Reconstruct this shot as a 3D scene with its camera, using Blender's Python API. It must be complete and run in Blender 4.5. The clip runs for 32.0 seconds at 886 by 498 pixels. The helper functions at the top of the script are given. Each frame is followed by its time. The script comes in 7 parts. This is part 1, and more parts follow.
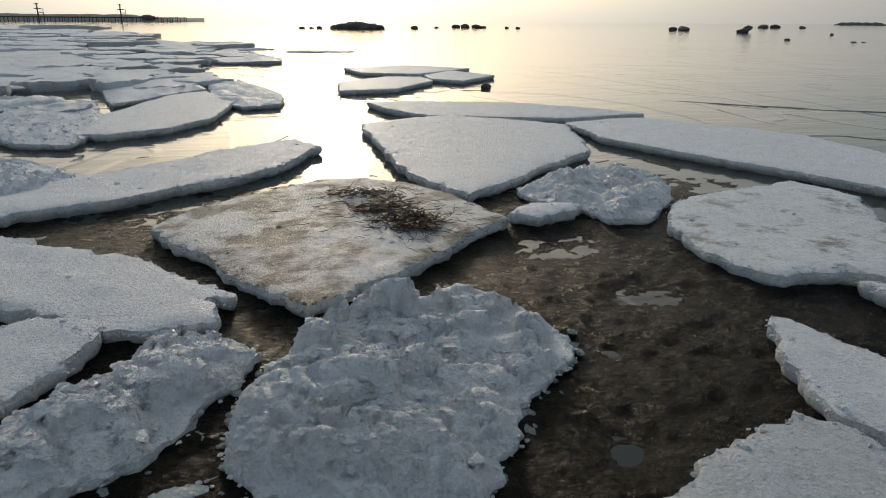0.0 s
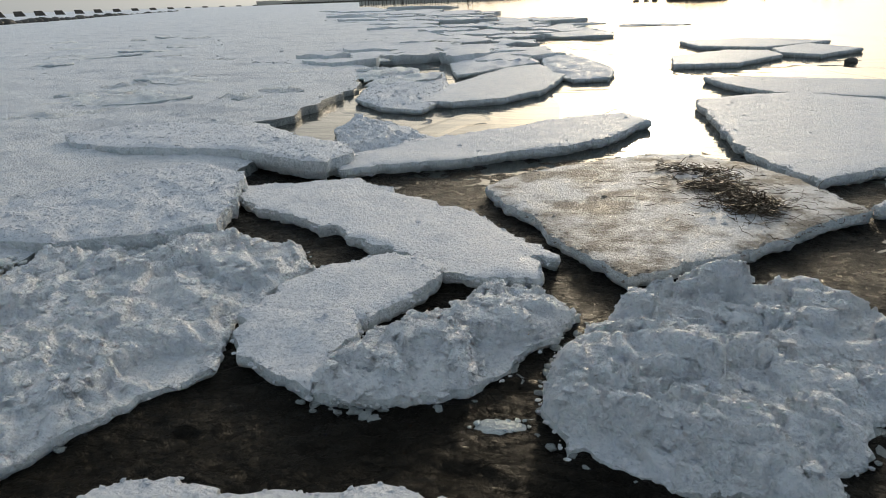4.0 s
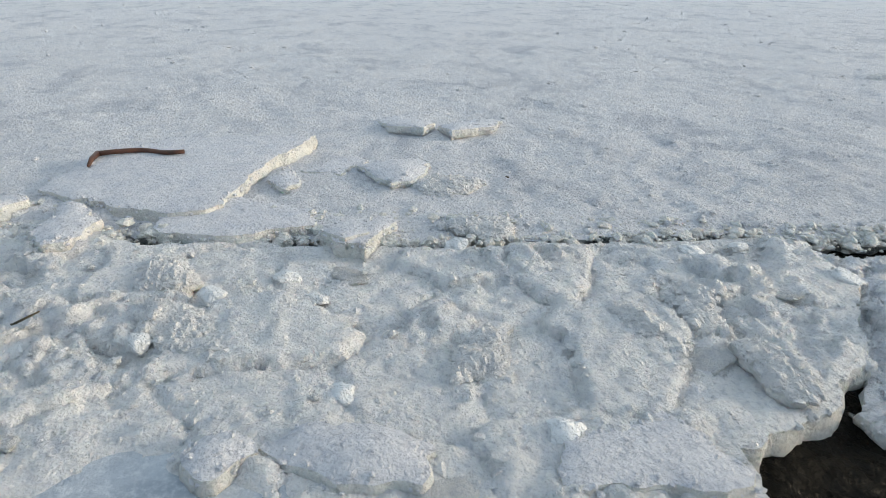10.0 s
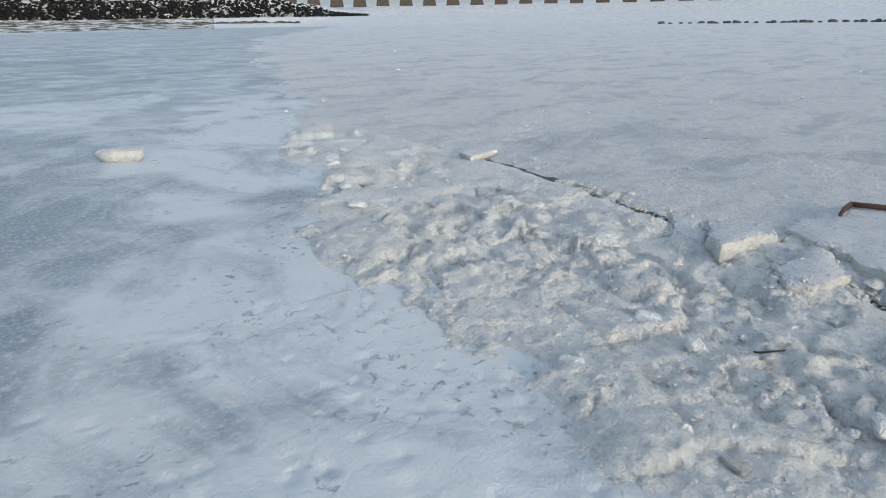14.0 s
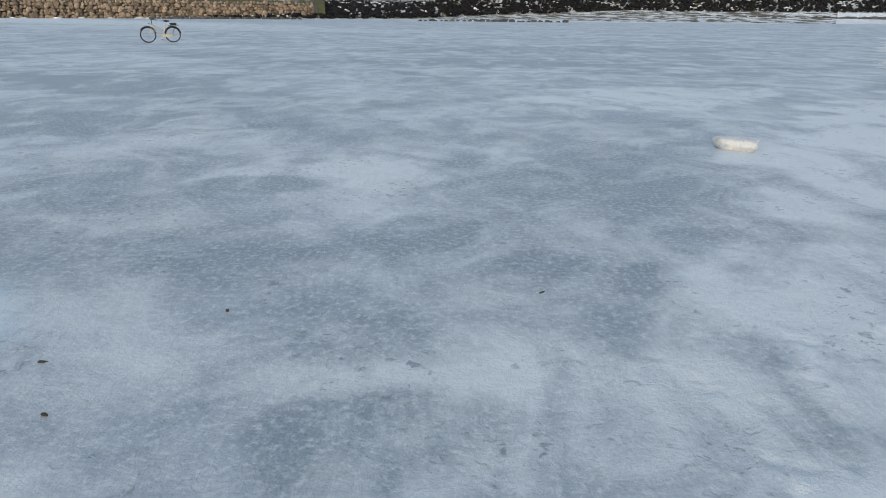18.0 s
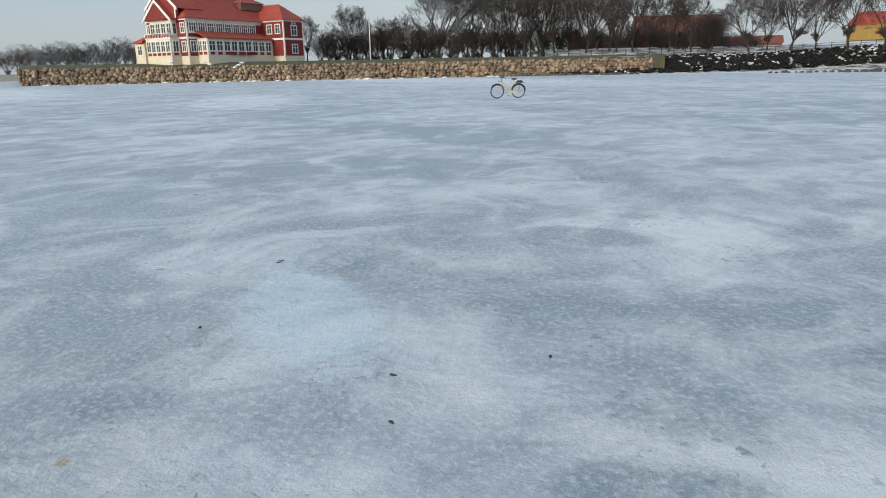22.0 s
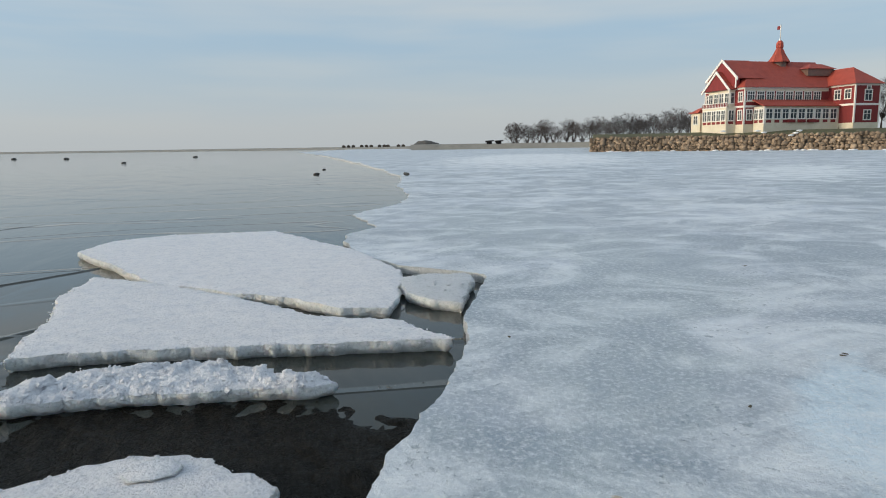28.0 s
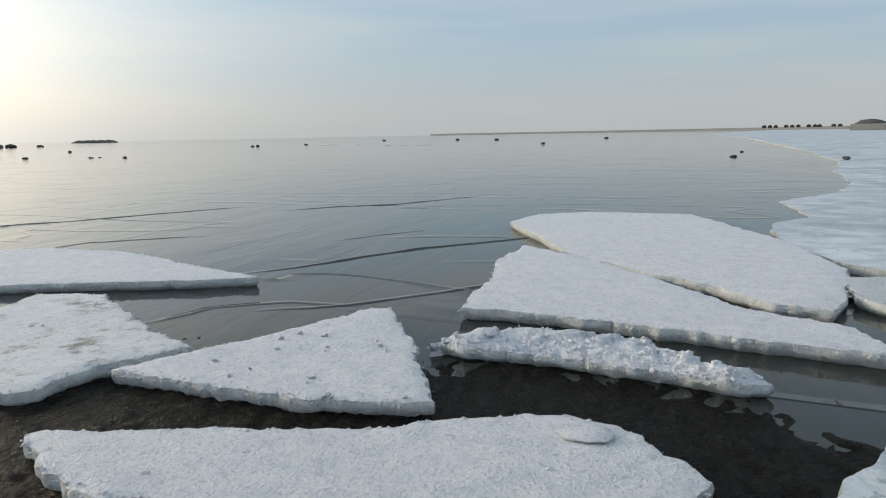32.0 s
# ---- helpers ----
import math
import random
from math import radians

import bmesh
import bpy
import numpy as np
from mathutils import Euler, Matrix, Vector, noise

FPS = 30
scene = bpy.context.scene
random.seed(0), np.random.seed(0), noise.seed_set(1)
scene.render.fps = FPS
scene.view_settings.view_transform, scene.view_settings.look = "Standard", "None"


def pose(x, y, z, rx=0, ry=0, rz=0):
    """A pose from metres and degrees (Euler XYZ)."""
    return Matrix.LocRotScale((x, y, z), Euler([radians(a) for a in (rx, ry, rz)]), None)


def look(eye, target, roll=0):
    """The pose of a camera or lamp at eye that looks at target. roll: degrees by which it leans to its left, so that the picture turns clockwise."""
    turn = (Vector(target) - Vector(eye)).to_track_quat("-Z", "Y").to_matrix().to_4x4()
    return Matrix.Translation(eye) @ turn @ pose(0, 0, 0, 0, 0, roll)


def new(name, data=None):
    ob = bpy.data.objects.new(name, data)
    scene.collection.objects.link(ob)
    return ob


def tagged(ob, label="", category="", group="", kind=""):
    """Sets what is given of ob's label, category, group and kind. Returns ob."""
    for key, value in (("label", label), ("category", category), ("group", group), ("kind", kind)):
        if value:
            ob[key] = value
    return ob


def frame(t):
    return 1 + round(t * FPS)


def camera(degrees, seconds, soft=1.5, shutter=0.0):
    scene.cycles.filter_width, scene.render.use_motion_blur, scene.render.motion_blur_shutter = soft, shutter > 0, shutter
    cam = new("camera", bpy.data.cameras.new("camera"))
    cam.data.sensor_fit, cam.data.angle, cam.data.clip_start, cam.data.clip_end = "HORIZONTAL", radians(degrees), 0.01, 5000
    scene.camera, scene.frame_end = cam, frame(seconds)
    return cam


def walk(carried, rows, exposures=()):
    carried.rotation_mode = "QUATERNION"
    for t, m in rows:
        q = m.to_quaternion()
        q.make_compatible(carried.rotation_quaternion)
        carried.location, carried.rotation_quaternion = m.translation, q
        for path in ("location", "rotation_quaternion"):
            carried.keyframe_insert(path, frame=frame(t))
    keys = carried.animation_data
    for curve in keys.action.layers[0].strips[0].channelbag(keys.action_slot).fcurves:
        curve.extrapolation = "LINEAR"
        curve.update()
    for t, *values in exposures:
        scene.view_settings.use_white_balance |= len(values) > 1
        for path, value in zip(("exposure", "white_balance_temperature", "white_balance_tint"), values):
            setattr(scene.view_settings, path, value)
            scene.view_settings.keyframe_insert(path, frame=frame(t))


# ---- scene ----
cam = camera(67.2, 32.0, 1.0)
PATH = [
    (0, (0.163, -0.071, 1.650), (0.662, 1.754, 1.004), 0.34),
    (0.5, (0.140, -0.063, 1.644), (0.534, 1.785, 0.990), 0.21),
    (1, (0.128, -0.081, 1.640), (0.407, 1.784, 0.974), -0.11),
    (1.5, (0.108, -0.089, 1.644), (0.256, 1.791, 0.977), -0.66),
    (2, (0.104, -0.093, 1.629), (0.135, 1.794, 0.970), -1.05),
    (2.5, (0.084, -0.114, 1.623), (0.024, 1.764, 0.936), -1.57),
    (4.5, (0.012, -0.107, 1.592), (-0.533, 1.685, 0.892), -1.90),
    (5, (-0.002, -0.130, 1.585), (-0.707, 1.604, 0.881), -2.02),
    (5.5, (-0.030, -0.167, 1.580), (-0.849, 1.515, 0.873), -2.16),
    (6, (-0.099, -0.201, 1.576), (-1.136, 1.345, 0.844), -2.81),
    (6.5, (-0.220, -0.239, 1.573), (-1.451, 1.153, 0.833), -2.26),
    (7, (-0.286, -0.253, 1.569), (-1.673, 0.976, 0.816), -1.86),
    (7.5, (-0.354, -0.282, 1.570), (-1.846, 0.815, 0.814), -2.32),
    (8, (-0.415, -0.312, 1.621), (-2.028, 0.590, 0.856), -2.27),
    (8.5, (-0.449, -0.382, 1.576), (-2.134, 0.396, 0.829), -2.35),
    (9, (-0.474, -0.399, 1.567), (-2.205, 0.233, 0.789), -1.69),
    (9.5, (-0.491, -0.405, 1.562), (-2.267, 0.079, 0.778), 0.21),
    (10, (-0.484, -0.473, 1.547), (-2.295, -0.122, 0.774), 0.65),
    (10.5, (-0.489, -0.477, 1.594), (-2.319, -0.308, 0.803), 0.76),
    (11, (-0.495, -0.525, 1.584), (-2.328, -0.562, 0.783), 0.14),
    (11.5, (-0.470, -0.570, 1.602), (-2.281, -0.871, 0.810), -0.29),
    (12, (-0.457, -0.603, 1.602), (-2.244, -1.120, 0.867), -0.64),
    (12.5, (-0.440, -0.631, 1.584), (-2.174, -1.333, 0.877), -0.75),
    (13, (-0.437, -0.690, 1.572), (-2.076, -1.581, 0.850), -0.48),
    (13.5, (-0.457, -0.785, 1.573), (-1.978, -1.888, 0.888), -0.81),
    (14, (-0.435, -0.907, 1.561), (-1.761, -2.252, 0.904), -0.88),
    (14.5, (-0.378, -0.977, 1.556), (-1.558, -2.457, 0.911), -0.77),
    (17, (-0.017, -0.913, 1.559), (-0.378, -2.759, 0.873), 1.05),
    (17.5, (0.001, -0.916, 1.567), (-0.132, -2.787, 0.874), 0.80),
    (18, (0.041, -0.913, 1.570), (0.107, -2.796, 0.899), 0.51),
    (18.5, (0.068, -0.916, 1.567), (0.327, -2.790, 0.918), -0.05),
    (19, (0.087, -0.906, 1.563), (0.495, -2.751, 0.909), -0.04),
    (19.5, (0.111, -0.901, 1.566), (0.679, -2.706, 0.918), -0.49),
    (20, (0.121, -0.897, 1.566), (0.832, -2.655, 0.932), -0.74),
    (20.5, (0.127, -0.885, 1.575), (0.948, -2.611, 0.987), -1.23),
    (21, (0.123, -0.875, 1.582), (0.997, -2.582, 1.015), -1.23),
    (21.5, (0.132, -0.880, 1.588), (1.055, -2.567, 1.039), -1.20),
    (22, (0.131, -0.877, 1.598), (1.086, -2.555, 1.077), -1.12),
    (22.5, (0.149, -0.876, 1.610), (1.160, -2.538, 1.147), -1.19),
    (23, (0.150, -0.877, 1.620), (1.206, -2.526, 1.214), -0.87),
    (23.5, (0.164, -0.860, 1.630), (1.248, -2.499, 1.258), -0.37),
    (24, (0.176, -0.856, 1.626), (1.349, -2.447, 1.321), -0.49),
    (24.5, (0.183, -0.839, 1.626), (1.469, -2.345, 1.347), -0.50),
    (25, (0.173, -0.828, 1.621), (1.577, -2.225, 1.345), -0.35),
    (25.5, (0.154, -0.809, 1.619), (1.649, -2.107, 1.332), -0.59),
    (26, (0.178, -0.808, 1.607), (1.778, -1.961, 1.272), -1.16),
    (26.5, (0.256, -0.763, 1.627), (1.948, -1.784, 1.317), -1.78),
    (28.5, (0.270, -0.620, 1.643), (2.192, -1.077, 1.332), -0.62),
    (29, (0.308, -0.570, 1.642), (2.250, -0.939, 1.337), -0.65),
    (29.5, (0.331, -0.525, 1.628), (2.297, -0.722, 1.323), -0.63),
    (30, (0.341, -0.504, 1.624), (2.316, -0.555, 1.316), -0.76),
    (30.5, (0.346, -0.449, 1.624), (2.315, -0.328, 1.294), -0.83),
    (31, (0.345, -0.418, 1.633), (2.293, -0.135, 1.282), -1.68),
    (31.5, (0.337, -0.414, 1.637), (2.248, 0.071, 1.297), -1.40),
    (32, (0.325, -0.400, 1.623), (2.209, 0.180, 1.285), -1.11),
]
EXPOSURES = [(0.0, -0.98, 6950, 10), (2.5, -0.80, 7000, 10), (5.0, -0.44, 7000, 10), (7.0, -0.22, 7050, 10), (9.0, -0.14, 6950, 10), (11.0, -0.15, 6750, 10), (14.0, -0.40, 6500, 10), (18.0, -0.44, 6450, 10), (20.0, -0.34, 6600, 10), (22.5, -0.18, 6650, 10), (26.0, -0.20, 6750, 10), (32.0, -0.24, 6950, 10)]
walk(cam, [(t, look(eye, target, roll)) for t, eye, target, roll in PATH], EXPOSURES)

from mathutils.geometry import delaunay_2d_cdt

# ---- light ----
HAZE = 15.2                            # brightness of the hazy veil beside the clear sky
SUN_HEADING, SUN_HEIGHT = 6.0, 13.0   # degrees clockwise from +y, degrees above the horizon
world = bpy.data.worlds.new("sky")
scene.world = world
world.use_nodes = True
wn = world.node_tree.nodes
wl = world.node_tree.links
sky = wn.new("ShaderNodeTexSky")
sky.sky_type = "NISHITA"
sky.sun_disc = False
sky.sun_elevation = radians(SUN_HEIGHT)
sky.sun_rotation = radians(SUN_HEADING)
sky.air_density, sky.dust_density, sky.ozone_density = 1.0, 4.0, 1.5
back = wn["Background"]
back.inputs["Strength"].default_value = 0.115
# haze and thin veils of high cloud in long flat bands
coord = wn.new("ShaderNodeTexCoord")
mapping = wn.new("ShaderNodeMapping")
mapping.inputs["Scale"].default_value = (1.0, 1.0, 9.0)
veil = wn.new("ShaderNodeTexNoise")
veil.inputs["Scale"].default_value = 1.3
veil.inputs["Detail"].default_value = 4.0
veil.inputs["Roughness"].default_value = 0.5
ramp = wn.new("ShaderNodeValToRGB")
ramp.color_ramp.elements[0].position, ramp.color_ramp.elements[1].position = 0.36, 0.66
ramp.color_ramp.elements[0].color = (0.31, 0.46, 0.62, 1)
ramp.color_ramp.elements[1].color = (0.50, 0.56, 0.61, 1)
split = wn.new("ShaderNodeSeparateXYZ")
low = wn.new("ShaderNodeMapRange")
low.inputs["From Min"].default_value, low.inputs["From Max"].default_value = 0.0, 0.16
low.inputs["To Min"].default_value, low.inputs["To Max"].default_value = 1.0, 0.0
haze = wn.new("ShaderNodeMix")
haze.data_type = "RGBA"
haze.inputs["B"].default_value = (0.475, 0.53, 0.575, 1)
scale_up = wn.new("ShaderNodeVectorMath")
scale_up.operation = "SCALE"
scale_up.inputs["Scale"].default_value = HAZE
mixer = wn.new("ShaderNodeMix")
mixer.data_type = "RGBA"
mixer.inputs["Factor"].default_value = 0.62
wl.new(coord.outputs["Generated"], mapping.inputs["Vector"])
wl.new(coord.outputs["Generated"], split.inputs["Vector"])
wl.new(split.outputs["Z"], low.inputs["Value"])
wl.new(mapping.outputs["Vector"], veil.inputs["Vector"])
wl.new(veil.outputs["Fac"], ramp.inputs["Fac"])
wl.new(low.outputs["Result"], haze.inputs["Factor"])
wl.new(ramp.outputs["Color"], haze.inputs["A"])
wl.new(haze.outputs["Result"], scale_up.inputs[0])
wl.new(sky.outputs["Color"], mixer.inputs["A"])
wl.new(scale_up.outputs["Vector"], mixer.inputs["B"])
# the haze glows round the sun: a wide soft halo and a narrow bright one
dot = wn.new("ShaderNodeVectorMath")
dot.operation = "DOT_PRODUCT"
dot.inputs[1].default_value = (math.sin(radians(SUN_HEADING)) * math.cos(radians(SUN_HEIGHT)), math.cos(radians(SUN_HEADING)) * math.cos(radians(SUN_HEIGHT)), math.sin(radians(SUN_HEIGHT)))
wl.new(coord.outputs["Generated"], dot.inputs[0])
total = mixer.outputs["Result"]
for power, tone in ((6.5, (12.5, 12.0, 10.6)), (90.0, (40.0, 35.0, 25.0))):
    clip = wn.new("ShaderNodeMath")
    clip.operation = "MAXIMUM"
    clip.inputs[1].default_value = 0.0
    wl.new(dot.outputs["Value"], clip.inputs[0])
    pw = wn.new("ShaderNodeMath")
    pw.operation = "POWER"
    pw.inputs[1].default_value = power
    wl.new(clip.outputs[0], pw.inputs[0])
    halo = wn.new("ShaderNodeVectorMath")
    halo.operation = "SCALE"
    halo.inputs[0].default_value = tone
    wl.new(pw.outputs[0], halo.inputs["Scale"])
    both = wn.new("ShaderNodeVectorMath")
    both.operation = "ADD"
    wl.new(total, both.inputs[0])
    wl.new(halo.outputs["Vector"], both.inputs[1])
    total = both.outputs["Vector"]
wl.new(total, back.inputs["Color"])

sun = new("sun", bpy.data.lights.new("sun", "SUN"))
sun.data.energy, sun.data.angle, sun.data.color = 1.65, radians(5.0), (1.0, 0.87, 0.68)
h, e = radians(SUN_HEADING), radians(SUN_HEIGHT)
sun.matrix_world = look((0, 0, 30), (-math.sin(h) * math.cos(e), -math.cos(h) * math.cos(e), 30 - math.sin(e)))

# ---- numbers of the plan ----
STAND = (0.0, -0.5)        # where the walker stands
WATER = -0.132             # the water's level; the tops of the ice lie at 0
MUD = -0.098
SEED = 7
rng = np.random.default_rng(SEED)


# ---- noise ----
def lattice(ix, iy, s):
    n = (ix.astype(np.int64) * 374761393 + iy.astype(np.int64) * 668265263 + s * 974634777) & 0x7FFFFFFF
    n = ((n ^ (n >> 13)) * 1274126177) & 0x7FFFFFFF
    n = n ^ (n >> 16)
    return (n & 0xFFFF) / 32767.5 - 1.0


def value_noise(x, y, s=0):
    ix, iy = np.floor(x), np.floor(y)
    fx, fy = x - ix, y - iy
    fx, fy = fx * fx * fx * (fx * (6 * fx - 15) + 10), fy * fy * fy * (fy * (6 * fy - 15) + 10)
    ix, iy = ix.astype(np.int64), iy.astype(np.int64)
    a, b = lattice(ix, iy, s), lattice(ix + 1, iy, s)
    c, d = lattice(ix, iy + 1, s), lattice(ix + 1, iy + 1, s)
    return (a * (1 - fx) + b * fx) * (1 - fy) + (c * (1 - fx) + d * fx) * fy


def fbm(x, y, size, octaves=4, s=0, gain=0.5):
    """Noise of about -1 to 1 whose largest features are size metres across."""
    x, y = np.asarray(x, float) / size, np.asarray(y, float) / size
    total, amp, norm = 0.0, 1.0, 0.0
    for k in range(octaves):
        total = total + amp * value_noise(x + 17.3 * k, y - 9.1 * k, s + k)
        norm += amp
        amp *= gain
        x, y = x * 2.03 * 0.8 - y * 2.03 * 0.6, x * 2.03 * 0.6 + y * 2.03 * 0.8
    return total / norm


def plates(x, y, size, s=0):
    """Broken plates about size metres across: a random height and fall for each, and the way to the nearest joint."""
    gx, gy = np.asarray(x, float) / size, np.asarray(y, float) / size
    cx, cy = np.floor(gx).astype(np.int64), np.floor(gy).astype(np.int64)
    d1, d2 = np.full(gx.shape, 9.0), np.full(gx.shape, 9.0)
    h, ax, ay = np.zeros(gx.shape), np.zeros(gx.shape), np.zeros(gx.shape)
    for i in (-1, 0, 1):
        for j in (-1, 0, 1):
            px = cx + i + 0.5 + 0.45 * lattice(cx + i, cy + j, s)
            py = cy + j + 0.5 + 0.45 * lattice(cx + i, cy + j, s + 1)
            dx, dy = gx - px, gy - py
            q = np.hypot(dx, dy)
            near = q < d1
            d2 = np.where(near, d1, np.minimum(d2, q))
            d1 = np.where(near, q, d1)
            h = np.where(near, lattice(cx + i, cy + j, s + 2) + 0.6 * lattice(cx + i, cy + j, s + 3) * dx + 0.6 * lattice(cx + i, cy + j, s + 4) * dy, h)
    return h, (d2 - d1) * size * 0.5


def broken(x, y, s, size=0.42):
    """Relief of refrozen rubble, about -1 to 1: plates of three sizes with joints between them."""
    wx, wy = x + 0.12 * fbm(x, y, 0.3, 3, s + 5), y + 0.12 * fbm(x, y, 0.3, 3, s + 6)
    a, ea = plates(wx, wy, size, s)
    b, eb = plates(wx + 3, wy, size * 0.42, s + 11)
    c, ec = plates(wx, wy + 5, size * 0.19, s + 23)
    return 0.62 * a - 0.20 * np.exp(-ea / 0.012) + 0.36 * b - 0.10 * np.exp(-eb / 0.008) + 0.24 * c - 0.07 * np.exp(-ec / 0.006) + 0.20 * fbm(x, y, 0.12, 5, s + 31, 0.7)


# ---- materials ----
def material(name):
    m = bpy.data.materials.new(name)
    m.use_nodes = True
    return m, m.node_tree.nodes, m.node_tree.links, m.node_tree.nodes["Principled BSDF"]


def noise_node(nodes, links, vector, scale, detail=4.0, rough=0.55, distortion=0.0):
    n = nodes.new("ShaderNodeTexNoise")
    n.inputs["Scale"].default_value = scale
    n.inputs["Detail"].default_value = detail
    n.inputs["Roughness"].default_value = rough
    n.inputs["Distortion"].default_value = distortion
    links.new(vector, n.inputs["Vector"])
    return n.outputs["Fac"]


def ramp_node(nodes, links, fac, stops):
    r = nodes.new("ShaderNodeValToRGB")
    while len(r.color_ramp.elements) < len(stops):
        r.color_ramp.elements.new(0.5)
    for el, (pos, col) in zip(r.color_ramp.elements, stops):
        el.position = pos
        el.color = (*col, 1) if len(col) == 3 else col
    links.new(fac, r.inputs["Fac"])
    return r.outputs["Color"]


def mix_node(nodes, links, fac, a, b, blend="MIX"):
    m = nodes.new("ShaderNodeMix")
    m.data_type = "RGBA"
    m.blend_type = blend
    for key, v in (("Factor", fac), ("A", a), ("B", b)):
        if isinstance(v, (int, float)):
            m.inputs[key].default_value = v
        elif isinstance(v, tuple):
            m.inputs[key].default_value = (*v, 1)
        else:
            links.new(v, m.inputs[key])
    return m.outputs["Result"]


def bump_node(nodes, links, fac, strength, distance, normal=None):
    b = nodes.new("ShaderNodeBump")
    b.inputs["Strength"].default_value = strength
    b.inputs["Distance"].default_value = distance
    links.new(fac, b.inputs["Height"])
    if normal is not None:
        links.new(normal, b.inputs["Normal"])
    return b.outputs["Normal"]


def place(nodes, links, scale=(1, 1, 1), kind="Object"):
    c = nodes.new("ShaderNodeTexCoord")
    if scale == (1, 1, 1):
        return c.outputs[kind]
    m = nodes.new("ShaderNodeMapping")
    m.inputs["Scale"].default_value = scale
    links.new(c.outputs[kind], m.inputs["Vector"])
    return m.outputs["Vector"]


def surface(name, low, high, scale, rough=0.8, grain=0.0, grain_depth=0.002, coarse=0.0, coarse_depth=0.01, spots=None, metallic=0.0, stretch=(1, 1, 1), vary=0.0):
    """A surface whose colour wanders between low and high in patches of 1/scale metres, with grain and coarse relief (per metre)."""
    m, nodes, links, p = material(name)
    v = place(nodes, links, stretch)
    big = noise_node(nodes, links, v, scale, 5, 0.6, 0.3)
    col = ramp_node(nodes, links, big, [(0.3, low), (0.7, high)])
    fine = noise_node(nodes, links, v, scale * 9, 3)
    col = mix_node(nodes, links, 0.35, col, ramp_node(nodes, links, fine, [(0.3, low), (0.7, high)]))
    if spots:
        tone, size, amount = spots
        s = noise_node(nodes, links, v, size, 3, 0.6)
        col = mix_node(nodes, links, ramp_node(nodes, links, s, [(1 - amount - 0.06, (0, 0, 0)), (1 - amount, (1, 1, 1))]), col, tone)
    if vary:
        info = nodes.new("ShaderNodeObjectInfo")
        isl = nodes.new("ShaderNodeNewGeometry")
        add = nodes.new("ShaderNodeMath")
        add.operation = "ADD"
        links.new(info.outputs["Random"], add.inputs[0])
        links.new(isl.outputs["Random Per Island"], add.inputs[1])
        fr = nodes.new("ShaderNodeMath")
        fr.operation = "FRACT"
        links.new(add.outputs[0], fr.inputs[0])
        tone = ramp_node(nodes, links, fr.outputs[0], [(0, (1 - vary,) * 3), (1, (1 + vary * 0.6,) * 3)])
        col = mix_node(nodes, links, 1.0, col, tone, "MULTIPLY")
    links.new(col, p.inputs["Base Color"])
    p.inputs["Roughness"].default_value = rough
    p.inputs["Metallic"].default_value = metallic
    normal = None
    if coarse:
        normal = bump_node(nodes, links, noise_node(nodes, links, v, coarse, 4, 0.6), 0.8, coarse_depth)
    if grain:
        normal = bump_node(nodes, links, noise_node(nodes, links, v, grain, 3, 0.65), 0.8, grain_depth, normal)
    if normal is not None:
        links.new(normal, p.inputs["Normal"])
    return m


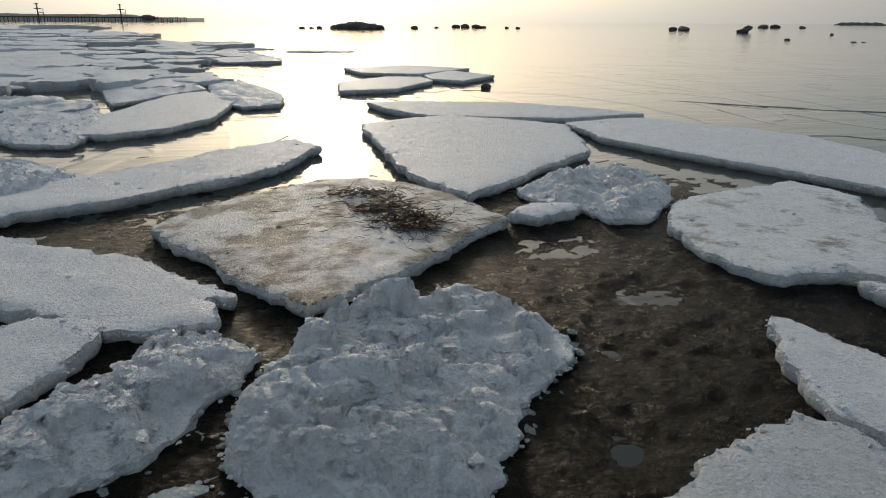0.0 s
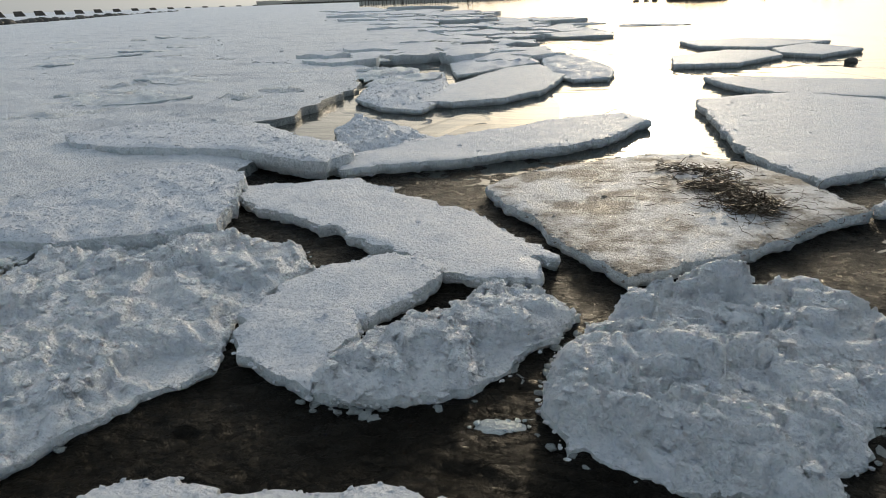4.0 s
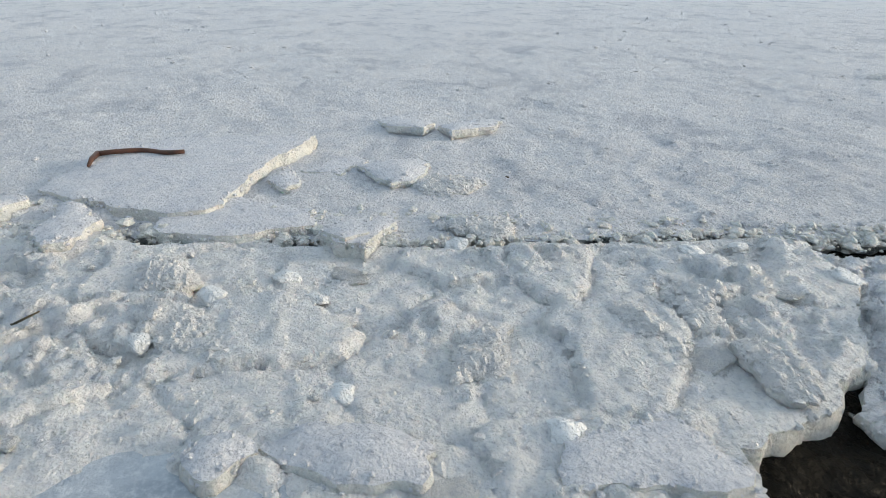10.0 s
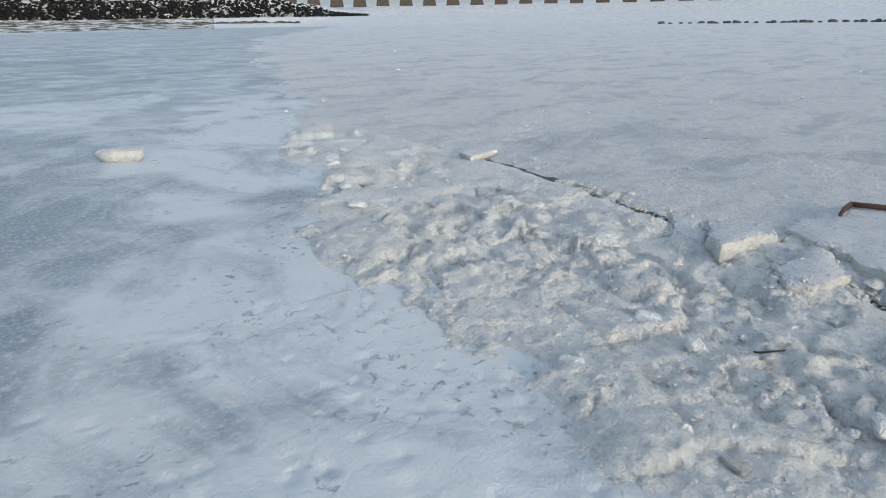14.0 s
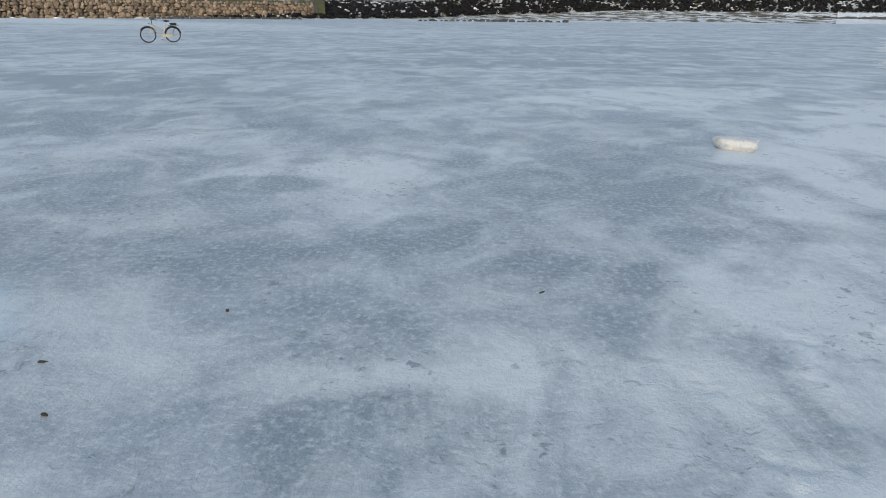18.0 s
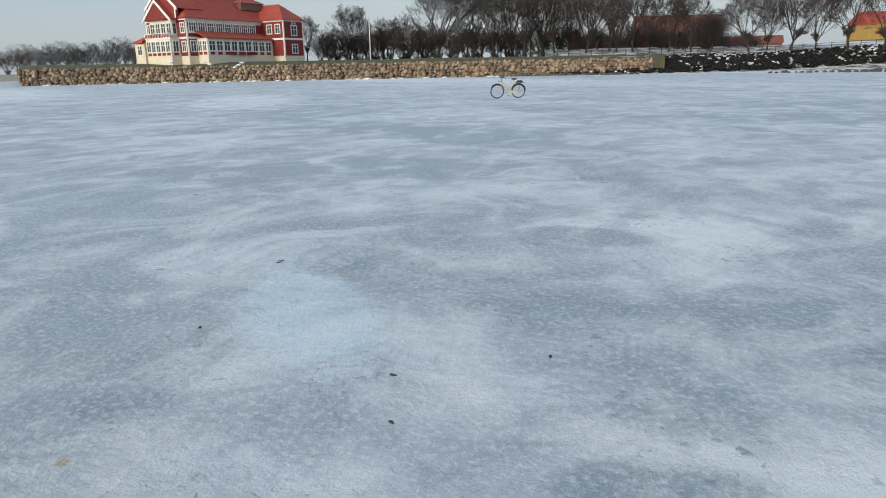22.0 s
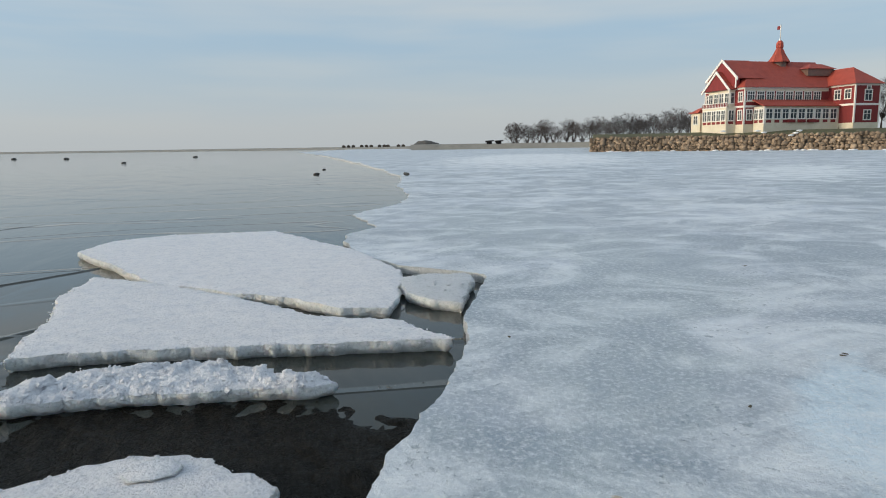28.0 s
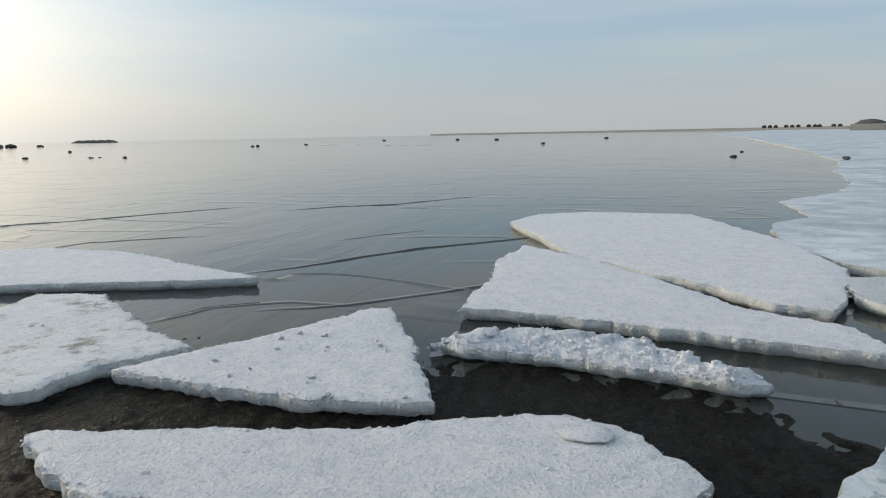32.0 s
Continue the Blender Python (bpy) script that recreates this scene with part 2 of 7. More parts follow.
def granular(name, hollow, snow, rough=0.65, patch=1.6, depth=0.05, grain=0.012, stain=None, streak=0.0, cells=62.0, pit=0.5, glow=0.0):
    """Frozen slush and old snow: blue-grey hollows, white crests, and rounded grains of ice (cells to a metre) frozen
    together. Hollows, pits and seams carry recess shade in the colour.
    """
    m, nodes, links, p = material(name)
    v = place(nodes, links)
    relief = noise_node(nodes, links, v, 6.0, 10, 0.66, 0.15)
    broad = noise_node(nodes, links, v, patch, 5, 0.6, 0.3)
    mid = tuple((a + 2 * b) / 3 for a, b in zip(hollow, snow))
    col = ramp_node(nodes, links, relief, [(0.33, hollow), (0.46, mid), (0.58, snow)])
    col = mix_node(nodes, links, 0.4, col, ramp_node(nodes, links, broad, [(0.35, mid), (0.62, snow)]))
    if streak:
        s = noise_node(nodes, links, place(nodes, links, (0.6, 1.0, 1.0)), 0.9, 9, 0.72, 0.8)
        col = mix_node(nodes, links, ramp_node(nodes, links, s, [(0.38, (streak,) * 3), (0.50, (0, 0, 0))]), col, tuple(c * 0.85 for c in hollow))
    if stain:
        tone, size, amount = stain
        s = noise_node(nodes, links, v, size, 8, 0.72)
        col = mix_node(nodes, links, ramp_node(nodes, links, s, [(1 - amount - 0.07, (0, 0, 0)), (1 - amount + 0.05, (0.9, 0.9, 0.9))]), col, tone)
    # pits go dark where the bump sinks: occlusion put into the colour
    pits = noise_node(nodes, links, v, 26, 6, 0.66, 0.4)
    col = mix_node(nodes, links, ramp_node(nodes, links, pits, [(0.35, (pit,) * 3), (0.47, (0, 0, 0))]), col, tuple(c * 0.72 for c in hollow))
    warp = nodes.new("ShaderNodeVectorMath")
    warp.operation = "MULTIPLY_ADD"
    warp.inputs[1].default_value = (0.02, 0.02, 0.02)
    wob = nodes.new("ShaderNodeTexNoise")
    wob.inputs["Scale"].default_value = 40.0
    links.new(v, wob.inputs["Vector"])
    links.new(wob.outputs["Color"], warp.inputs[0])
    links.new(v, warp.inputs[2])
    grains = []
    for k in (1.0, 2.4):
        cell = nodes.new("ShaderNodeTexVoronoi")
        cell.feature = "SMOOTH_F1"
        cell.inputs["Smoothness"].default_value = 0.7
        cell.inputs["Scale"].default_value = cells * k
        links.new(warp.outputs["Vector"], cell.inputs["Vector"])
        grains.append(cell.outputs["Distance"])
    # crevice shade between the grains, put into the colour
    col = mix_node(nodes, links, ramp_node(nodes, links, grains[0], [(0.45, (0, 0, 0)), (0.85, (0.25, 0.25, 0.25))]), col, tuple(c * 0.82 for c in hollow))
    links.new(col, p.inputs["Base Color"])
    wet = nodes.new("ShaderNodeMapRange")
    wet.inputs["From Min"].default_value, wet.inputs["From Max"].default_value = 0.35, 0.6
    wet.inputs["To Min"].default_value, wet.inputs["To Max"].default_value = rough * 0.65, rough
    p.inputs["Specular IOR Level"].default_value = 0.35
    links.new(relief, wet.inputs["Value"])
    links.new(wet.outputs["Result"], p.inputs["Roughness"])
    n = bump_node(nodes, links, relief, 0.7, depth * 0.5)
    n = bump_node(nodes, links, pits, 0.7, depth * 0.36, n)
    n = bump_node(nodes, links, noise_node(nodes, links, v, cells * 1.1, 6, 0.66), 0.9, grain * 1.6, n)
    n = bump_node(nodes, links, grains[0], 0.7, -grain * 0.5, n)
    n = bump_node(nodes, links, grains[1], 0.6, -grain * 0.25, n)
    links.new(n, p.inputs["Normal"])
    p.inputs["Subsurface Weight"].default_value = glow
    p.inputs["Subsurface Radius"].default_value = (0.8, 1.0, 1.2)
    p.inputs["Subsurface Scale"].default_value = 0.03
    return m


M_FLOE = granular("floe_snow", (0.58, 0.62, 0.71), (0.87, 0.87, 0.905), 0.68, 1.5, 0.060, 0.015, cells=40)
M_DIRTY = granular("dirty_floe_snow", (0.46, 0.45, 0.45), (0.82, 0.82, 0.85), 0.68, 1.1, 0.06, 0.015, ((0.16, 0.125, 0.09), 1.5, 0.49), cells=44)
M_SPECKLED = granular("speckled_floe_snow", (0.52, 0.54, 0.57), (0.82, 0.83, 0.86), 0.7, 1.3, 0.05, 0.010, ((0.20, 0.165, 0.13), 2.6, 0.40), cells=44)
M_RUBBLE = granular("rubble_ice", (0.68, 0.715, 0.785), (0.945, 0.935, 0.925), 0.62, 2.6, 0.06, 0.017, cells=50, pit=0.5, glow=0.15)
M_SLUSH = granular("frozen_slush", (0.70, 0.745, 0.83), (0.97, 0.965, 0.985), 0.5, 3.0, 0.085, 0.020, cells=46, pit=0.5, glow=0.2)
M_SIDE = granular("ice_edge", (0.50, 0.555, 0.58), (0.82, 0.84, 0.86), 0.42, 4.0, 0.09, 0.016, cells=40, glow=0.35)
# pale cream: sun on the edges is put into this dry-ice colour
M_SUNLITDRYEDGE = granular("sunlit_dry_ice_edge", (0.66, 0.69, 0.69), (0.90, 0.895, 0.87), 0.6, 4.0, 0.08, 0.016, cells=48, glow=0.35)
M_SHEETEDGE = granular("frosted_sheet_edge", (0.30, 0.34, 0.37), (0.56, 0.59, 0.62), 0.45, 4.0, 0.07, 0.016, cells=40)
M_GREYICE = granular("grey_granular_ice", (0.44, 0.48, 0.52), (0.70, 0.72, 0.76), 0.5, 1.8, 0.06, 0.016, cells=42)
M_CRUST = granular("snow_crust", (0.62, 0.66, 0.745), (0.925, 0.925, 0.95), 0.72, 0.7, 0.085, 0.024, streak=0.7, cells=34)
# wet ice, darkened further so the crack's inside reads as shaded
M_SHADEDWETEDGE = granular("shaded_wet_crack_edge", (0.13, 0.15, 0.15), (0.40, 0.42, 0.42), 0.4, 4.0, 0.09, 0.016)
M_GLASS_ICE = surface("clear_wet_ice", (0.60, 0.66, 0.67), (0.86, 0.90, 0.91), 2.0, 0.10, 30, 0.012, 9, 0.02)
M_GLASS_ICE.node_tree.nodes["Principled BSDF"].inputs["Transmission Weight"].default_value = 0.5
M_GLASS_ICE.node_tree.nodes["Principled BSDF"].inputs["IOR"].default_value = 1.31
M_CHUNK = surface("loose_ice", (0.82, 0.85, 0.88), (0.94, 0.94, 0.94), 0.8, 0.55, 9, 0.02, 4, 0.04)


# (x, y, half length, half width, turn, tone): darker wet and paler frosted patches in the ice
PATCHES = [(-5.4, -9.8, 6.5, 2.0, 60, (0.80, 0.84, 0.90)), (82, -38, 50, 14, -25, (0.86, 0.88, 0.91)), (62, -98, 75, 15, -35, (0.82, 0.85, 0.89)), (-25, -150, 70, 32, 5, (0.84, 0.87, 0.90)), (25, -62, 40, 7, -10, (0.66, 0.70, 0.75)), (-2.4, -4.0, 1.2, 2.6, 10, (0.80, 0.84, 0.90)), (-1.4, -2.2, 0.9, 1.5, 20, (0.80, 0.84, 0.90)), (0.46, -3.32, 1.1, 0.6, 80, (0.3, 0.36, 0.42)), (-0.77, -7.57, 2.2, 1.0, -20, (0.3, 0.36, 0.42)), (7.49, -9.47, 4.0, 1.8, 30, (0.3, 0.36, 0.42)), (1.48, -7.6, 2.0, 0.9, 20, (0.78, 0.82, 0.86)), (-0.35, -3.41, 1.2, 0.8, 0, (0.78, 0.82, 0.86)), (3.08, -4.14, 1.35, 0.6, -38, (0.60, 0.73, 0.83)), (1.93, -7.01, 1.0, 0.5, 0, (0.3, 0.36, 0.42)), (0.35, -5.14, 1.2, 0.5, 70, (0.3, 0.36, 0.42)), (20.35, -22.41, 9, 3, -40, (0.3, 0.36, 0.42)), (-4.55, -32.7, 12, 4, 10, (0.3, 0.36, 0.42)), (30.52, -30.56, 14, 4, -45, (0.78, 0.82, 0.86)), (9.19, -16.4, 6, 2.2, -30, (0.3, 0.36, 0.42)), (-3.84, -14.84, 4, 2, 30, (0.78, 0.82, 0.86)), (-2.31, -23.8, 8, 3, 5, (0.3, 0.36, 0.42)), (6.48, -3.24, 2.5, 1.0, -25, (0.3, 0.36, 0.42)), (3.36, -1.74, 1.0, 0.5, 0, (0.3, 0.36, 0.42)), (8.08, -5.68, 4.5, 1.6, -25, (0.38, 0.44, 0.49)), (4.66, -3.27, 2.2, 0.9, -28, (0.38, 0.44, 0.49)), (14.04, -6.02, 6, 2.2, -15, (0.38, 0.44, 0.49)), (2.95, -1.96, 1.2, 0.5, -35, (0.38, 0.44, 0.49)), (0.42, -3.07, 0.75, 0.5, 10, (0.3, 0.36, 0.42)), (2.82, -2.25, 0.055, 0.035, 20, (0.34, 0.22, 0.05))]


def smooth_ice():
    m, nodes, links, p = material("smooth_sea_ice")
    v = place(nodes, links)
    big = noise_node(nodes, links, v, 0.28, 5, 0.62, 0.6)
    mid = noise_node(nodes, links, v, 1.5, 5, 0.6, 0.2)
    col = ramp_node(nodes, links, big, [(0.40, (0.23, 0.28, 0.35)), (0.49, (0.41, 0.455, 0.52)), (0.60, (0.66, 0.70, 0.78))])
    patch = ramp_node(nodes, links, mid, [(0.40, (0.33, 0.40, 0.47)), (0.60, (0.70, 0.74, 0.78))])
    col = mix_node(nodes, links, 0.45, col, patch)
    warp = nodes.new("ShaderNodeTexNoise")
    warp.inputs["Scale"].default_value = 0.9
    warp.inputs["Detail"].default_value = 4.0
    links.new(v, warp.inputs["Vector"])
    for x, y, a, c, turn, tone in PATCHES:
        mp = nodes.new("ShaderNodeMapping")
        mp.vector_type = "TEXTURE"
        mp.inputs["Location"].default_value = (x, y, 0)
        mp.inputs["Rotation"].default_value = (0, 0, radians(turn))
        mp.inputs["Scale"].default_value = (a, c, 1)
        links.new(v, mp.inputs["Vector"])
        off = nodes.new("ShaderNodeVectorMath")
        off.operation = "MULTIPLY_ADD"
        off.inputs[1].default_value = (1.6, 1.6, 0)
        off.inputs[2].default_value = (-0.8, -0.8, 0)
        links.new(warp.outputs["Color"], off.inputs[0])
        addv = nodes.new("ShaderNodeVectorMath")
        addv.operation = "ADD"
        links.new(mp.outputs["Vector"], addv.inputs[0])
        links.new(off.outputs["Vector"], addv.inputs[1])
        ln = nodes.new("ShaderNodeVectorMath")
        ln.operation = "LENGTH"
        links.new(addv.outputs["Vector"], ln.inputs[0])
        soft = ramp_node(nodes, links, ln.outputs["Value"], [(0.62, (0.85, 0.85, 0.85)), (0.86, (0, 0, 0))])
        col = mix_node(nodes, links, soft, col, tone)
    # drifts of blown frost in streaks, refrozen pits and thin frost grains
    streak = noise_node(nodes, links, place(nodes, links, (0.75, 0.55, 1)), 1.2, 10, 0.68, 0.9)
    col = mix_node(nodes, links, ramp_node(nodes, links, streak, [(0.36, (0.6, 0.6, 0.6)), (0.50, (0, 0, 0))]), col, (0.27, 0.33, 0.41))
    col = mix_node(nodes, links, ramp_node(nodes, links, streak, [(0.49, (0, 0, 0)), (0.64, (0.65, 0.65, 0.65))]), col, (0.78, 0.82, 0.86))
    pit = noise_node(nodes, links, v, 13, 6, 0.62, 0.6)
    where = noise_node(nodes, links, v, 1.1, 3, 0.5)
    gate = nodes.new("ShaderNodeMath")
    gate.operation = "MULTIPLY"
    links.new(ramp_node(nodes, links, pit, [(0.36, (1, 1, 1)), (0.42, (0, 0, 0))]), gate.inputs[0])
    links.new(ramp_node(nodes, links, where, [(0.47, (0, 0, 0)), (0.60, (0.85, 0.85, 0.85))]), gate.inputs[1])
    col = mix_node(nodes, links, gate.outputs[0], col, (0.26, 0.32, 0.38))
    frost = noise_node(nodes, links, v, 22, 7, 0.75)
    col = mix_node(nodes, links, ramp_node(nodes, links, frost, [(0.48, (0, 0, 0)), (0.64, (0.6, 0.6, 0.6))]), col, (0.80, 0.83, 0.86))
    links.new(col, p.inputs["Base Color"])
    r = nodes.new("ShaderNodeMapRange")
    r.inputs["To Min"].default_value, r.inputs["To Max"].default_value = 0.38, 0.7
    links.new(mid, r.inputs["Value"])
    links.new(r.outputs["Result"], p.inputs["Roughness"])
    n = bump_node(nodes, links, noise_node(nodes, links, v, 5, 10, 0.66, 0.3), 0.8, 0.035)
    n = bump_node(nodes, links, gate.outputs[0], 0.6, -0.012, n)
    n = bump_node(nodes, links, noise_node(nodes, links, v, 55, 5, 0.7), 0.7, 0.012, n)
    links.new(n, p.inputs["Normal"])
    return m


def water_surface():
    m, nodes, links, p = material("shallow_sea_water")
    p.inputs["Base Color"].default_value = (0.026, 0.030, 0.026, 1)
    p.inputs["Roughness"].default_value = 0.06
    p.inputs["IOR"].default_value = 1.33
    v = place(nodes, links, (0.35, 1.0, 1.0))
    w = noise_node(nodes, links, v, 2.2, 3, 0.5, 0.4)
    n = bump_node(nodes, links, w, 0.25, 0.02)
    v2 = place(nodes, links, (0.16, 0.8, 1.0))
    n = bump_node(nodes, links, noise_node(nodes, links, v2, 0.8, 4, 0.55, 1.2), 0.35, 0.06, n)
    # a few long low wavelets running in
    v3 = place(nodes, links, (0.45, 0.13, 1.0))
    line = noise_node(nodes, links, v3, 0.9, 2, 0.4, 0.6)
    crest = ramp_node(nodes, links, line, [(0.470, (0, 0, 0)), (0.500, (1, 1, 1)), (0.512, (0, 0, 0))])
    n = bump_node(nodes, links, crest, 0.45, 0.02, n)
    links.new(n, p.inputs["Normal"])
    return m


def wet_mud():
    m, nodes, links, p = material("wet_mud")
    v = place(nodes, links)
    big = noise_node(nodes, links, v, 1.1, 5, 0.6)
    fine = noise_node(nodes, links, v, 24, 6, 0.7)
    col = ramp_node(nodes, links, big, [(0.3, (0.0035, 0.003, 0.0022)), (0.7, (0.010, 0.0088, 0.0066))])
    col = mix_node(nodes, links, 0.35, col, ramp_node(nodes, links, fine, [(0.3, (0.003, 0.0026, 0.002)), (0.7, (0.016, 0.0135, 0.010))]))
    links.new(col, p.inputs["Base Color"])
    r = nodes.new("ShaderNodeMapRange")
    r.inputs["From Min"].default_value, r.inputs["From Max"].default_value = 0.35, 0.65
    r.inputs["To Min"].default_value, r.inputs["To Max"].default_value = 0.16, 0.42
    links.new(fine, r.inputs["Value"])
    links.new(r.outputs["Result"], p.inputs["Roughness"])
    p.inputs["Specular IOR Level"].default_value = 0.05
    ripple = noise_node(nodes, links, place(nodes, links, (0.62, 1.0, 1.0)), 15, 6, 0.68, 1.2)
    n = bump_node(nodes, links, ripple, 0.95, 0.045)
    links.new(bump_node(nodes, links, fine, 0.7, 0.008, n), p.inputs["Normal"])
    return m


M_SMOOTH = smooth_ice()
M_WATER = water_surface()
M_MUD = wet_mud()


# ---- builders ----
def mesh_of(name, verts, faces, mats, face_mats=None, smooth=True):
    me = bpy.data.meshes.new(name)
    me.from_pydata([tuple(v) for v in verts], [], [tuple(f) for f in faces])
    for m in mats:
        me.materials.append(m)
    if face_mats is not None:
        me.polygons.foreach_set("material_index", np.asarray(face_mats, np.int32))
    if smooth:
        me.polygons.foreach_set("use_smooth", np.ones(len(me.polygons), bool))
    me.update()
    return me


def thing(name, data, label, category, group="", kind=""):
    return tagged(new(name, data), label, category, group, kind)


def part(name, bm, mat, parent, label="", smooth=False):
    """Links a bmesh as one mesh under a thing or a part, in the parent's own space."""
    me = bpy.data.meshes.new(name)
    bm.to_mesh(me)
    bm.free()
    me.materials.append(mat)
    if smooth:
        me.polygons.foreach_set("use_smooth", np.ones(len(me.polygons), bool))
    ob = new(name, me)
    ob.parent = parent
    if label:
        ob["label"] = label
    return ob


def jagged(outline, step, rough, s):
    """The outline's corners joined by broken edges: points every step metres, pushed in and out."""
    out = []
    n = len(outline)
    for i in range(n):
        a, b = np.array(outline[i], float), np.array(outline[(i + 1) % n], float)
        d = b - a
        length = float(np.hypot(*d))
        k = max(1, int(length / step))
        side = np.array((-d[1], d[0])) / max(length, 1e-6)
        for j in range(k):
            p = a + d * j / k
            ease = min(1.0, 3.0 * min(j, k - j) / k + 0.35)
            w = fbm(p[0] + s * 3.7, p[1] - s * 1.9, 0.42, 4, s, 0.7) * rough * ease + fbm(p[0], p[1], 0.12, 3, s + 2, 0.8) * 0.55 * rough
            out.append(p + side * float(w))
    return np.array(out)


def inside(px, py, poly):
    hit = np.zeros(px.shape, bool)
    x0, y0 = poly[:, 0], poly[:, 1]
    x1, y1 = np.roll(x0, -1), np.roll(y0, -1)
    for a, b, c, d in zip(x0, y0, x1, y1):
        if b == d:
            continue
        cross = ((b > py) != (d > py)) & (px < (c - a) * (py - b) / (d - b) + a)
        hit ^= cross
    return hit


def edge_distance(px, py, poly):
    best = np.full(px.shape, 1e9)
    x1, y1 = np.roll(poly[:, 0], -1), np.roll(poly[:, 1], -1)
    for a, b, c, d in zip(poly[:, 0], poly[:, 1], x1, y1):
        vx, vy = c - a, d - b
        t = np.clip(((px - a) * vx + (py - b) * vy) / max(vx * vx + vy * vy, 1e-9), 0, 1)
        best = np.minimum(best, np.hypot(px - a - t * vx, py - b - t * vy))
    return best


def slab_mesh(name, ring, inner, height, bottom, mats, side_steps=4, undercut=0.05, s=0, split=False):
    """A slab with a closed ring, a top raised by height(x, y, d), d being the way to the edge, and broken sides down to bottom."""
    from_inner = inner[inside(inner[:, 0], inner[:, 1], ring)]
    if len(from_inner):
        d = edge_distance(from_inner[:, 0], from_inner[:, 1], ring)
        gap = float(np.median(np.hypot(*(ring - np.roll(ring, 1, 0)).T)))
        from_inner, d = from_inner[d > gap * 0.6], d[d > gap * 0.6]
    else:
        d = np.zeros(0)
    n = len(ring)
    pts = [Vector((float(x), float(y))) for x, y in np.vstack((ring, from_inner))]
    edges = [(i, (i + 1) % n) for i in range(n)]
    v2, _, f2, orig, _, _ = delaunay_2d_cdt(pts, edges, [], 1, 1e-5)
    xy = np.array([tuple(v) for v in v2])
    dist = np.zeros(len(xy))
    source = [o[0] if o else 0 for o in orig]
    alld = np.concatenate((np.zeros(n), d))
    dist = alld[source]
    z = height(xy[:, 0], xy[:, 1], dist)
    verts = [(x, y, float(k)) for (x, y), k in zip(xy, z)]
    faces = [tuple(f) for f in f2]
    tags = [0] * len(faces)
    # the side, from the ring found among the triangulated points
    index = {}
    for i, o in enumerate(orig):
        for k in o:
            if k < n:
                index[k] = i
    loop = [index[k] for k in range(n)]
    centre = ring.mean(0)
    area = float(np.sum(ring[:, 0] * np.roll(ring[:, 1], -1) - ring[:, 1] * np.roll(ring[:, 0], -1)))
    tangent = np.roll(ring, -1, 0) - np.roll(ring, 1, 0)
    out = np.stack((tangent[:, 1], -tangent[:, 0]), 1) * (1 if area > 0 else -1)
    out = out / np.maximum(np.hypot(out[:, 0], out[:, 1])[:, None], 1e-6)
    start = start0 = len(verts)
    verts += [verts[i] for i in loop]
    previous = list(range(start, start + n))
    for k in range(1, side_steps + 1):
        f = k / side_steps
        bulge = math.sin(f * math.pi) * 0.018 - undercut * f * f
        wob = fbm(ring[:, 0] * 1.0 + 5 * k, ring[:, 1] + 3.1 * k, 0.11, 3, s + 31) * 0.022 * math.sin(f * math.pi * 0.8 + 0.2)
        start = len(verts)
        for i in range(n):
            top = verts[loop[i]][2]
            q = ring[i] + out[i] * (bulge + wob[i])
            verts.append((float(q[0]), float(q[1]), top + (bottom - top) * f))
        current = list(range(start, start + n))
        for i in range(n):
            j = (i + 1) % n
            quad = (previous[i], current[i], current[j], previous[j])
            faces.append(quad if area > 0 else quad[::-1])
            tags.append(1)
        previous = current
    if split:
        cut = tags.index(1)
        low = start0
        top = mesh_of("snow_cover", verts[:low], faces[:cut], mats[:1])
        side = mesh_of("ice_edge", verts[low:], [tuple(i - low for i in f) for f in faces[cut:]], mats[1:])
        return top, side
    return mesh_of(name, verts, faces, mats, tags)


def grid_points(ring, step, s):
    lo, hi = ring.min(0), ring.max(0)
    nx, ny = int((hi[0] - lo[0]) / step) + 2, int((hi[1] - lo[1]) / step) + 2
    gx, gy = np.meshgrid(lo[0] + np.arange(nx) * step, lo[1] + np.arange(ny) * step)
    r = np.random.default_rng(s)
    return np.stack((gx.ravel() + r.uniform(-0.3, 0.3, gx.size) * step, gy.ravel() + r.uniform(-0.3, 0.3, gx.size) * step), 1)


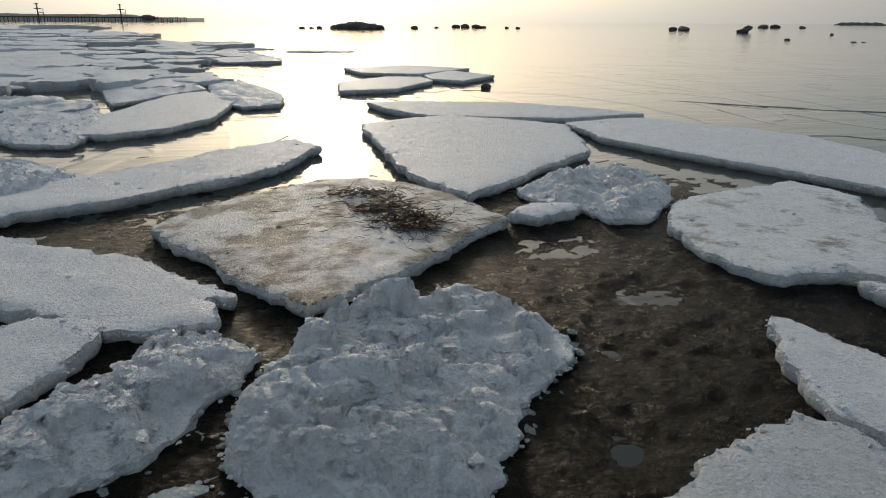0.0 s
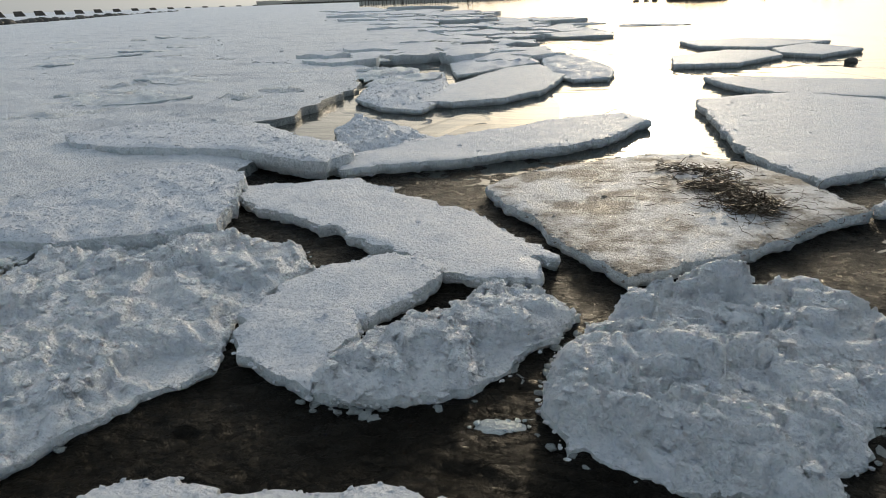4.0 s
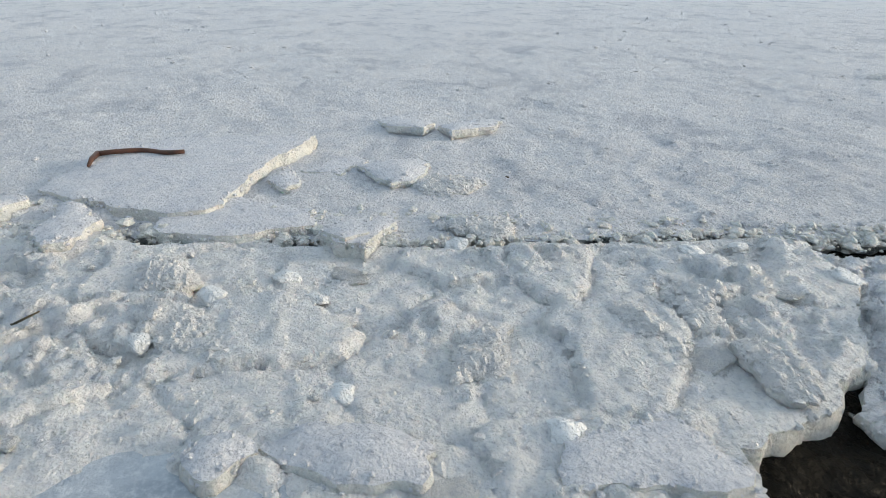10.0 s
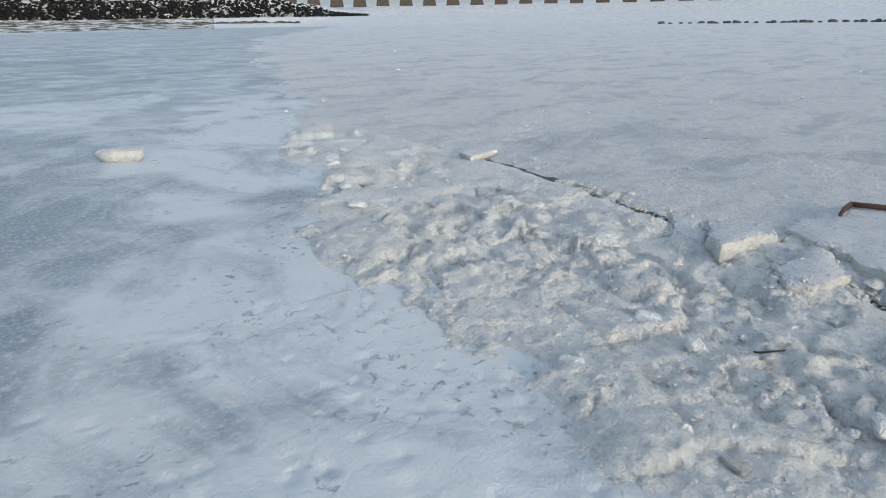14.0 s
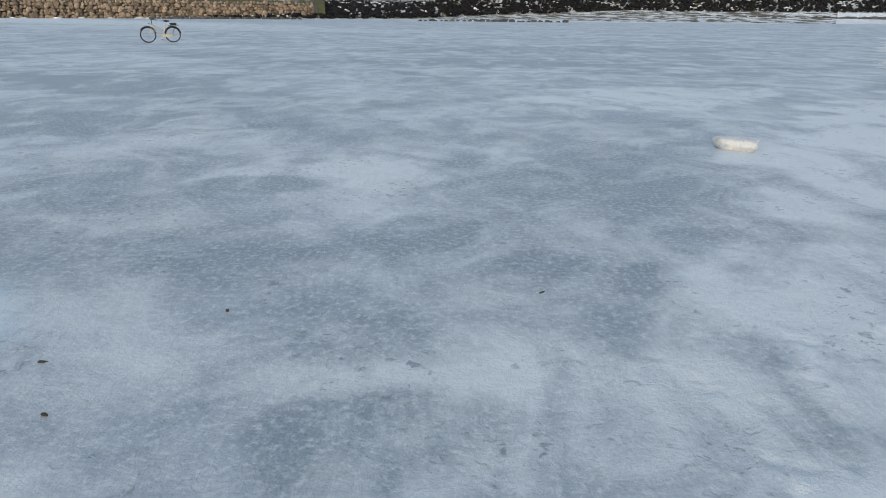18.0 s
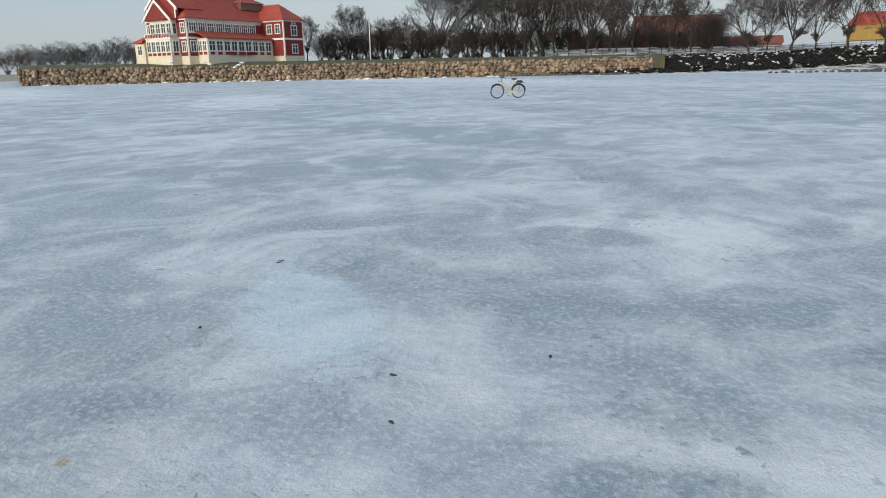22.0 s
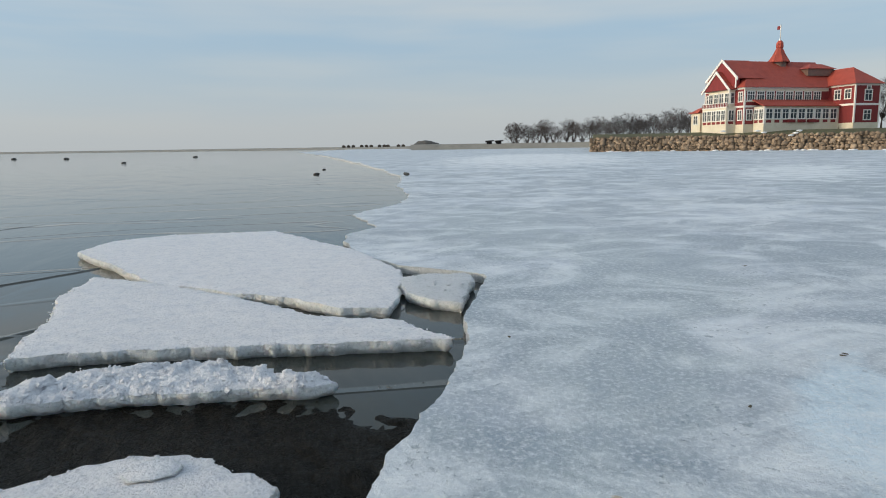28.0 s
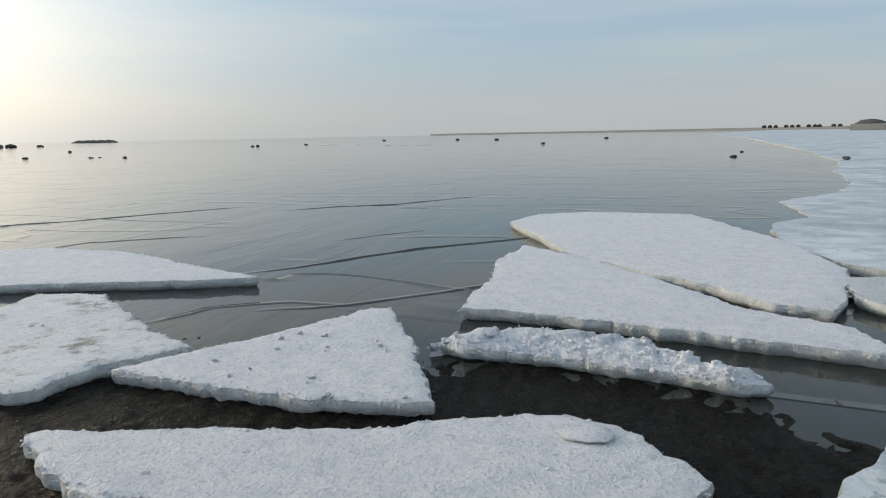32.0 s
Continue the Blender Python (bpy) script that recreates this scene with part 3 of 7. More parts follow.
def floe(outline, label, s, lump=0.012, lump_size=0.5, rough=0.075, tilt=(0, 0), top=0.0, depth=0.15, mat=None, step=0.034, fine=None, ragged=0.0, dome=0.0, side=None, litter=1.0, grain=(1, 1), name="ice_floe", group="ice floes on the shallows"):
    """A drifting slab of sea ice: its corners in the plan, roughness of its top and the fall of its top along x and y."""
    ring = jagged(outline, step, rough, s)
    span = max(np.ptp(ring[:, 0]), np.ptp(ring[:, 1]))
    inner = grid_points(ring, fine or max(0.05, span / 46), s)
    c = ring.mean(0)

    def height(x, y, d):
        z = top + tilt[0] * (x - c[0]) + tilt[1] * (y - c[1])
        z = z + lump * fbm(x, y, lump_size, 5, s, 0.6) * np.minimum(1, d / 0.06 + 0.3)
        z = z - 0.012 * np.exp(-d / 0.02)
        if dome:
            z = z + dome * (1 - np.exp(-d / 0.25))
        if ragged:
            z = z + (ragged * 0.9 * broken(x * grain[0] + y * 0.2, y * grain[1], s + 9) + 0.018 * np.abs(fbm(x, y, 0.085, 3, s + 19, 0.65))) * np.minimum(1, d / 0.08 + 0.15) - ragged * 0.45 * np.exp(-d / 0.09)
        return np.maximum(z, min(top, 0.0) - 0.075)

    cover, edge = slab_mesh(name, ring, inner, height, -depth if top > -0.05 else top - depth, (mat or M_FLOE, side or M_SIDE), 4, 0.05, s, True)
    root = thing(name, None, label, "ice floe", group)
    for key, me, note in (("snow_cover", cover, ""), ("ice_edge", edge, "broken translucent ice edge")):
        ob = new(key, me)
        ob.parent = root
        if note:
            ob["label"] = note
    # crumbs frozen on along the rim and strewn over the top
    r = np.random.default_rng(s)
    if litter and np.hypot(*c) < 14:
        n = int(min(420, len(ring) * 1.1) * litter)
        rim = ring[r.integers(0, len(ring), n)] + r.normal(0, 0.016, (n, 2))
        spread = inner[r.integers(0, len(inner), int(n * 0.9))] + r.normal(0, 0.03, (int(n * 0.9), 2))
        p = np.vstack((rim, spread[inside(spread[:, 0], spread[:, 1], ring)]))
        d = np.where(inside(p[:, 0], p[:, 1], ring), edge_distance(p[:, 0], p[:, 1], ring), 0.0)
        z = height(p[:, 0], p[:, 1], d) - np.where(d > 0, 0.0, 0.02)
        size = np.where(d < 0.04, r.uniform(0.003, 0.013, len(p)), r.uniform(0.003, 0.009, len(p)) + 0.013 * (r.random(len(p)) < 0.07))
        if ragged:
            grains = inner[r.integers(0, len(inner), 4200)] + r.normal(0, 0.02, (4200, 2))
            grains = grains[inside(grains[:, 0], grains[:, 1], ring)]
            gd = edge_distance(grains[:, 0], grains[:, 1], ring)
            gs = np.minimum(0.005 * np.exp(r.exponential(0.6, len(grains))), 0.032)
            p = np.vstack((p, grains))
            z = np.concatenate((z, height(grains[:, 0], grains[:, 1], gd) - 0.4 * gs))
            size = np.concatenate((size, gs))
        ob = tagged(new("crumb_litter", crumb_mesh(p, z, size, mat or M_FLOE, s)), kind="stuff")
        ob.parent = root
    return root


def crumb_mesh(p, z, size, mat, s):
    """Many small broken grains of ice, each with a centre, a height and a size, in one mesh."""
    bm = bmesh.new()
    bmesh.ops.create_icosphere(bm, subdivisions=1, radius=0.5)
    base = np.array([tuple(v.co) for v in bm.verts])
    tri = np.array([[v.index for v in f.verts] for f in bm.faces])
    bm.free()
    r = np.random.default_rng(s + 5)
    n, k = len(p), len(base)
    shape = base[None] * (1 + r.uniform(-0.35, 0.35, (n, k, 1))) * np.stack((r.uniform(0.7, 1.6, n), r.uniform(0.7, 1.4, n), r.uniform(0.5, 0.9, n)), 1)[:, None]
    shape = shape * np.asarray(size)[:, None, None] * 2.0
    shape[:, :, 0] += p[:, 0][:, None]
    shape[:, :, 1] += p[:, 1][:, None]
    shape[:, :, 2] += np.asarray(z)[:, None]
    faces = (tri[None] + (np.arange(n) * k)[:, None, None]).reshape(-1, 3)
    return mesh_of("crumb_litter", shape.reshape(-1, 3).tolist(), faces.tolist(), (mat,), smooth=False)


def chunk_mesh(name, size, s, mats, flat=0.6, jag=0.25, segments=2):
    """A broken lump of ice or stone, about size metres across."""
    bm = bmesh.new()
    bmesh.ops.create_icosphere(bm, subdivisions=segments, radius=0.5)
    r = np.random.default_rng(s)
    planes = [(Vector(r.normal(size=3)).normalized(), r.uniform(0.26, 0.42)) for _ in range(7)]
    for v in bm.verts:
        for nrm, k in planes:
            over = v.co.dot(nrm) - k
            if over > 0:
                v.co -= nrm * over * 0.9
        v.co *= 1 + jag * 0.35 * noise.noise(v.co * 4 + Vector((s * 1.7, 0, 0)))
        v.co.z *= flat
        v.co *= size
    me = bpy.data.meshes.new(name)
    bm.to_mesh(me)
    bm.free()
    for m in mats:
        me.materials.append(m)
    me.polygons.foreach_set("use_smooth", np.ones(len(me.polygons), bool))
    return me


def polar_points(lo, hi, count, turns, s, centre=STAND):
    r = np.random.default_rng(s)
    rad = np.exp(np.linspace(math.log(lo), math.log(hi), count))
    ang = np.linspace(0, 2 * math.pi, turns, endpoint=False)
    R, A = np.meshgrid(rad, ang)
    R = R * (1 + r.uniform(-0.3, 0.3, R.shape) * math.log(hi / lo) / count)
    A = A + r.uniform(-0.3, 0.3, A.shape) * 2 * math.pi / turns
    return np.stack((centre[0] + (R * np.cos(A)).ravel(), centre[1] + (R * np.sin(A)).ravel()), 1)


# ---- ground, water and the great sheets of ice ----
def ground():
    """The mud flat: rippled round the walker, falling gently out to sea, on to the horizon."""
    near = np.vstack((polar_points(0.7, 9, 230, 760, 3), polar_points(9, 60, 70, 400, 5)))
    far = polar_points(70, 3900, 24, 90, 4)
    pts = np.vstack((near, far))
    r = np.hypot(pts[:, 0] - STAND[0], pts[:, 1] - STAND[1])
    x, y = pts[:, 0], pts[:, 1]
    wx, wy = x + 0.10 * fbm(x, y, 0.5, 2, 15), y + 0.10 * fbm(x, y, 0.5, 2, 16)
    ripple = fbm(wx * 0.45 + wy * 0.1, wy - wx * 0.2, 0.085, 4, 5, 0.6) + 0.6 * (np.abs(fbm(wx * 0.5, wy, 0.22, 3, 25)) - 0.3)
    swell = fbm(x, y, 1.6, 3, 8)
    basin = np.zeros(x.shape)
    for bx, by, wide, deep in ((2.62, 3.62, 0.34, 0.035), (1.6, 2.1, 0.26, 0.03), (2.5, 4.75, 0.6, 0.03), (1.9, 3.0, 0.3, 0.012), (3.2, 1.0, 0.4, 0.03), (5.0, -1.9, 0.8, 0.03)):
        basin += deep * np.exp(-(((x - bx) / wide) ** 2 + ((y - by) / (wide * 0.75)) ** 2) ** 2)
    z = MUD - basin + 0.024 * ripple + 0.016 * swell - 0.026 * np.clip(np.maximum(x - 3.7, (y - 4.5) * 0.5), 0, 30)
    z = np.where(r > 60, -0.9, z)
    v2, _, f2, orig, _, _ = delaunay_2d_cdt([Vector((float(a), float(b))) for a, b in pts], [], [], 0, 1e-5)
    zz = [float(z[o[0]]) for o in orig]
    me = mesh_of("ground", [(v[0], v[1], k) for v, k in zip(v2, zz)], f2, (M_MUD,))
    thing("ground", me, "dark wet rippled mud flat with shallow puddles", "mud flat", kind="structure")


def water():
    verts, faces = [(0, 0, WATER)], []
    n = 128
    radii = (40, 400, 3900)
    for r in radii:
        verts += [(r * math.cos(2 * math.pi * i / n), r * math.sin(2 * math.pi * i / n), WATER) for i in range(n)]
    for i in range(n):
        j = (i + 1) % n
        faces.append((0, 1 + i, 1 + j))
        for k in range(len(radii) - 1):
            a, b = 1 + k * n, 1 + (k + 1) * n
            faces.append((a + i, b + i, b + j, a + j))
    me = mesh_of("water", verts, faces, (M_WATER,))
    thing("water", me, "calm shallow grey-green sea water", "sea", kind="structure")


ground()
water()


def wavelet(points, height, wide):
    """One low wave running in over the shallows: a long smooth ridge of water through the points."""
    pts = [Vector((*p, 0)) for p in points]
    line = []
    for a, b in zip(pts, pts[1:]):
        n = max(2, int((b - a).length / 0.12))
        line += [a.lerp(b, k / n) for k in range(n)]
    line.append(pts[-1])
    verts, faces = [], []
    for k, p in enumerate(line):
        way = (line[min(k + 1, len(line) - 1)] - line[max(k - 1, 0)]).normalized()
        side = Vector((-way.y, way.x, 0))
        ends = min(1.0, 6 * min(k, len(line) - 1 - k) / len(line))
        wob = 0.10 * float(fbm(p.x, p.y, 0.9, 3, 55))
        tall = height * ends * (0.75 + 0.4 * float(fbm(p.x, p.y, 0.5, 2, 57)))
        for j in range(9):
            f = j / 8 * 2 - 1
            q = p + side * (wob + f * wide * (1.0 if f < 0 else 1.8))
            verts.append((q.x, q.y, WATER + 0.002 + tall * (0.5 + 0.5 * math.cos(math.pi * f)) - 0.004 * abs(f)))
    for k in range(len(line) - 1):
        for j in range(8):
            a = k * 9 + j
            faces.append((a, a + 1, a + 10, a + 9))
    thing("wavelet", mesh_of("wavelet", verts, faces, (M_WATER,)), "low wave of grey sea water running in", "wave", kind="structure")


for points, tall in (([(7.7, 4.65), (8.05, 4.31), (8.81, 3.76), (10.02, 2.99), (10.71, 2.26), (11.59, 1.43), (12.6, 0.9)], 0.022), ([(6.1, 3.4), (6.6, 2.6), (7.17, 2.01), (7.74, 1.37), (8.6, 0.9)], 0.015), ([(5.44, 4.25), (6.11, 3.9), (6.56, 3.22), (6.61, 2.44)], 0.010), ([(14.5, 8.3), (15.74, 7.09), (16.3, 5.77), (19.17, 4.07)], 0.018), ([(8.07, 9.19), (9.63, 8.97), (10.36, 7.78), (10.58, 7.33)], 0.014), ([(10.6, 4.6), (11.34, 4.09), (12.16, 3.5)], 0.010), ([(9.5, 14.5), (12.0, 12.0), (15.5, 9.5)], 0.02)):
    wavelet(points, tall, 0.07)

SMOOTH_EDGE = [(3.2, -1.12), (3.63, -1.35), (3.85, -1.5), (4.4, -1.88), (5.55, -2.46), (6.4, -2.73), (8.1, -3.56), (8.3, -3.62), (8.7, -3.38), (9.4, -2.76), (10.0, -2.56), (11.25, -2.36), (12.6, -2.42), (13.8, -2.7), (14.8, -3.5), (15.65, -3.5), (17.8, -3.42), (18.7, -3.9), (20.7, -5.4), (24.2, -6.6), (30.6, -7.5), (38.9, -9.7), (60, -12.0), (134, -17.8)]
SMOOTH_BACK = [(-7.13, -10.64), (-5.45, -8.96), (-4.99, -7.82), (-5.05, -7.17), (-4.24, -6.3), (-3.57, -5.48), (-3.28, -4.76), (-3.18, -4.31), (-2.91, -4.28), (-3.31, -4.0), (-3.17, -3.65), (-2.92, -3.08), (-2.96, -2.68), (-2.81, -2.32), (-2.69, -2.05), (-2.76, -1.75), (-2.88, -1.44), (-2.77, -1.2), (-2.64, -1.02), (-2.63, -0.25)]
FAR_BACK = [(300, -25), (900, -150), (900, -900), (-100, -900), (-140, -180), (-30, -52)]


def near_step(outline, short, far_len):
    """Breaks long far edges coarsely and near ones finely."""
    out = []
    for i, a in enumerate(outline):
        b = outline[(i + 1) % len(outline)]
        a, b = np.array(a, float), np.array(b, float)
        r = min(np.hypot(*a), np.hypot(*b))
        k = int(np.hypot(*(b - a)) / max(short, short * r / far_len)) + 1
        out += [tuple(a + (b - a) * j / k) for j in range(k)]
    return out


def graded(outline, s, short=0.036, far_len=4.0, rough=0.05):
    pts = np.array(near_step(outline, short, far_len))
    r = np.hypot(pts[:, 0], pts[:, 1])
    amp = rough * np.clip(r / 6, 1, 12)
    t = np.roll(pts, -1, 0) - np.roll(pts, 1, 0)
    nrm = np.stack((-t[:, 1], t[:, 0]), 1) / np.maximum(np.hypot(t[:, 0], t[:, 1])[:, None], 1e-6)
    w = fbm(pts[:, 0], pts[:, 1], 0.45, 4, s, 0.6) * 0.6 + fbm(pts[:, 0], pts[:, 1], 5.0, 4, s + 3, 0.6) * np.clip(r / 15 - 0.4, 0, 1)
    w = w + fbm(pts[:, 0], pts[:, 1], 0.10, 3, s + 7, 0.7) * 0.45 * np.clip(2 - r / 6, 0, 1)
    return pts + nrm * (w * amp)[:, None]


def smooth_sheet():
    ring = graded([(-1.5, 0.1), (-0.95, 0.7), (0.1, 0.85), (1.0, 0.30), (2.2, -0.55)] + SMOOTH_EDGE + FAR_BACK + SMOOTH_BACK, 11, rough=0.065)

    def height(x, y, d):
        r = np.hypot(x, y)
        z = 0.010 * fbm(x, y, 0.7, 4, 41, 0.6) * np.minimum(1, d / 0.1) + 0.012 * fbm(x, y, 3.5, 3, 47)
        for px, py in prints:
            near = (np.abs(x - px) < 0.12) & (np.abs(y - py) < 0.12)
            z = z - near * 0.014 * np.exp(-(((x - px) ** 2 + (y - py) ** 2) / 0.0013) ** 1.5)
        return z - 0.008 * np.exp(-d / 0.02) - 0.10 * np.clip((x - 8.5) / 7, 0, 1) * np.clip((y + 16) / 8, 0, 1)

    # tracks trodden into the frosted ice beside the ridge
    r = np.random.default_rng(13)
    prints = [(-2.27, -2.73), (-2.42, -2.57), (-1.48, -2.76), (-1.13, -3.03), (-1.22, -4.46), (-1.05, -3.54), (-1.24, -3.45), (-2.4, -1.53), (-2.22, -1.3), (-1.89, -2.14), (-1.77, -2.09), (-1.69, -2.32), (-1.5, -2.84), (-1.43, -2.72), (-2.26, -1.9)]
    prints += [(-1.9 + r.normal(0, 0.55) - 0.25 * k / 40, -1.6 - 2.6 * r.random()) for k in range(70)]
    near = grid_points(np.array([(-3.3, -4.7), (-0.6, -1.0)]), 0.026, 17)
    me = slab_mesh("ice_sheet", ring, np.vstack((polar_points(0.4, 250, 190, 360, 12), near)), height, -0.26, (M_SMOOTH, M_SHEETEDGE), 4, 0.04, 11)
    thing("ice_sheet", me, "smooth frosted blue-grey sea ice with darker patches", "sea ice", kind="structure")


CRACK = [(-3.84, 3.5), (-3.8, 2.92), (-3.88, 2.5), (-4.06, 2.1), (-4.05, 1.72), (-4.11, 1.17), (-4.17, 0.62), (-4.22, 0.14), (-4.3, -0.17), (-4.51, -0.99), (-4.91, -2.75), (-5.28, -3.19), (-5.46, -3.62), (-5.79, -4.58), (-6.39, -6.48), (-6.26, -10.49)]
CRUST_NORTH = [(-80, 260), (-45, 160), (-24.75, 88.9), (-14, 55), (-8.2, 42), (-5.6, 30), (-6.5, 24), (-6.3, 19), (-5.3, 16.7), (-4.45, 12.97), (-4.4, 11.18), (-4.43, 9.71), (-4.74, 9.14), (-3.75, 8.31), (-3.5, 6.4), (-3.5, 5.6), (-3.45, 4.6), (-3.74, 3.98)]


def crust_sheet():
    ring = graded(CRACK + [(-30, -54), (-140, -185), (-500, -200), (-500, 500)] + CRUST_NORTH, 21, rough=0.13)

    def height(x, y, d):
        lumps = 0.6 * (np.abs(fbm(x, y, 0.30, 5, 61, 0.68)) - 0.25) + 0.3 * broken(x, y, 63, 0.35) * np.clip(fbm(x, y, 2.2, 2, 69) + 0.35, 0, 1)
        z = 0.085 * lumps * np.minimum(1, d / 0.08 + 0.2) + 0.035 * fbm(x, y, 1.6, 4, 67)
        return np.where(y < -6, 0.012, 0.03) + z * (1 + np.clip(np.hypot(x, y) / 20 - 0.4, 0, 0.5)) - 0.035 * np.exp(-d / 0.05)

    me = slab_mesh("snow_crust", ring, np.vstack((polar_points(2.2, 12, 170, 700, 22), polar_points(12, 240, 150, 620, 23))), height, -0.24, (M_CRUST, M_SHADEDWETEDGE), 4, 0.03, 21)
    thing("snow_crust", me, "rough white snow crust over frozen shallows", "snow", kind="structure")
    r = np.random.default_rng(95)
    a, q = r.uniform(1.5, 4.7, 24000), np.exp(r.uniform(math.log(2.5), math.log(40), 24000))
    p = np.stack((STAND[0] + q * np.cos(a), STAND[1] + q * np.sin(a)), 1)
    p = p[inside(p[:, 0], p[:, 1], ring)]
    far = np.hypot(p[:, 0], p[:, 1])
    size = np.minimum(0.0045 * np.exp(r.exponential(0.6, len(p))), 0.022) * (1 + 0.06 * far)
    z = height(p[:, 0], p[:, 1], edge_distance(p[:, 0], p[:, 1], ring)) - 0.4 * size
    thing("snow_crumb", crumb_mesh(p, z, size, M_CRUST, 97), "small frozen crumbs strewn over the snow crust", "snow crumbs", kind="stuff")
    # broken crumbs along both lips of the crack, some fallen in
    line = np.array(near_step(CRACK[:14], 0.012, 4.0))
    line = line[np.repeat(np.arange(len(line)), 3)] + r.normal(0, 0.055, (3 * len(line), 2))
    size = np.minimum(0.008 * np.exp(r.exponential(0.65, len(line))), 0.042)
    thing("crack_crumb", crumb_mesh(line, r.uniform(-0.05, 0.03, len(line)), size, M_SUNLITDRYEDGE, 99), "broken crumbs of ice along a crack", "ice crumbs", kind="stuff")


def rubble_band():
    outline = [(-4.43, -1.56), (-4.43, -0.99), (-4.27, -0.55), (-4.22, -0.17), (-4.14, 0.14), (-4.09, 0.62), (-4.03, 1.17), (-3.95, 1.72), (-3.99, 2.22), (-3.82, 2.45), (-3.31, 2.35), (-2.71, 1.91), (-2.57, 1.8), (-2.34, 1.5), (-2.21, 1.27), (-2.16, 0.92), (-1.86, 0.89), (-1.67, 0.36), (-1.91, -0.28), (-2.13, -0.76), (-2.26, -0.94), (-2.36, -1.18), (-2.24, -1.5), (-2.17, -1.8), (-2.29, -2.07), (-2.44, -2.43), (-2.4, -2.83), (-2.65, -3.4), (-2.77, -3.74), (-2.39, -4.03), (-2.66, -4.05), (-2.76, -4.5), (-3.04, -5.22), (-3.71, -6.03), (-4.52, -6.9), (-4.46, -7.55), (-4.91, -8.69), (-6.58, -10.36), (-6.31, -6.47), (-5.71, -4.58), (-5.39, -3.62), (-5.2, -3.19), (-4.82, -2.75), (-5.27, -2.56)]
    ring = graded(outline, 31, 0.04, 4.0, 0.10)

    def height(x, y, d):
        fade = np.clip(d / 0.10, 0.15, 1)
        wx, wy = x + 0.10 * fbm(x, y, 0.35, 3, 82), y + 0.10 * fbm(x, y, 0.35, 3, 84)
        zone = np.clip(0.45 + 1.5 * fbm(x, y, 0.8, 2, 83), 0, 1)
        a, ea = plates(wx, wy, 0.62, 81)
        b, eb = plates(wx + 2, wy - 1, 0.27, 181)
        c, ec = plates(wx - 1, wy + 2, 0.12, 281)
        z = 0.030 * a + zone * (0.042 * b + 0.036 * c) - 0.030 * np.exp(-ea / 0.014) - 0.018 * zone * np.exp(-eb / 0.010) - 0.012 * zone * np.exp(-ec / 0.008)
        z = z + 0.018 * fbm(x, y, 0.10, 4, 85, 0.7) + 0.03 * fbm(x, y, 1.4, 3, 88)
        z = 0.02 + (z + 0.02 * np.abs(fbm(x, y, 0.10, 3, 87, 0.65))) * fade - 0.015 * np.exp(-d / 0.06)
        # towards the smooth ice the ridge thins out and sinks into it
        path = np.array([(a + 0.22, b + 0.12) for a, b in [(-6.84, -10.51), (-5.17, -8.84), (-4.71, -7.7), (-4.77, -7.04), (-3.96, -6.18), (-3.29, -5.36), (-3.0, -4.64), (-2.9, -4.19), (-2.64, -4.16), (-3.04, -3.89), (-2.89, -3.54), (-2.64, -2.96), (-2.69, -2.57), (-2.53, -2.21), (-2.41, -1.94), (-2.48, -1.63), (-2.6, -1.32), (-2.49, -1.08), (-2.37, -0.9)]])
        gap = np.full(x.shape, 9.0)
        for (a, b), (c, e) in zip(path, path[1:]):
            t = np.clip(((x - a) * (c - a) + (y - b) * (e - b)) / ((c - a) ** 2 + (e - b) ** 2), 0, 1)
            gap = np.minimum(gap, np.hypot(x - a - t * (c - a), y - b - t * (e - b)))
        thin = np.clip((gap + 0.10 * fbm(x, y, 0.25, 3, 89)) / 0.14, 0, 1)
        return z * thin - 0.015 * (1 - thin)

    inner = np.vstack((grid_points(np.array([(-4.4, -4.2), (-1.4, 3.0)]), 0.025, 32), polar_points(4.5, 12, 120, 760, 33), polar_points(12, 24, 24, 400, 34)))
    me = slab_mesh("ice_rubble", ring, inner, height, -0.24, (M_RUBBLE, M_SUNLITDRYEDGE), 4, 0.04, 31)
    thing("ice_rubble", me, "ridge of broken and refrozen white ice rubble", "ice rubble", kind="structure")
    # loose grains all over the ridge, thickest along its broken edges
    r = np.random.default_rng(91)
    p = np.vstack((np.stack((r.uniform(-5.5, -1.2, 17000), r.uniform(-6, 3.2, 17000)), 1), np.repeat(ring[np.hypot(ring[:, 0], ring[:, 1]) < 6], 3, 0) + 0))
    p = p + r.normal(0, 0.02, p.shape)
    p = p[inside(p[:, 0], p[:, 1], ring)]
    d = edge_distance(p[:, 0], p[:, 1], ring)
    z = height(p[:, 0], p[:, 1], d)
    size = np.minimum(0.0045 * np.exp(r.exponential(0.6, len(p))), 0.03)
    z = z - 0.4 * size
    thing("ice_crumb", crumb_mesh(p, z, size, M_RUBBLE, 93), "loose white ice crumbs strewn over the rubble", "ice crumbs", kind="stuff")


smooth_sheet()
crust_sheet()
rubble_band()

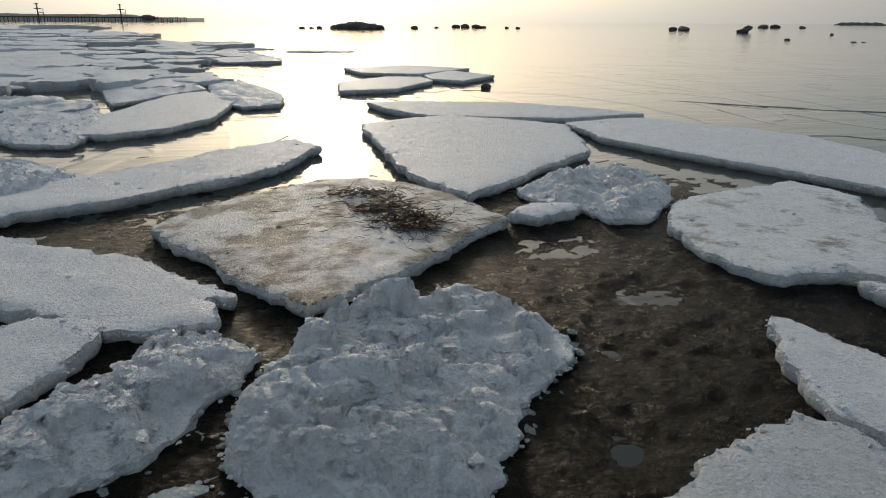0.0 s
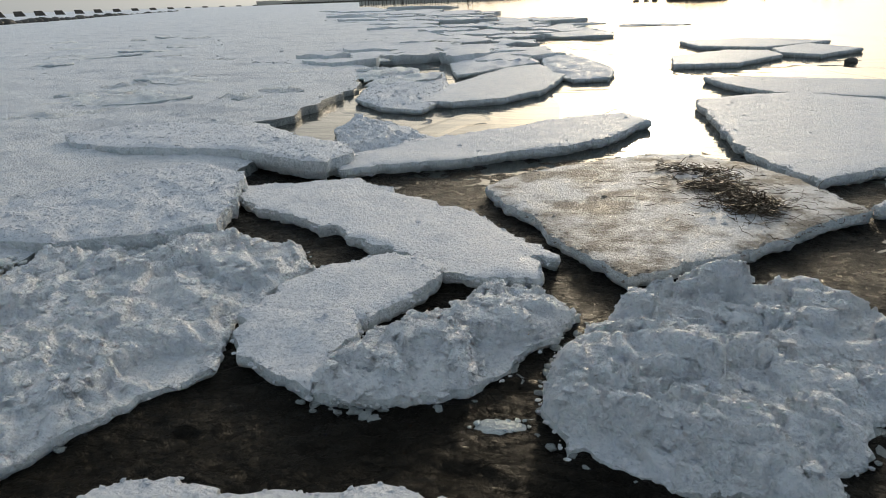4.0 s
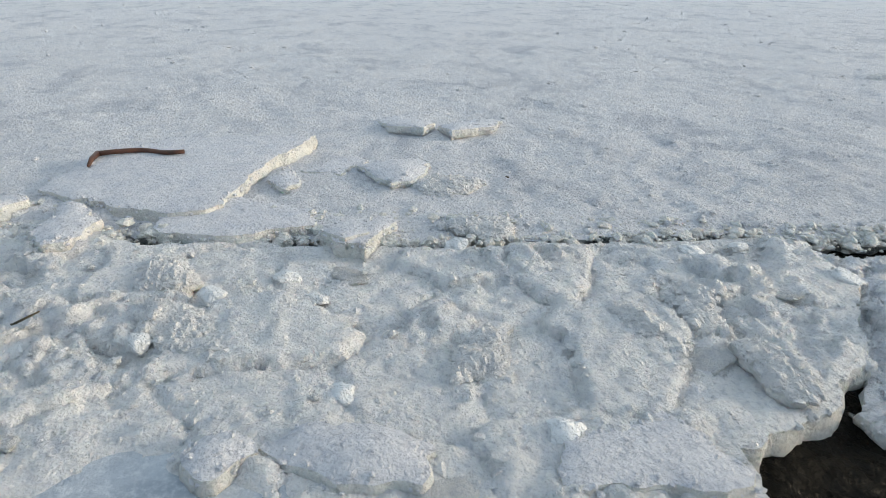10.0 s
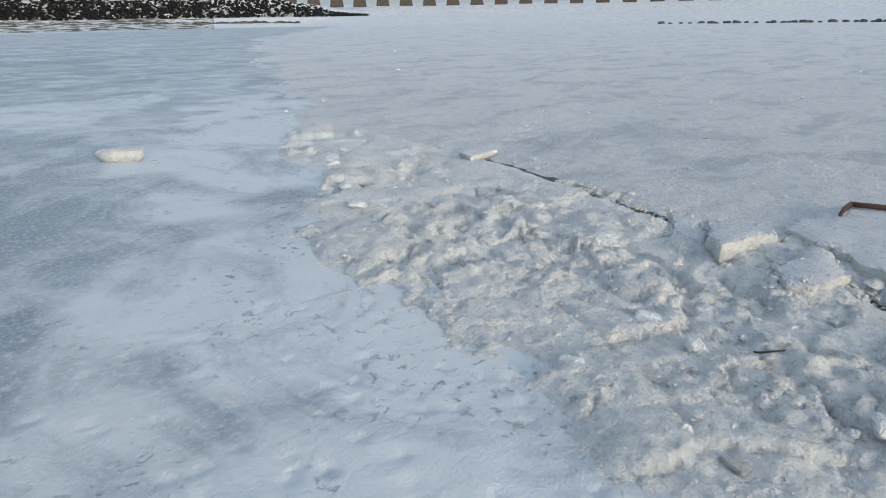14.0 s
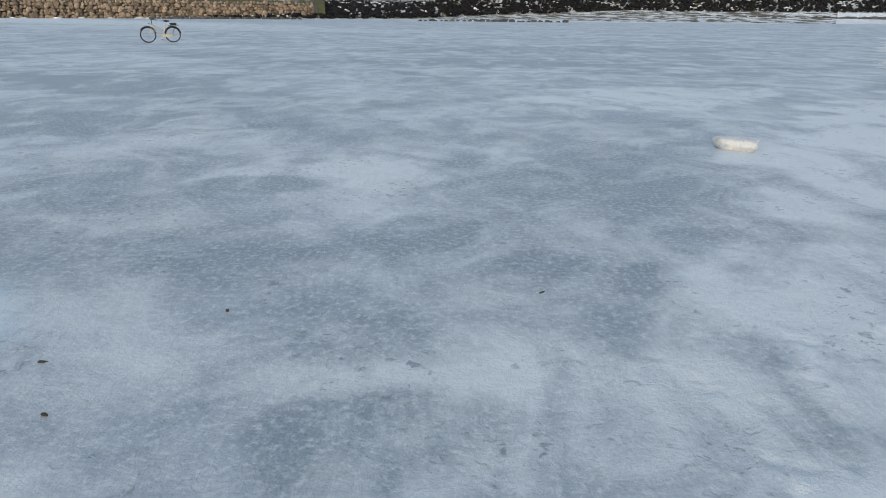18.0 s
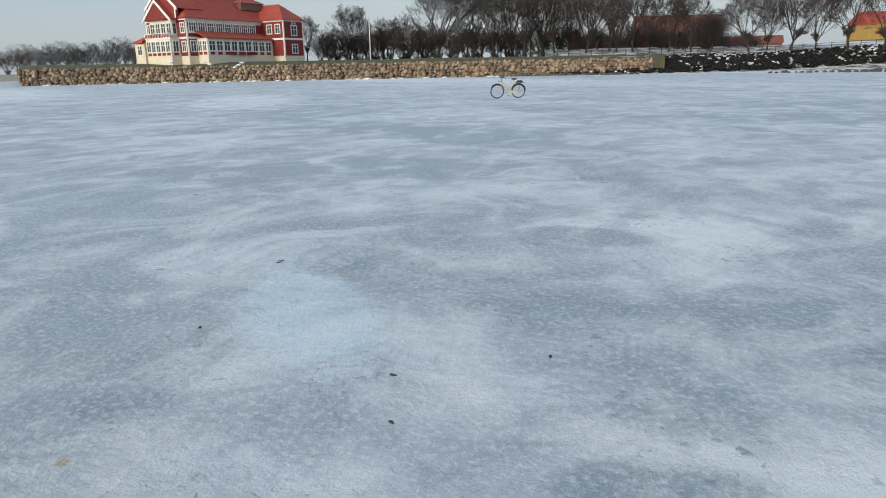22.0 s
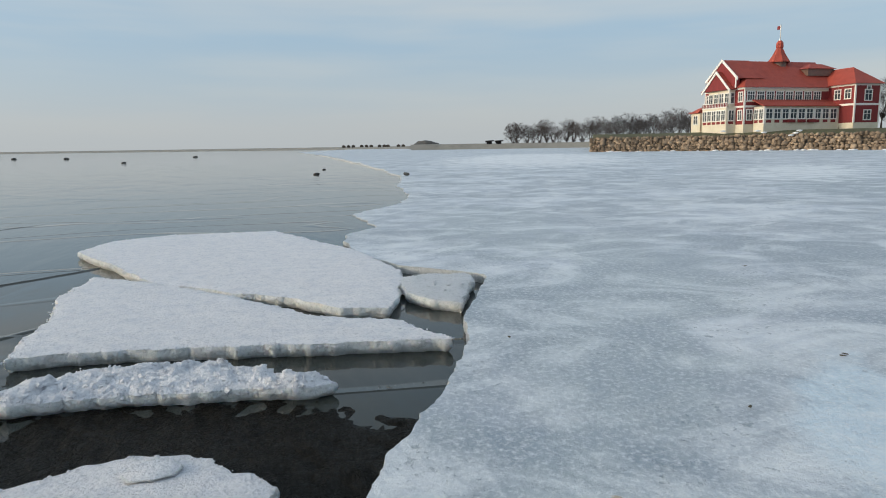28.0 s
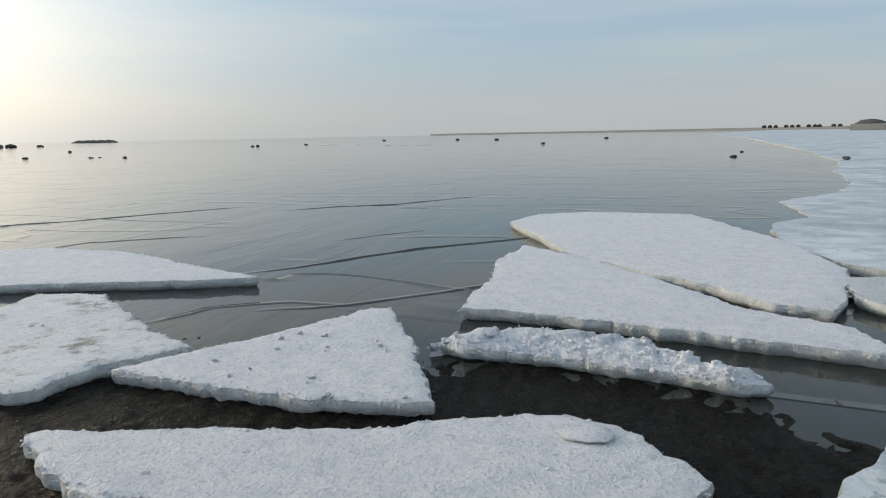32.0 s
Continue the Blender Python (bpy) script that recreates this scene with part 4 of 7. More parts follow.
# ---- the floes ----
floe([(3.93, -0.12), (3.88, -0.02), (3.79, 0.02), (3.7, -0.03), (3.67, -0.14), (3.71, -0.24), (3.81, -0.27), (3.9, -0.22)], 'thin clear ice plate lying on a floe', 161, top=0.028, depth=-0.006, lump=0.004, rough=0.02, step=0.02, litter=0, name="ice_plate", group="")
floe([(-0.82, 5.78), (-0.55, 6.2), (0.01, 6.71), (0.72, 7.23), (1.22, 7.22), (1.66, 6.87), (1.98, 6.2), (2.25, 5.32), (1.55, 4.72), (1.21, 4.37), (0.73, 4.06), (0.36, 3.78), (0.24, 3.91), (0.01, 4.26), (-0.18, 4.53), (-0.26, 4.85), (-0.6, 5.35)], 'large flat grey-white ice floe with brown seaweed', 101, mat=M_DIRTY)
floe([(1.83, 11.33), (2.73, 11.85), (3.55, 12.14), (4.48, 11.3), (5.23, 10.55), (4.49, 8.15), (3.34, 7.27), (3.02, 6.93), (2.15, 6.22), (1.91, 6.9), (1.73, 7.91), (1.8, 9.01)], 'flat clean white ice floe standing in water', 102)
floe([(2.43, 14.48), (3.32, 14.51), (5.43, 13.82), (6.77, 12.49), (7.32, 11.46), (5.54, 11.21), (4.1, 11.77), (3.22, 12.13), (2.61, 13.42)], 'long thin pale ice floe in water', 103)
floe([(5.36, 10.75), (6.36, 11.04), (7.06, 11.04), (7.96, 9.67), (8.45, 8.6), (8.41, 7.2), (7.92, 5.91), (7.38, 4.63), (7.19, 4.05), (6.94, 4.48), (6.68, 5.23), (6.4, 6.05), (6.08, 6.89), (5.67, 7.87), (5.18, 9.22), (5.28, 9.8)], 'long pale ice floe in shallow water', 104, top=-0.01)
floe([(3.58, 4.86), (3.94, 5.36), (4.41, 5.59), (5.2, 5.8), (5.83, 5.95), (5.92, 5.6), (5.97, 5.17), (5.59, 4.67), (5.27, 4.15), (4.98, 3.77), (4.65, 3.08), (4.45, 3.18), (4.12, 3.4), (3.85, 3.5), (3.58, 3.46), (3.41, 3.77), (3.41, 4.1), (3.53, 4.69)], 'broad white ice floe with dirt specks', 105, mat=M_SPECKLED)
floe([(4.04, 3.28), (4.45, 3.01), (5.09, 2.6), (5.71, 2.27), (6.0, 2.17), (6.14, 1.94), (5.5, 1.56), (4.6, 1.1), (4.04, 0.82), (3.95, 1.35), (3.9, 1.7), (3.93, 2.45)], 'triangular white ice floe with ice crumbs', 106)
floe([(1.36, 1.55), (1.47, 1.68), (1.72, 1.81), (1.98, 1.92), (2.39, 2.04), (2.5, 1.91), (2.55, 1.5), (2.5, 1.0), (2.1, 0.75), (1.6, 0.95)], 'near pale grey ice floe with rough icy crust', 162, top=0.01, mat=M_GREYICE)
floe([(2.97, 2.88), (3.09, 2.9), (3.21, 2.49), (3.38, 1.86), (3.57, 1.17), (3.78, 0.76), (3.94, 0.38), (4.06, 0.02), (4.0, -0.18), (3.81, -0.45), (3.63, -0.62), (3.46, -0.75), (3.2, -0.66), (2.8, -0.2), (2.65, 0.7), (2.6, 1.6), (2.62, 2.25), (2.8, 2.62)], 'broad near white ice floe', 107)
floe([(5.22, 1.24), (5.53, 0.98), (5.82, 0.64), (5.84, 0.2), (5.74, -0.25), (5.42, -0.64), (5.16, -0.88), (4.93, -1.23), (4.92, -0.9), (5.02, -0.5), (5.12, 0.0), (5.15, 0.5), (5.17, 0.9)], 'narrow rough leaf-shaped ice floe', 108, ragged=0.05, dome=0.03, fine=0.024)
floe([(6.27, 1.28), (7.88, 1.28), (8.67, 1.43), (9.99, 1.31), (9.23, 0.47), (8.21, -0.41), (6.82, -1.31), (6.48, -1.99), (5.64, -2.33), (5.76, -1.68), (6.09, -0.24), (6.3, 0.85)], 'wedge-shaped smooth white ice floe', 109)
floe([(12.6, 2.03), (13.84, 1.71), (14.38, 0.69), (14.22, -1.26), (12.42, -1.88), (11.0, -2.38), (8.97, -2.65), (7.44, -2.28), (6.9, -2.05), (7.06, -1.58), (7.72, -1.16), (8.38, -0.4), (9.28, 0.5), (10.54, 1.06)], 'broad white ice floe with specks of dirt', 110)
floe([(8.04, -2.42), (8.5, -2.6), (8.6, -2.97), (8.46, -3.42), (8.2, -3.42), (7.33, -3.06), (6.88, -2.85), (7.1, -2.6), (7.55, -2.4)], 'small pale ice floe beside the sheet', 111, mat=M_GREYICE)
floe([(-1.67, 1.45), (-1.66, 1.51), (-1.49, 1.63), (-1.34, 1.61), (-1.17, 1.57), (-1.07, 1.63), (-0.87, 1.65), (-0.72, 1.72), (-0.54, 1.75), (-0.39, 1.74), (-0.26, 1.71), (-0.23, 1.48), (-0.7, 1.23), (-1.47, 1.2)], 'flat clean white ice floe on mud', 112)
floe([(-3.16, 5.6), (-2.8, 5.72), (-2.08, 6.0), (-1.6, 5.54), (-1.17, 5.25), (-0.66, 4.86), (-0.47, 4.55), (-0.21, 4.3), (-0.08, 4.05), (-0.23, 4.08), (-0.18, 3.7), (-0.37, 3.7), (-0.57, 3.65), (-0.85, 3.79), (-0.92, 3.93), (-1.29, 4.14), (-1.77, 4.51), (-2.07, 4.67), (-2.66, 4.95), (-2.97, 5.22)], 'long crooked snow-covered ice floe on mud', 113, lump=0.035, lump_size=0.35, rough=0.10)
floe([(-1.82, 3.25), (-1.77, 3.44), (-1.55, 3.79), (-1.17, 3.96), (-0.86, 3.8), (-0.8, 3.58), (-0.87, 3.27), (-1.08, 3.0), (-1.24, 3.06), (-1.57, 3.02), (-1.79, 3.04)], 'thick white ice plate on mud', 114, tilt=(0.05, 0.03), lump=0.03, rough=0.09)
floe([(-1.7, 2.7), (-1.79, 3.04), (-1.49, 3.0), (-1.17, 3.08), (-1.07, 2.83), (-1.13, 2.68), (-1.14, 2.46), (-1.13, 2.33), (-1.19, 2.34), (-1.4, 2.47), (-1.61, 2.57)], 'tilted white ice plate resting on another', 115, tilt=(0.0, 0.08), lump=0.03)
floe([(-1.16, 2.44), (-1.1, 2.68), (-1.04, 2.88), (-0.85, 3.11), (-0.65, 3.34), (-0.49, 3.58), (-0.27, 3.67), (-0.09, 3.5), (0.07, 3.3), (-0.05, 3.04), (-0.2, 2.89), (-0.25, 2.7), (-0.41, 2.51), (-0.67, 2.39), (-0.91, 2.29), (-1.11, 2.32)], 'rubbly white ice floe with melted hole', 116, ragged=0.10, dome=0.03, litter=1.6, mat=M_SLUSH, fine=0.019, rough=0.07)
floe([(0.34, 3.45), (0.4, 3.56), (0.69, 3.75), (0.96, 4.03), (1.15, 3.88), (1.42, 3.97), (1.59, 3.76), (1.72, 3.43), (1.8, 3.1), (1.63, 2.81), (1.31, 2.5), (1.07, 2.18), (0.85, 1.9), (0.67, 1.93), (0.34, 2.01), (0.04, 2.12), (-0.07, 2.32), (-0.07, 2.59), (0.02, 2.98), (0.19, 3.2)], 'thick lumpy block of frozen slush ice', 117, ragged=0.145, grain=(0.6, 1.2), dome=0.08, lump=0.03, lump_size=0.5, litter=2.0, mat=M_SLUSH, fine=0.017, rough=0.09, tilt=(0.0, 0.0))
floe([(-2.31, 1.57), (-2.54, 1.81), (-3.08, 2.16), (-3.66, 2.37), (-3.66, 2.84), (-3.73, 3.71), (-3.39, 4.04), (-2.74, 4.33), (-1.96, 4.21), (-1.7, 3.8), (-1.8, 3.4), (-1.85, 2.97), (-1.71, 2.46), (-1.9, 2.22), (-2.03, 1.93), (-2.16, 1.56)], 'broken slab of rubbly white ice', 118, ragged=0.095, lump=0.03, mat=M_SLUSH, fine=0.024, rough=0.06)
floe([(-4.59, 3.79), (-4.8, 4.6), (-4.51, 5.54), (-3.7, 6.0), (-3.15, 5.66), (-2.87, 4.94), (-2.66, 4.27), (-3.12, 3.98), (-3.64, 3.75), (-4.1, 3.71)], 'tilted crusty ice slab', 119, lump=0.035, tilt=(0.0, 0.02), top=0.10, ragged=0.03)
floe([(-6.59, 7.5), (-6.32, 7.98), (-5.31, 8.45), (-4.34, 8.2), (-3.4, 7.58), (-2.58, 7.1), (-2.37, 6.67), (-2.5, 6.18), (-2.81, 6.21), (-3.72, 6.69), (-4.55, 6.77), (-5.45, 6.8), (-6.08, 7.0)], 'long raised ice slab on snow crust', 120, top=0.12, lump=0.03, depth=0.1, ragged=0.025)
floe([(-2.54, 6.51), (-2.52, 7.02), (-1.89, 7.99), (-0.94, 8.75), (-0.24, 9.47), (0.63, 10.03), (0.92, 9.37), (0.45, 8.28), (-0.18, 7.61), (-1.33, 6.87), (-2.4, 6.32)], 'long white ice floe with sandy end', 121, lump=0.03, rough=0.1)
floe([(-3.41, 9.0), (-3.32, 9.79), (-2.65, 9.32), (-2.18, 8.46), (-1.69, 7.94), (-2.15, 7.53), (-2.59, 7.15), (-3.03, 7.96)], 'crumbled white ice floe beside the crust', 122, lump=0.04, ragged=0.1, fine=0.035)
floe([(-4.01, 11.7), (-4.65, 15.05), (-3.31, 16.29), (-2.37, 12.16), (-2.49, 10.44), (-3.23, 10.7)], 'snowy ice floe in the floe field', 123, lump=0.04, ragged=0.06)
floe([(-2.64, 11.22), (-2.6, 13.62), (-1.83, 16.92), (-1.06, 17.72), (-0.33, 15.29), (-0.66, 12.78), (-1.25, 11.63), (-2.13, 11.09)], 'flat smooth ice floe in water', 124, lump=0.02)
floe([(-3.57, 18.67), (-3.39, 24.06), (-2.13, 23.0), (-1.12, 18.61), (-1.88, 17.41), (-2.83, 15.47)], 'snowy ice floe in the floe field', 125, lump=0.04, ragged=0.06)
floe([(-1.11, 19.63), (-0.3, 21.08), (0.74, 16.79), (0.61, 14.78), (-0.18, 14.5), (-0.84, 16.2)], 'snowy ice floe in the floe field', 126, lump=0.04, ragged=0.06)
floe([(2.42, 19.59), (4.08, 21.34), (5.21, 21.09), (5.19, 19.56), (3.65, 17.39), (2.15, 17.12)], 'pale ice floe on shining water', 127)
floe([(3.34, 25.63), (5.99, 26.81), (7.91, 24.66), (5.4, 22.28), (3.64, 23.2)], 'thin pale ice floe on shining water', 128)
floe([(5.45, 21.74), (6.94, 23.62), (7.73, 21.31), (6.08, 19.38), (5.29, 20.37)], 'small pale ice floe on shining water', 129)
floe([(2.29, 5.46), (2.66, 5.79), (3.07, 5.58), (2.94, 5.4), (2.5, 5.27)], 'small broken ice floe beside crumbled ice', 130, dome=0.02)
floe([(2.74, 6.38), (3.47, 7.24), (4.16, 7.43), (4.58, 6.8), (4.5, 6.22), (4.01, 5.57), (3.56, 5.14), (3.18, 5.18), (3.09, 5.57), (2.85, 5.97)], 'crumbled layered ice floe with sand', 131, ragged=0.11, mat=M_SLUSH, lump=0.03, fine=0.024)
floe([(-2.89, 8.89), (-2.32, 8.83), (-1.67, 7.89), (-2.18, 7.58), (-2.45, 7.46)], 'snowy ice floe in the floe field', 132, lump=0.03)
floe([(-0.41, 2.22), (-0.32, 2.32), (-0.12, 2.35), (-0.1, 2.26), (-0.26, 2.19)], 'small clear lump of wet ice', 133, dome=0.04, mat=M_GLASS_ICE, top=-0.09, depth=0.05)
floe([(-2.24, 0.31), (-2.34, 0.71), (-2.2, 0.82), (-1.99, 0.87), (-1.91, 0.72), (-2.04, 0.23)], 'small pitted ice plate', 134, side=M_SUNLITDRYEDGE, top=0.055)
floe([(-5.49, -2.45), (-6.2, -2.35), (-6.76, -1.77), (-6.65, -1.03), (-6.53, -0.46), (-5.76, -0.88), (-4.91, -1.12), (-4.81, -1.27), (-4.96, -1.8)], 'raised tilted slab of white ice', 135, side=M_SUNLITDRYEDGE, top=0.12, tilt=(-0.03, 0.03))
floe([(-4.94, -1.55), (-5.22, -1.14), (-4.83, -0.5), (-4.52, -0.53), (-4.42, -0.9), (-4.55, -1.45)], 'broken slab of white ice along the crack', 136, side=M_SUNLITDRYEDGE, top=0.06)
floe([(-7.68, 0.17), (-8.05, 0.51), (-7.2, 0.73), (-6.86, 0.56), (-7.11, 0.21)], 'thin upturned piece of ice crust on snow', 137, side=M_SUNLITDRYEDGE, top=0.08, depth=0.0, tilt=(0.1, 0), lump=0.03, dome=0.02, step=0.03)
floe([(-7.14, 0.75), (-7.71, 1.34), (-7.47, 1.53), (-6.94, 1.26), (-6.7, 0.8)], 'thin upturned piece of ice crust on snow', 138, side=M_SUNLITDRYEDGE, top=0.08, depth=0.0, tilt=(0.1, 0), lump=0.03, dome=0.02, step=0.03)
floe([(-5.8, -0.15), (-6.0, 0.32), (-5.78, 0.42), (-5.39, 0.31), (-5.19, 0.03)], 'thick broken piece of ice on snow', 139, side=M_SUNLITDRYEDGE, top=0.09, depth=0.0, lump=0.04, dome=0.03, step=0.03)
floe([(-4.39, -0.48), (-4.61, -0.04), (-4.49, -0.02), (-4.0, -0.25), (-4.14, -0.41)], 'tilted broken piece of ice beside the crack', 140, side=M_SUNLITDRYEDGE, top=0.08, tilt=(0.1, 0), lump=0.04, step=0.03)
floe([(-5.32, -2.94), (-5.52, -2.79), (-5.45, -2.54), (-5.21, -2.42), (-4.8, -2.51), (-4.58, -2.54), (-4.79, -2.7)], 'tipped block of white ice over the crack', 151, side=M_SUNLITDRYEDGE, top=0.10, depth=0.06, tilt=(0.10, 0.05), step=0.03, lump=0.02)
floe([(-4.54, -2.17), (-5.09, -2.17), (-5.05, -2.03), (-4.72, -1.82), (-4.42, -1.91), (-4.3, -2.05)], 'broken lump of white ice beside the crack', 152, side=M_SUNLITDRYEDGE, top=0.10, depth=0.03, dome=0.04, step=0.03, lump=0.03)
floe([(-5.34, -3.27), (-5.27, -3.02), (-4.7, -2.71), (-4.84, -2.97)], 'broken piece of ice standing in the crack', 153, side=M_SUNLITDRYEDGE, top=0.04, step=0.03, tilt=(-0.12, 0.0))
floe([(-5.54, -0.87), (-5.94, -0.72), (-5.5, -0.6), (-5.23, -0.72)], 'broken lump of white ice on the snow', 154, side=M_SUNLITDRYEDGE, top=0.07, depth=0.02, dome=0.04, step=0.03, lump=0.03)
floe([(-5.77, -0.6), (-6.25, -0.2), (-5.99, -0.06), (-5.61, -0.31)], 'low broken plate of ice on the snow', 155, side=M_SUNLITDRYEDGE, top=0.06, depth=0.02, step=0.03)
floe([(-4.33, -0.48), (-4.55, -0.37), (-4.61, -0.15), (-4.2, -0.19), (-4.08, -0.35)], 'tipped block of white ice beside the crack', 156, side=M_SUNLITDRYEDGE, top=0.09, depth=0.05, tilt=(0.12, 0.0), step=0.03)
floe([(-2.37, -0.97), (-2.5, -0.91), (-2.48, -0.82), (-2.36, -0.74), (-2.26, -0.83), (-2.26, -0.93)], 'rounded lump of white ice in the rubble', 157, side=M_SUNLITDRYEDGE, top=0.07, depth=0.05, dome=0.06, step=0.03, lump=0.02)
floe([(-6.0, -6.26), (-6.62, -6.4), (-6.41, -6.03), (-5.88, -5.97)], 'tipped plate of ice beside a hole', 159, side=M_SUNLITDRYEDGE, top=0.08, depth=0.02, step=0.04)
floe([(-2.5, -0.57), (-2.45, -0.34), (-2.31, -0.15), (-2.14, -0.21), (-2.18, -0.45), (-2.38, -0.72)], 'wide low lump of white ice in the rubble', 160, side=M_SUNLITDRYEDGE, top=0.05, depth=0.05, dome=0.06, step=0.03, lump=0.02)
for k, (outline, label, rise) in enumerate((
        ([(-5.33, 0.21), (-5.08, 0.37), (-5.11, 0.67), (-5.3, 0.78), (-5.48, 0.62), (-5.51, 0.36)], "low broken plate of ice on the snow", 0.07),
        ([(-4.45, 0.26), (-4.28, 0.46), (-4.15, 0.52), (-4.24, 0.68), (-4.5, 0.7), (-4.52, 0.48)], "broken lump of white ice beside the crack", 0.08),
        ([(-3.17, 0.88), (-2.91, 0.9), (-2.77, 1.02), (-2.93, 1.06), (-3.12, 1.03)], "flat plate of ice lying in the rubble", 0.085),
        ([(-2.75, 1.27), (-2.48, 1.26), (-2.34, 1.25), (-2.36, 1.38), (-2.51, 1.43), (-2.69, 1.41)], "white block of ice at the rubble's broken edge", 0.09),
        ([(-4.07, -1.47), (-3.74, -1.4), (-3.67, -1.26), (-3.79, -1.1), (-4.03, -1.21), (-4.17, -1.39)], "rounded lump of white ice in the rubble", 0.085),
        ([(-3.4, -1.34), (-3.15, -1.17), (-2.99, -0.89), (-3.15, -0.86), (-3.5, -1.09), (-3.62, -1.31)], "wide low lump of white ice in the rubble", 0.075),
        ([(-2.87, 0.02), (-2.7, 0.01), (-2.72, 0.25), (-3.09, 0.37), (-3.09, 0.23)], "smooth plate of ice frozen into the rubble", 0.065),
        ([(-3.17, 1.22), (-2.94, 1.18), (-2.95, 1.32), (-3.2, 1.47), (-3.33, 1.38)], "rounded lump of white ice in the rubble", 0.085))):
    floe(outline, label, 170 + k, side=M_SUNLITDRYEDGE, mat=M_RUBBLE, top=rise - 0.02, depth=0.03, dome=0.03, step=0.03, lump=0.022, lump_size=0.2, ragged=0.02, litter=0.5)
floe([(-3.22, -9.32), (-3.49, -9.17), (-3.37, -8.92), (-3.07, -9.09), (-3.0, -9.27)], 'white block of ice on the smooth ice', 141, side=M_SUNLITDRYEDGE, top=0.15, depth=0.0, dome=0.02, lump=0.02)



# ---- the shore: land, wall, bank ----
M_GRASS = surface("winter_lawn", (0.050, 0.055, 0.022), (0.115, 0.105, 0.050), 0.3, 0.9, 3, 0.05)
M_SNOWLAND = surface("patchy_snow_ground", (0.50, 0.52, 0.54), (0.82, 0.84, 0.86), 0.12, 0.8, 2, 0.1, spots=((0.10, 0.085, 0.06), 0.35, 0.47))
M_SAND = surface("far_shore_sand", (0.20, 0.19, 0.17), (0.34, 0.32, 0.28), 0.05, 0.9)
M_STONE = surface("granite_boulder", (0.17, 0.125, 0.088), (0.38, 0.285, 0.20), 1.3, 0.85, 12, 0.03, vary=0.6)
M_DARKSTONE = surface("black_wet_stone", (0.006, 0.006, 0.007), (0.026, 0.024, 0.025), 1.5, 0.6, 9, 0.03, vary=0.5)
M_DARKSTONE.node_tree.nodes["Principled BSDF"].inputs["Specular IOR Level"].default_value = 0.12
M_ROCK = surface("sea_rock", (0.045, 0.043, 0.040), (0.14, 0.13, 0.12), 0.9, 0.75, 8, 0.04, vary=0.3)
M_SNOWLUMP = surface("old_snow", (0.68, 0.72, 0.76), (0.85, 0.87, 0.89), 1.0, 0.7, 8, 0.03)
M_BARK = surface("bare_bark", (0.022, 0.019, 0.017), (0.055, 0.048, 0.043), 2.0, 0.9, 14, 0.02)
M_TWIG = surface("bare_twigs", (0.030, 0.024, 0.024), (0.066, 0.053, 0.052), 0.6, 0.9)
M_REDWOOD = surface("red_painted_boards", (0.17, 0.017, 0.020), (0.26, 0.032, 0.033), 0.6, 0.7, 10, 0.01, stretch=(1, 1, 0.2))
M_CREAM = surface("cream_painted_wood", (0.62, 0.56, 0.44), (0.78, 0.73, 0.60), 0.7, 0.65, 10, 0.005)
M_WHITE = surface("white_trim", (0.72, 0.71, 0.67), (0.84, 0.83, 0.80), 1.0, 0.6)
M_TILE = surface("red_roof_tiles", (0.29, 0.046, 0.030), (0.43, 0.074, 0.047), 0.8, 0.7, 6, 0.05, vary=0.0)
M_COPPER = surface("dark_lantern_cladding", (0.10, 0.07, 0.06), (0.22, 0.14, 0.11), 1.5, 0.5)
M_PANE = surface("dark_window_glass", (0.05, 0.06, 0.07), (0.10, 0.12, 0.13), 1.0, 0.08)
M_BRICK = surface("old_red_brick", (0.15, 0.055, 0.040), (0.24, 0.09, 0.065), 0.6, 0.85, 8, 0.02)
M_YELLOW = surface("yellow_plaster", (0.42, 0.26, 0.07), (0.52, 0.33, 0.10), 0.6, 0.8)
M_TIMBER = surface("weathered_dark_timber", (0.045, 0.038, 0.032), (0.12, 0.10, 0.085), 1.2, 0.85, 12, 0.01)
M_POLE = surface("white_pole_paint", (0.72, 0.72, 0.72), (0.82, 0.82, 0.82), 2.0, 0.5)


def polar(heading, d):
    """The place d metres from the walker, heading degrees clockwise from +y."""
    a = radians(heading)
    return (0.1 + d * math.sin(a), -0.85 + d * math.cos(a))


WALL_LINE = [(119.0, 149), (119.6, 146), (123, 145), (127, 143), (133, 138), (138.4, 134), (144, 133), (149.2, 133), (154, 134), (159, 136), (164, 139), (168, 142)]


def wall_base(heading):
    hs, ds = zip(*WALL_LINE)
    return float(np.interp(heading, hs, ds))


def land(name, headings, profile, mat, label, category, rough=0.1):
    """A strip of land over a span of headings; profile(h) gives its distances and heights from the shore inland."""
    hs = np.arange(headings[0], headings[1] + 0.01, headings[2])
    verts, faces = [], []
    n = None
    for h in hs:
        prof = profile(h)
        n = len(prof)
        for d, z in prof:
            x, y = polar(h, d)
            verts.append((x, y, z + rough * float(fbm(x, y, 9.0, 3, 91)) * (1 if z > 0.3 else 0)))
    for i in range(len(hs) - 1):
        for j in range(n - 1):
            a = i * n + j
            faces.append((a, a + 1, a + n + 1, a + n))
    me = mesh_of(name, verts, faces, (mat,))
    thing(name, me, label, category, kind="structure")


land("lawn", (119.2, 168.5, 0.6), lambda h: [(wall_base(h) + 0.9, -0.3), (wall_base(h) + 1.1, 2.6), (wall_base(h) + 3, 3.1), (wall_base(h) + 11, 3.8), (wall_base(h) + 60, 4.2), (330, 6.0)], M_GRASS, "dull green winter lawn above the stone wall", "lawn")
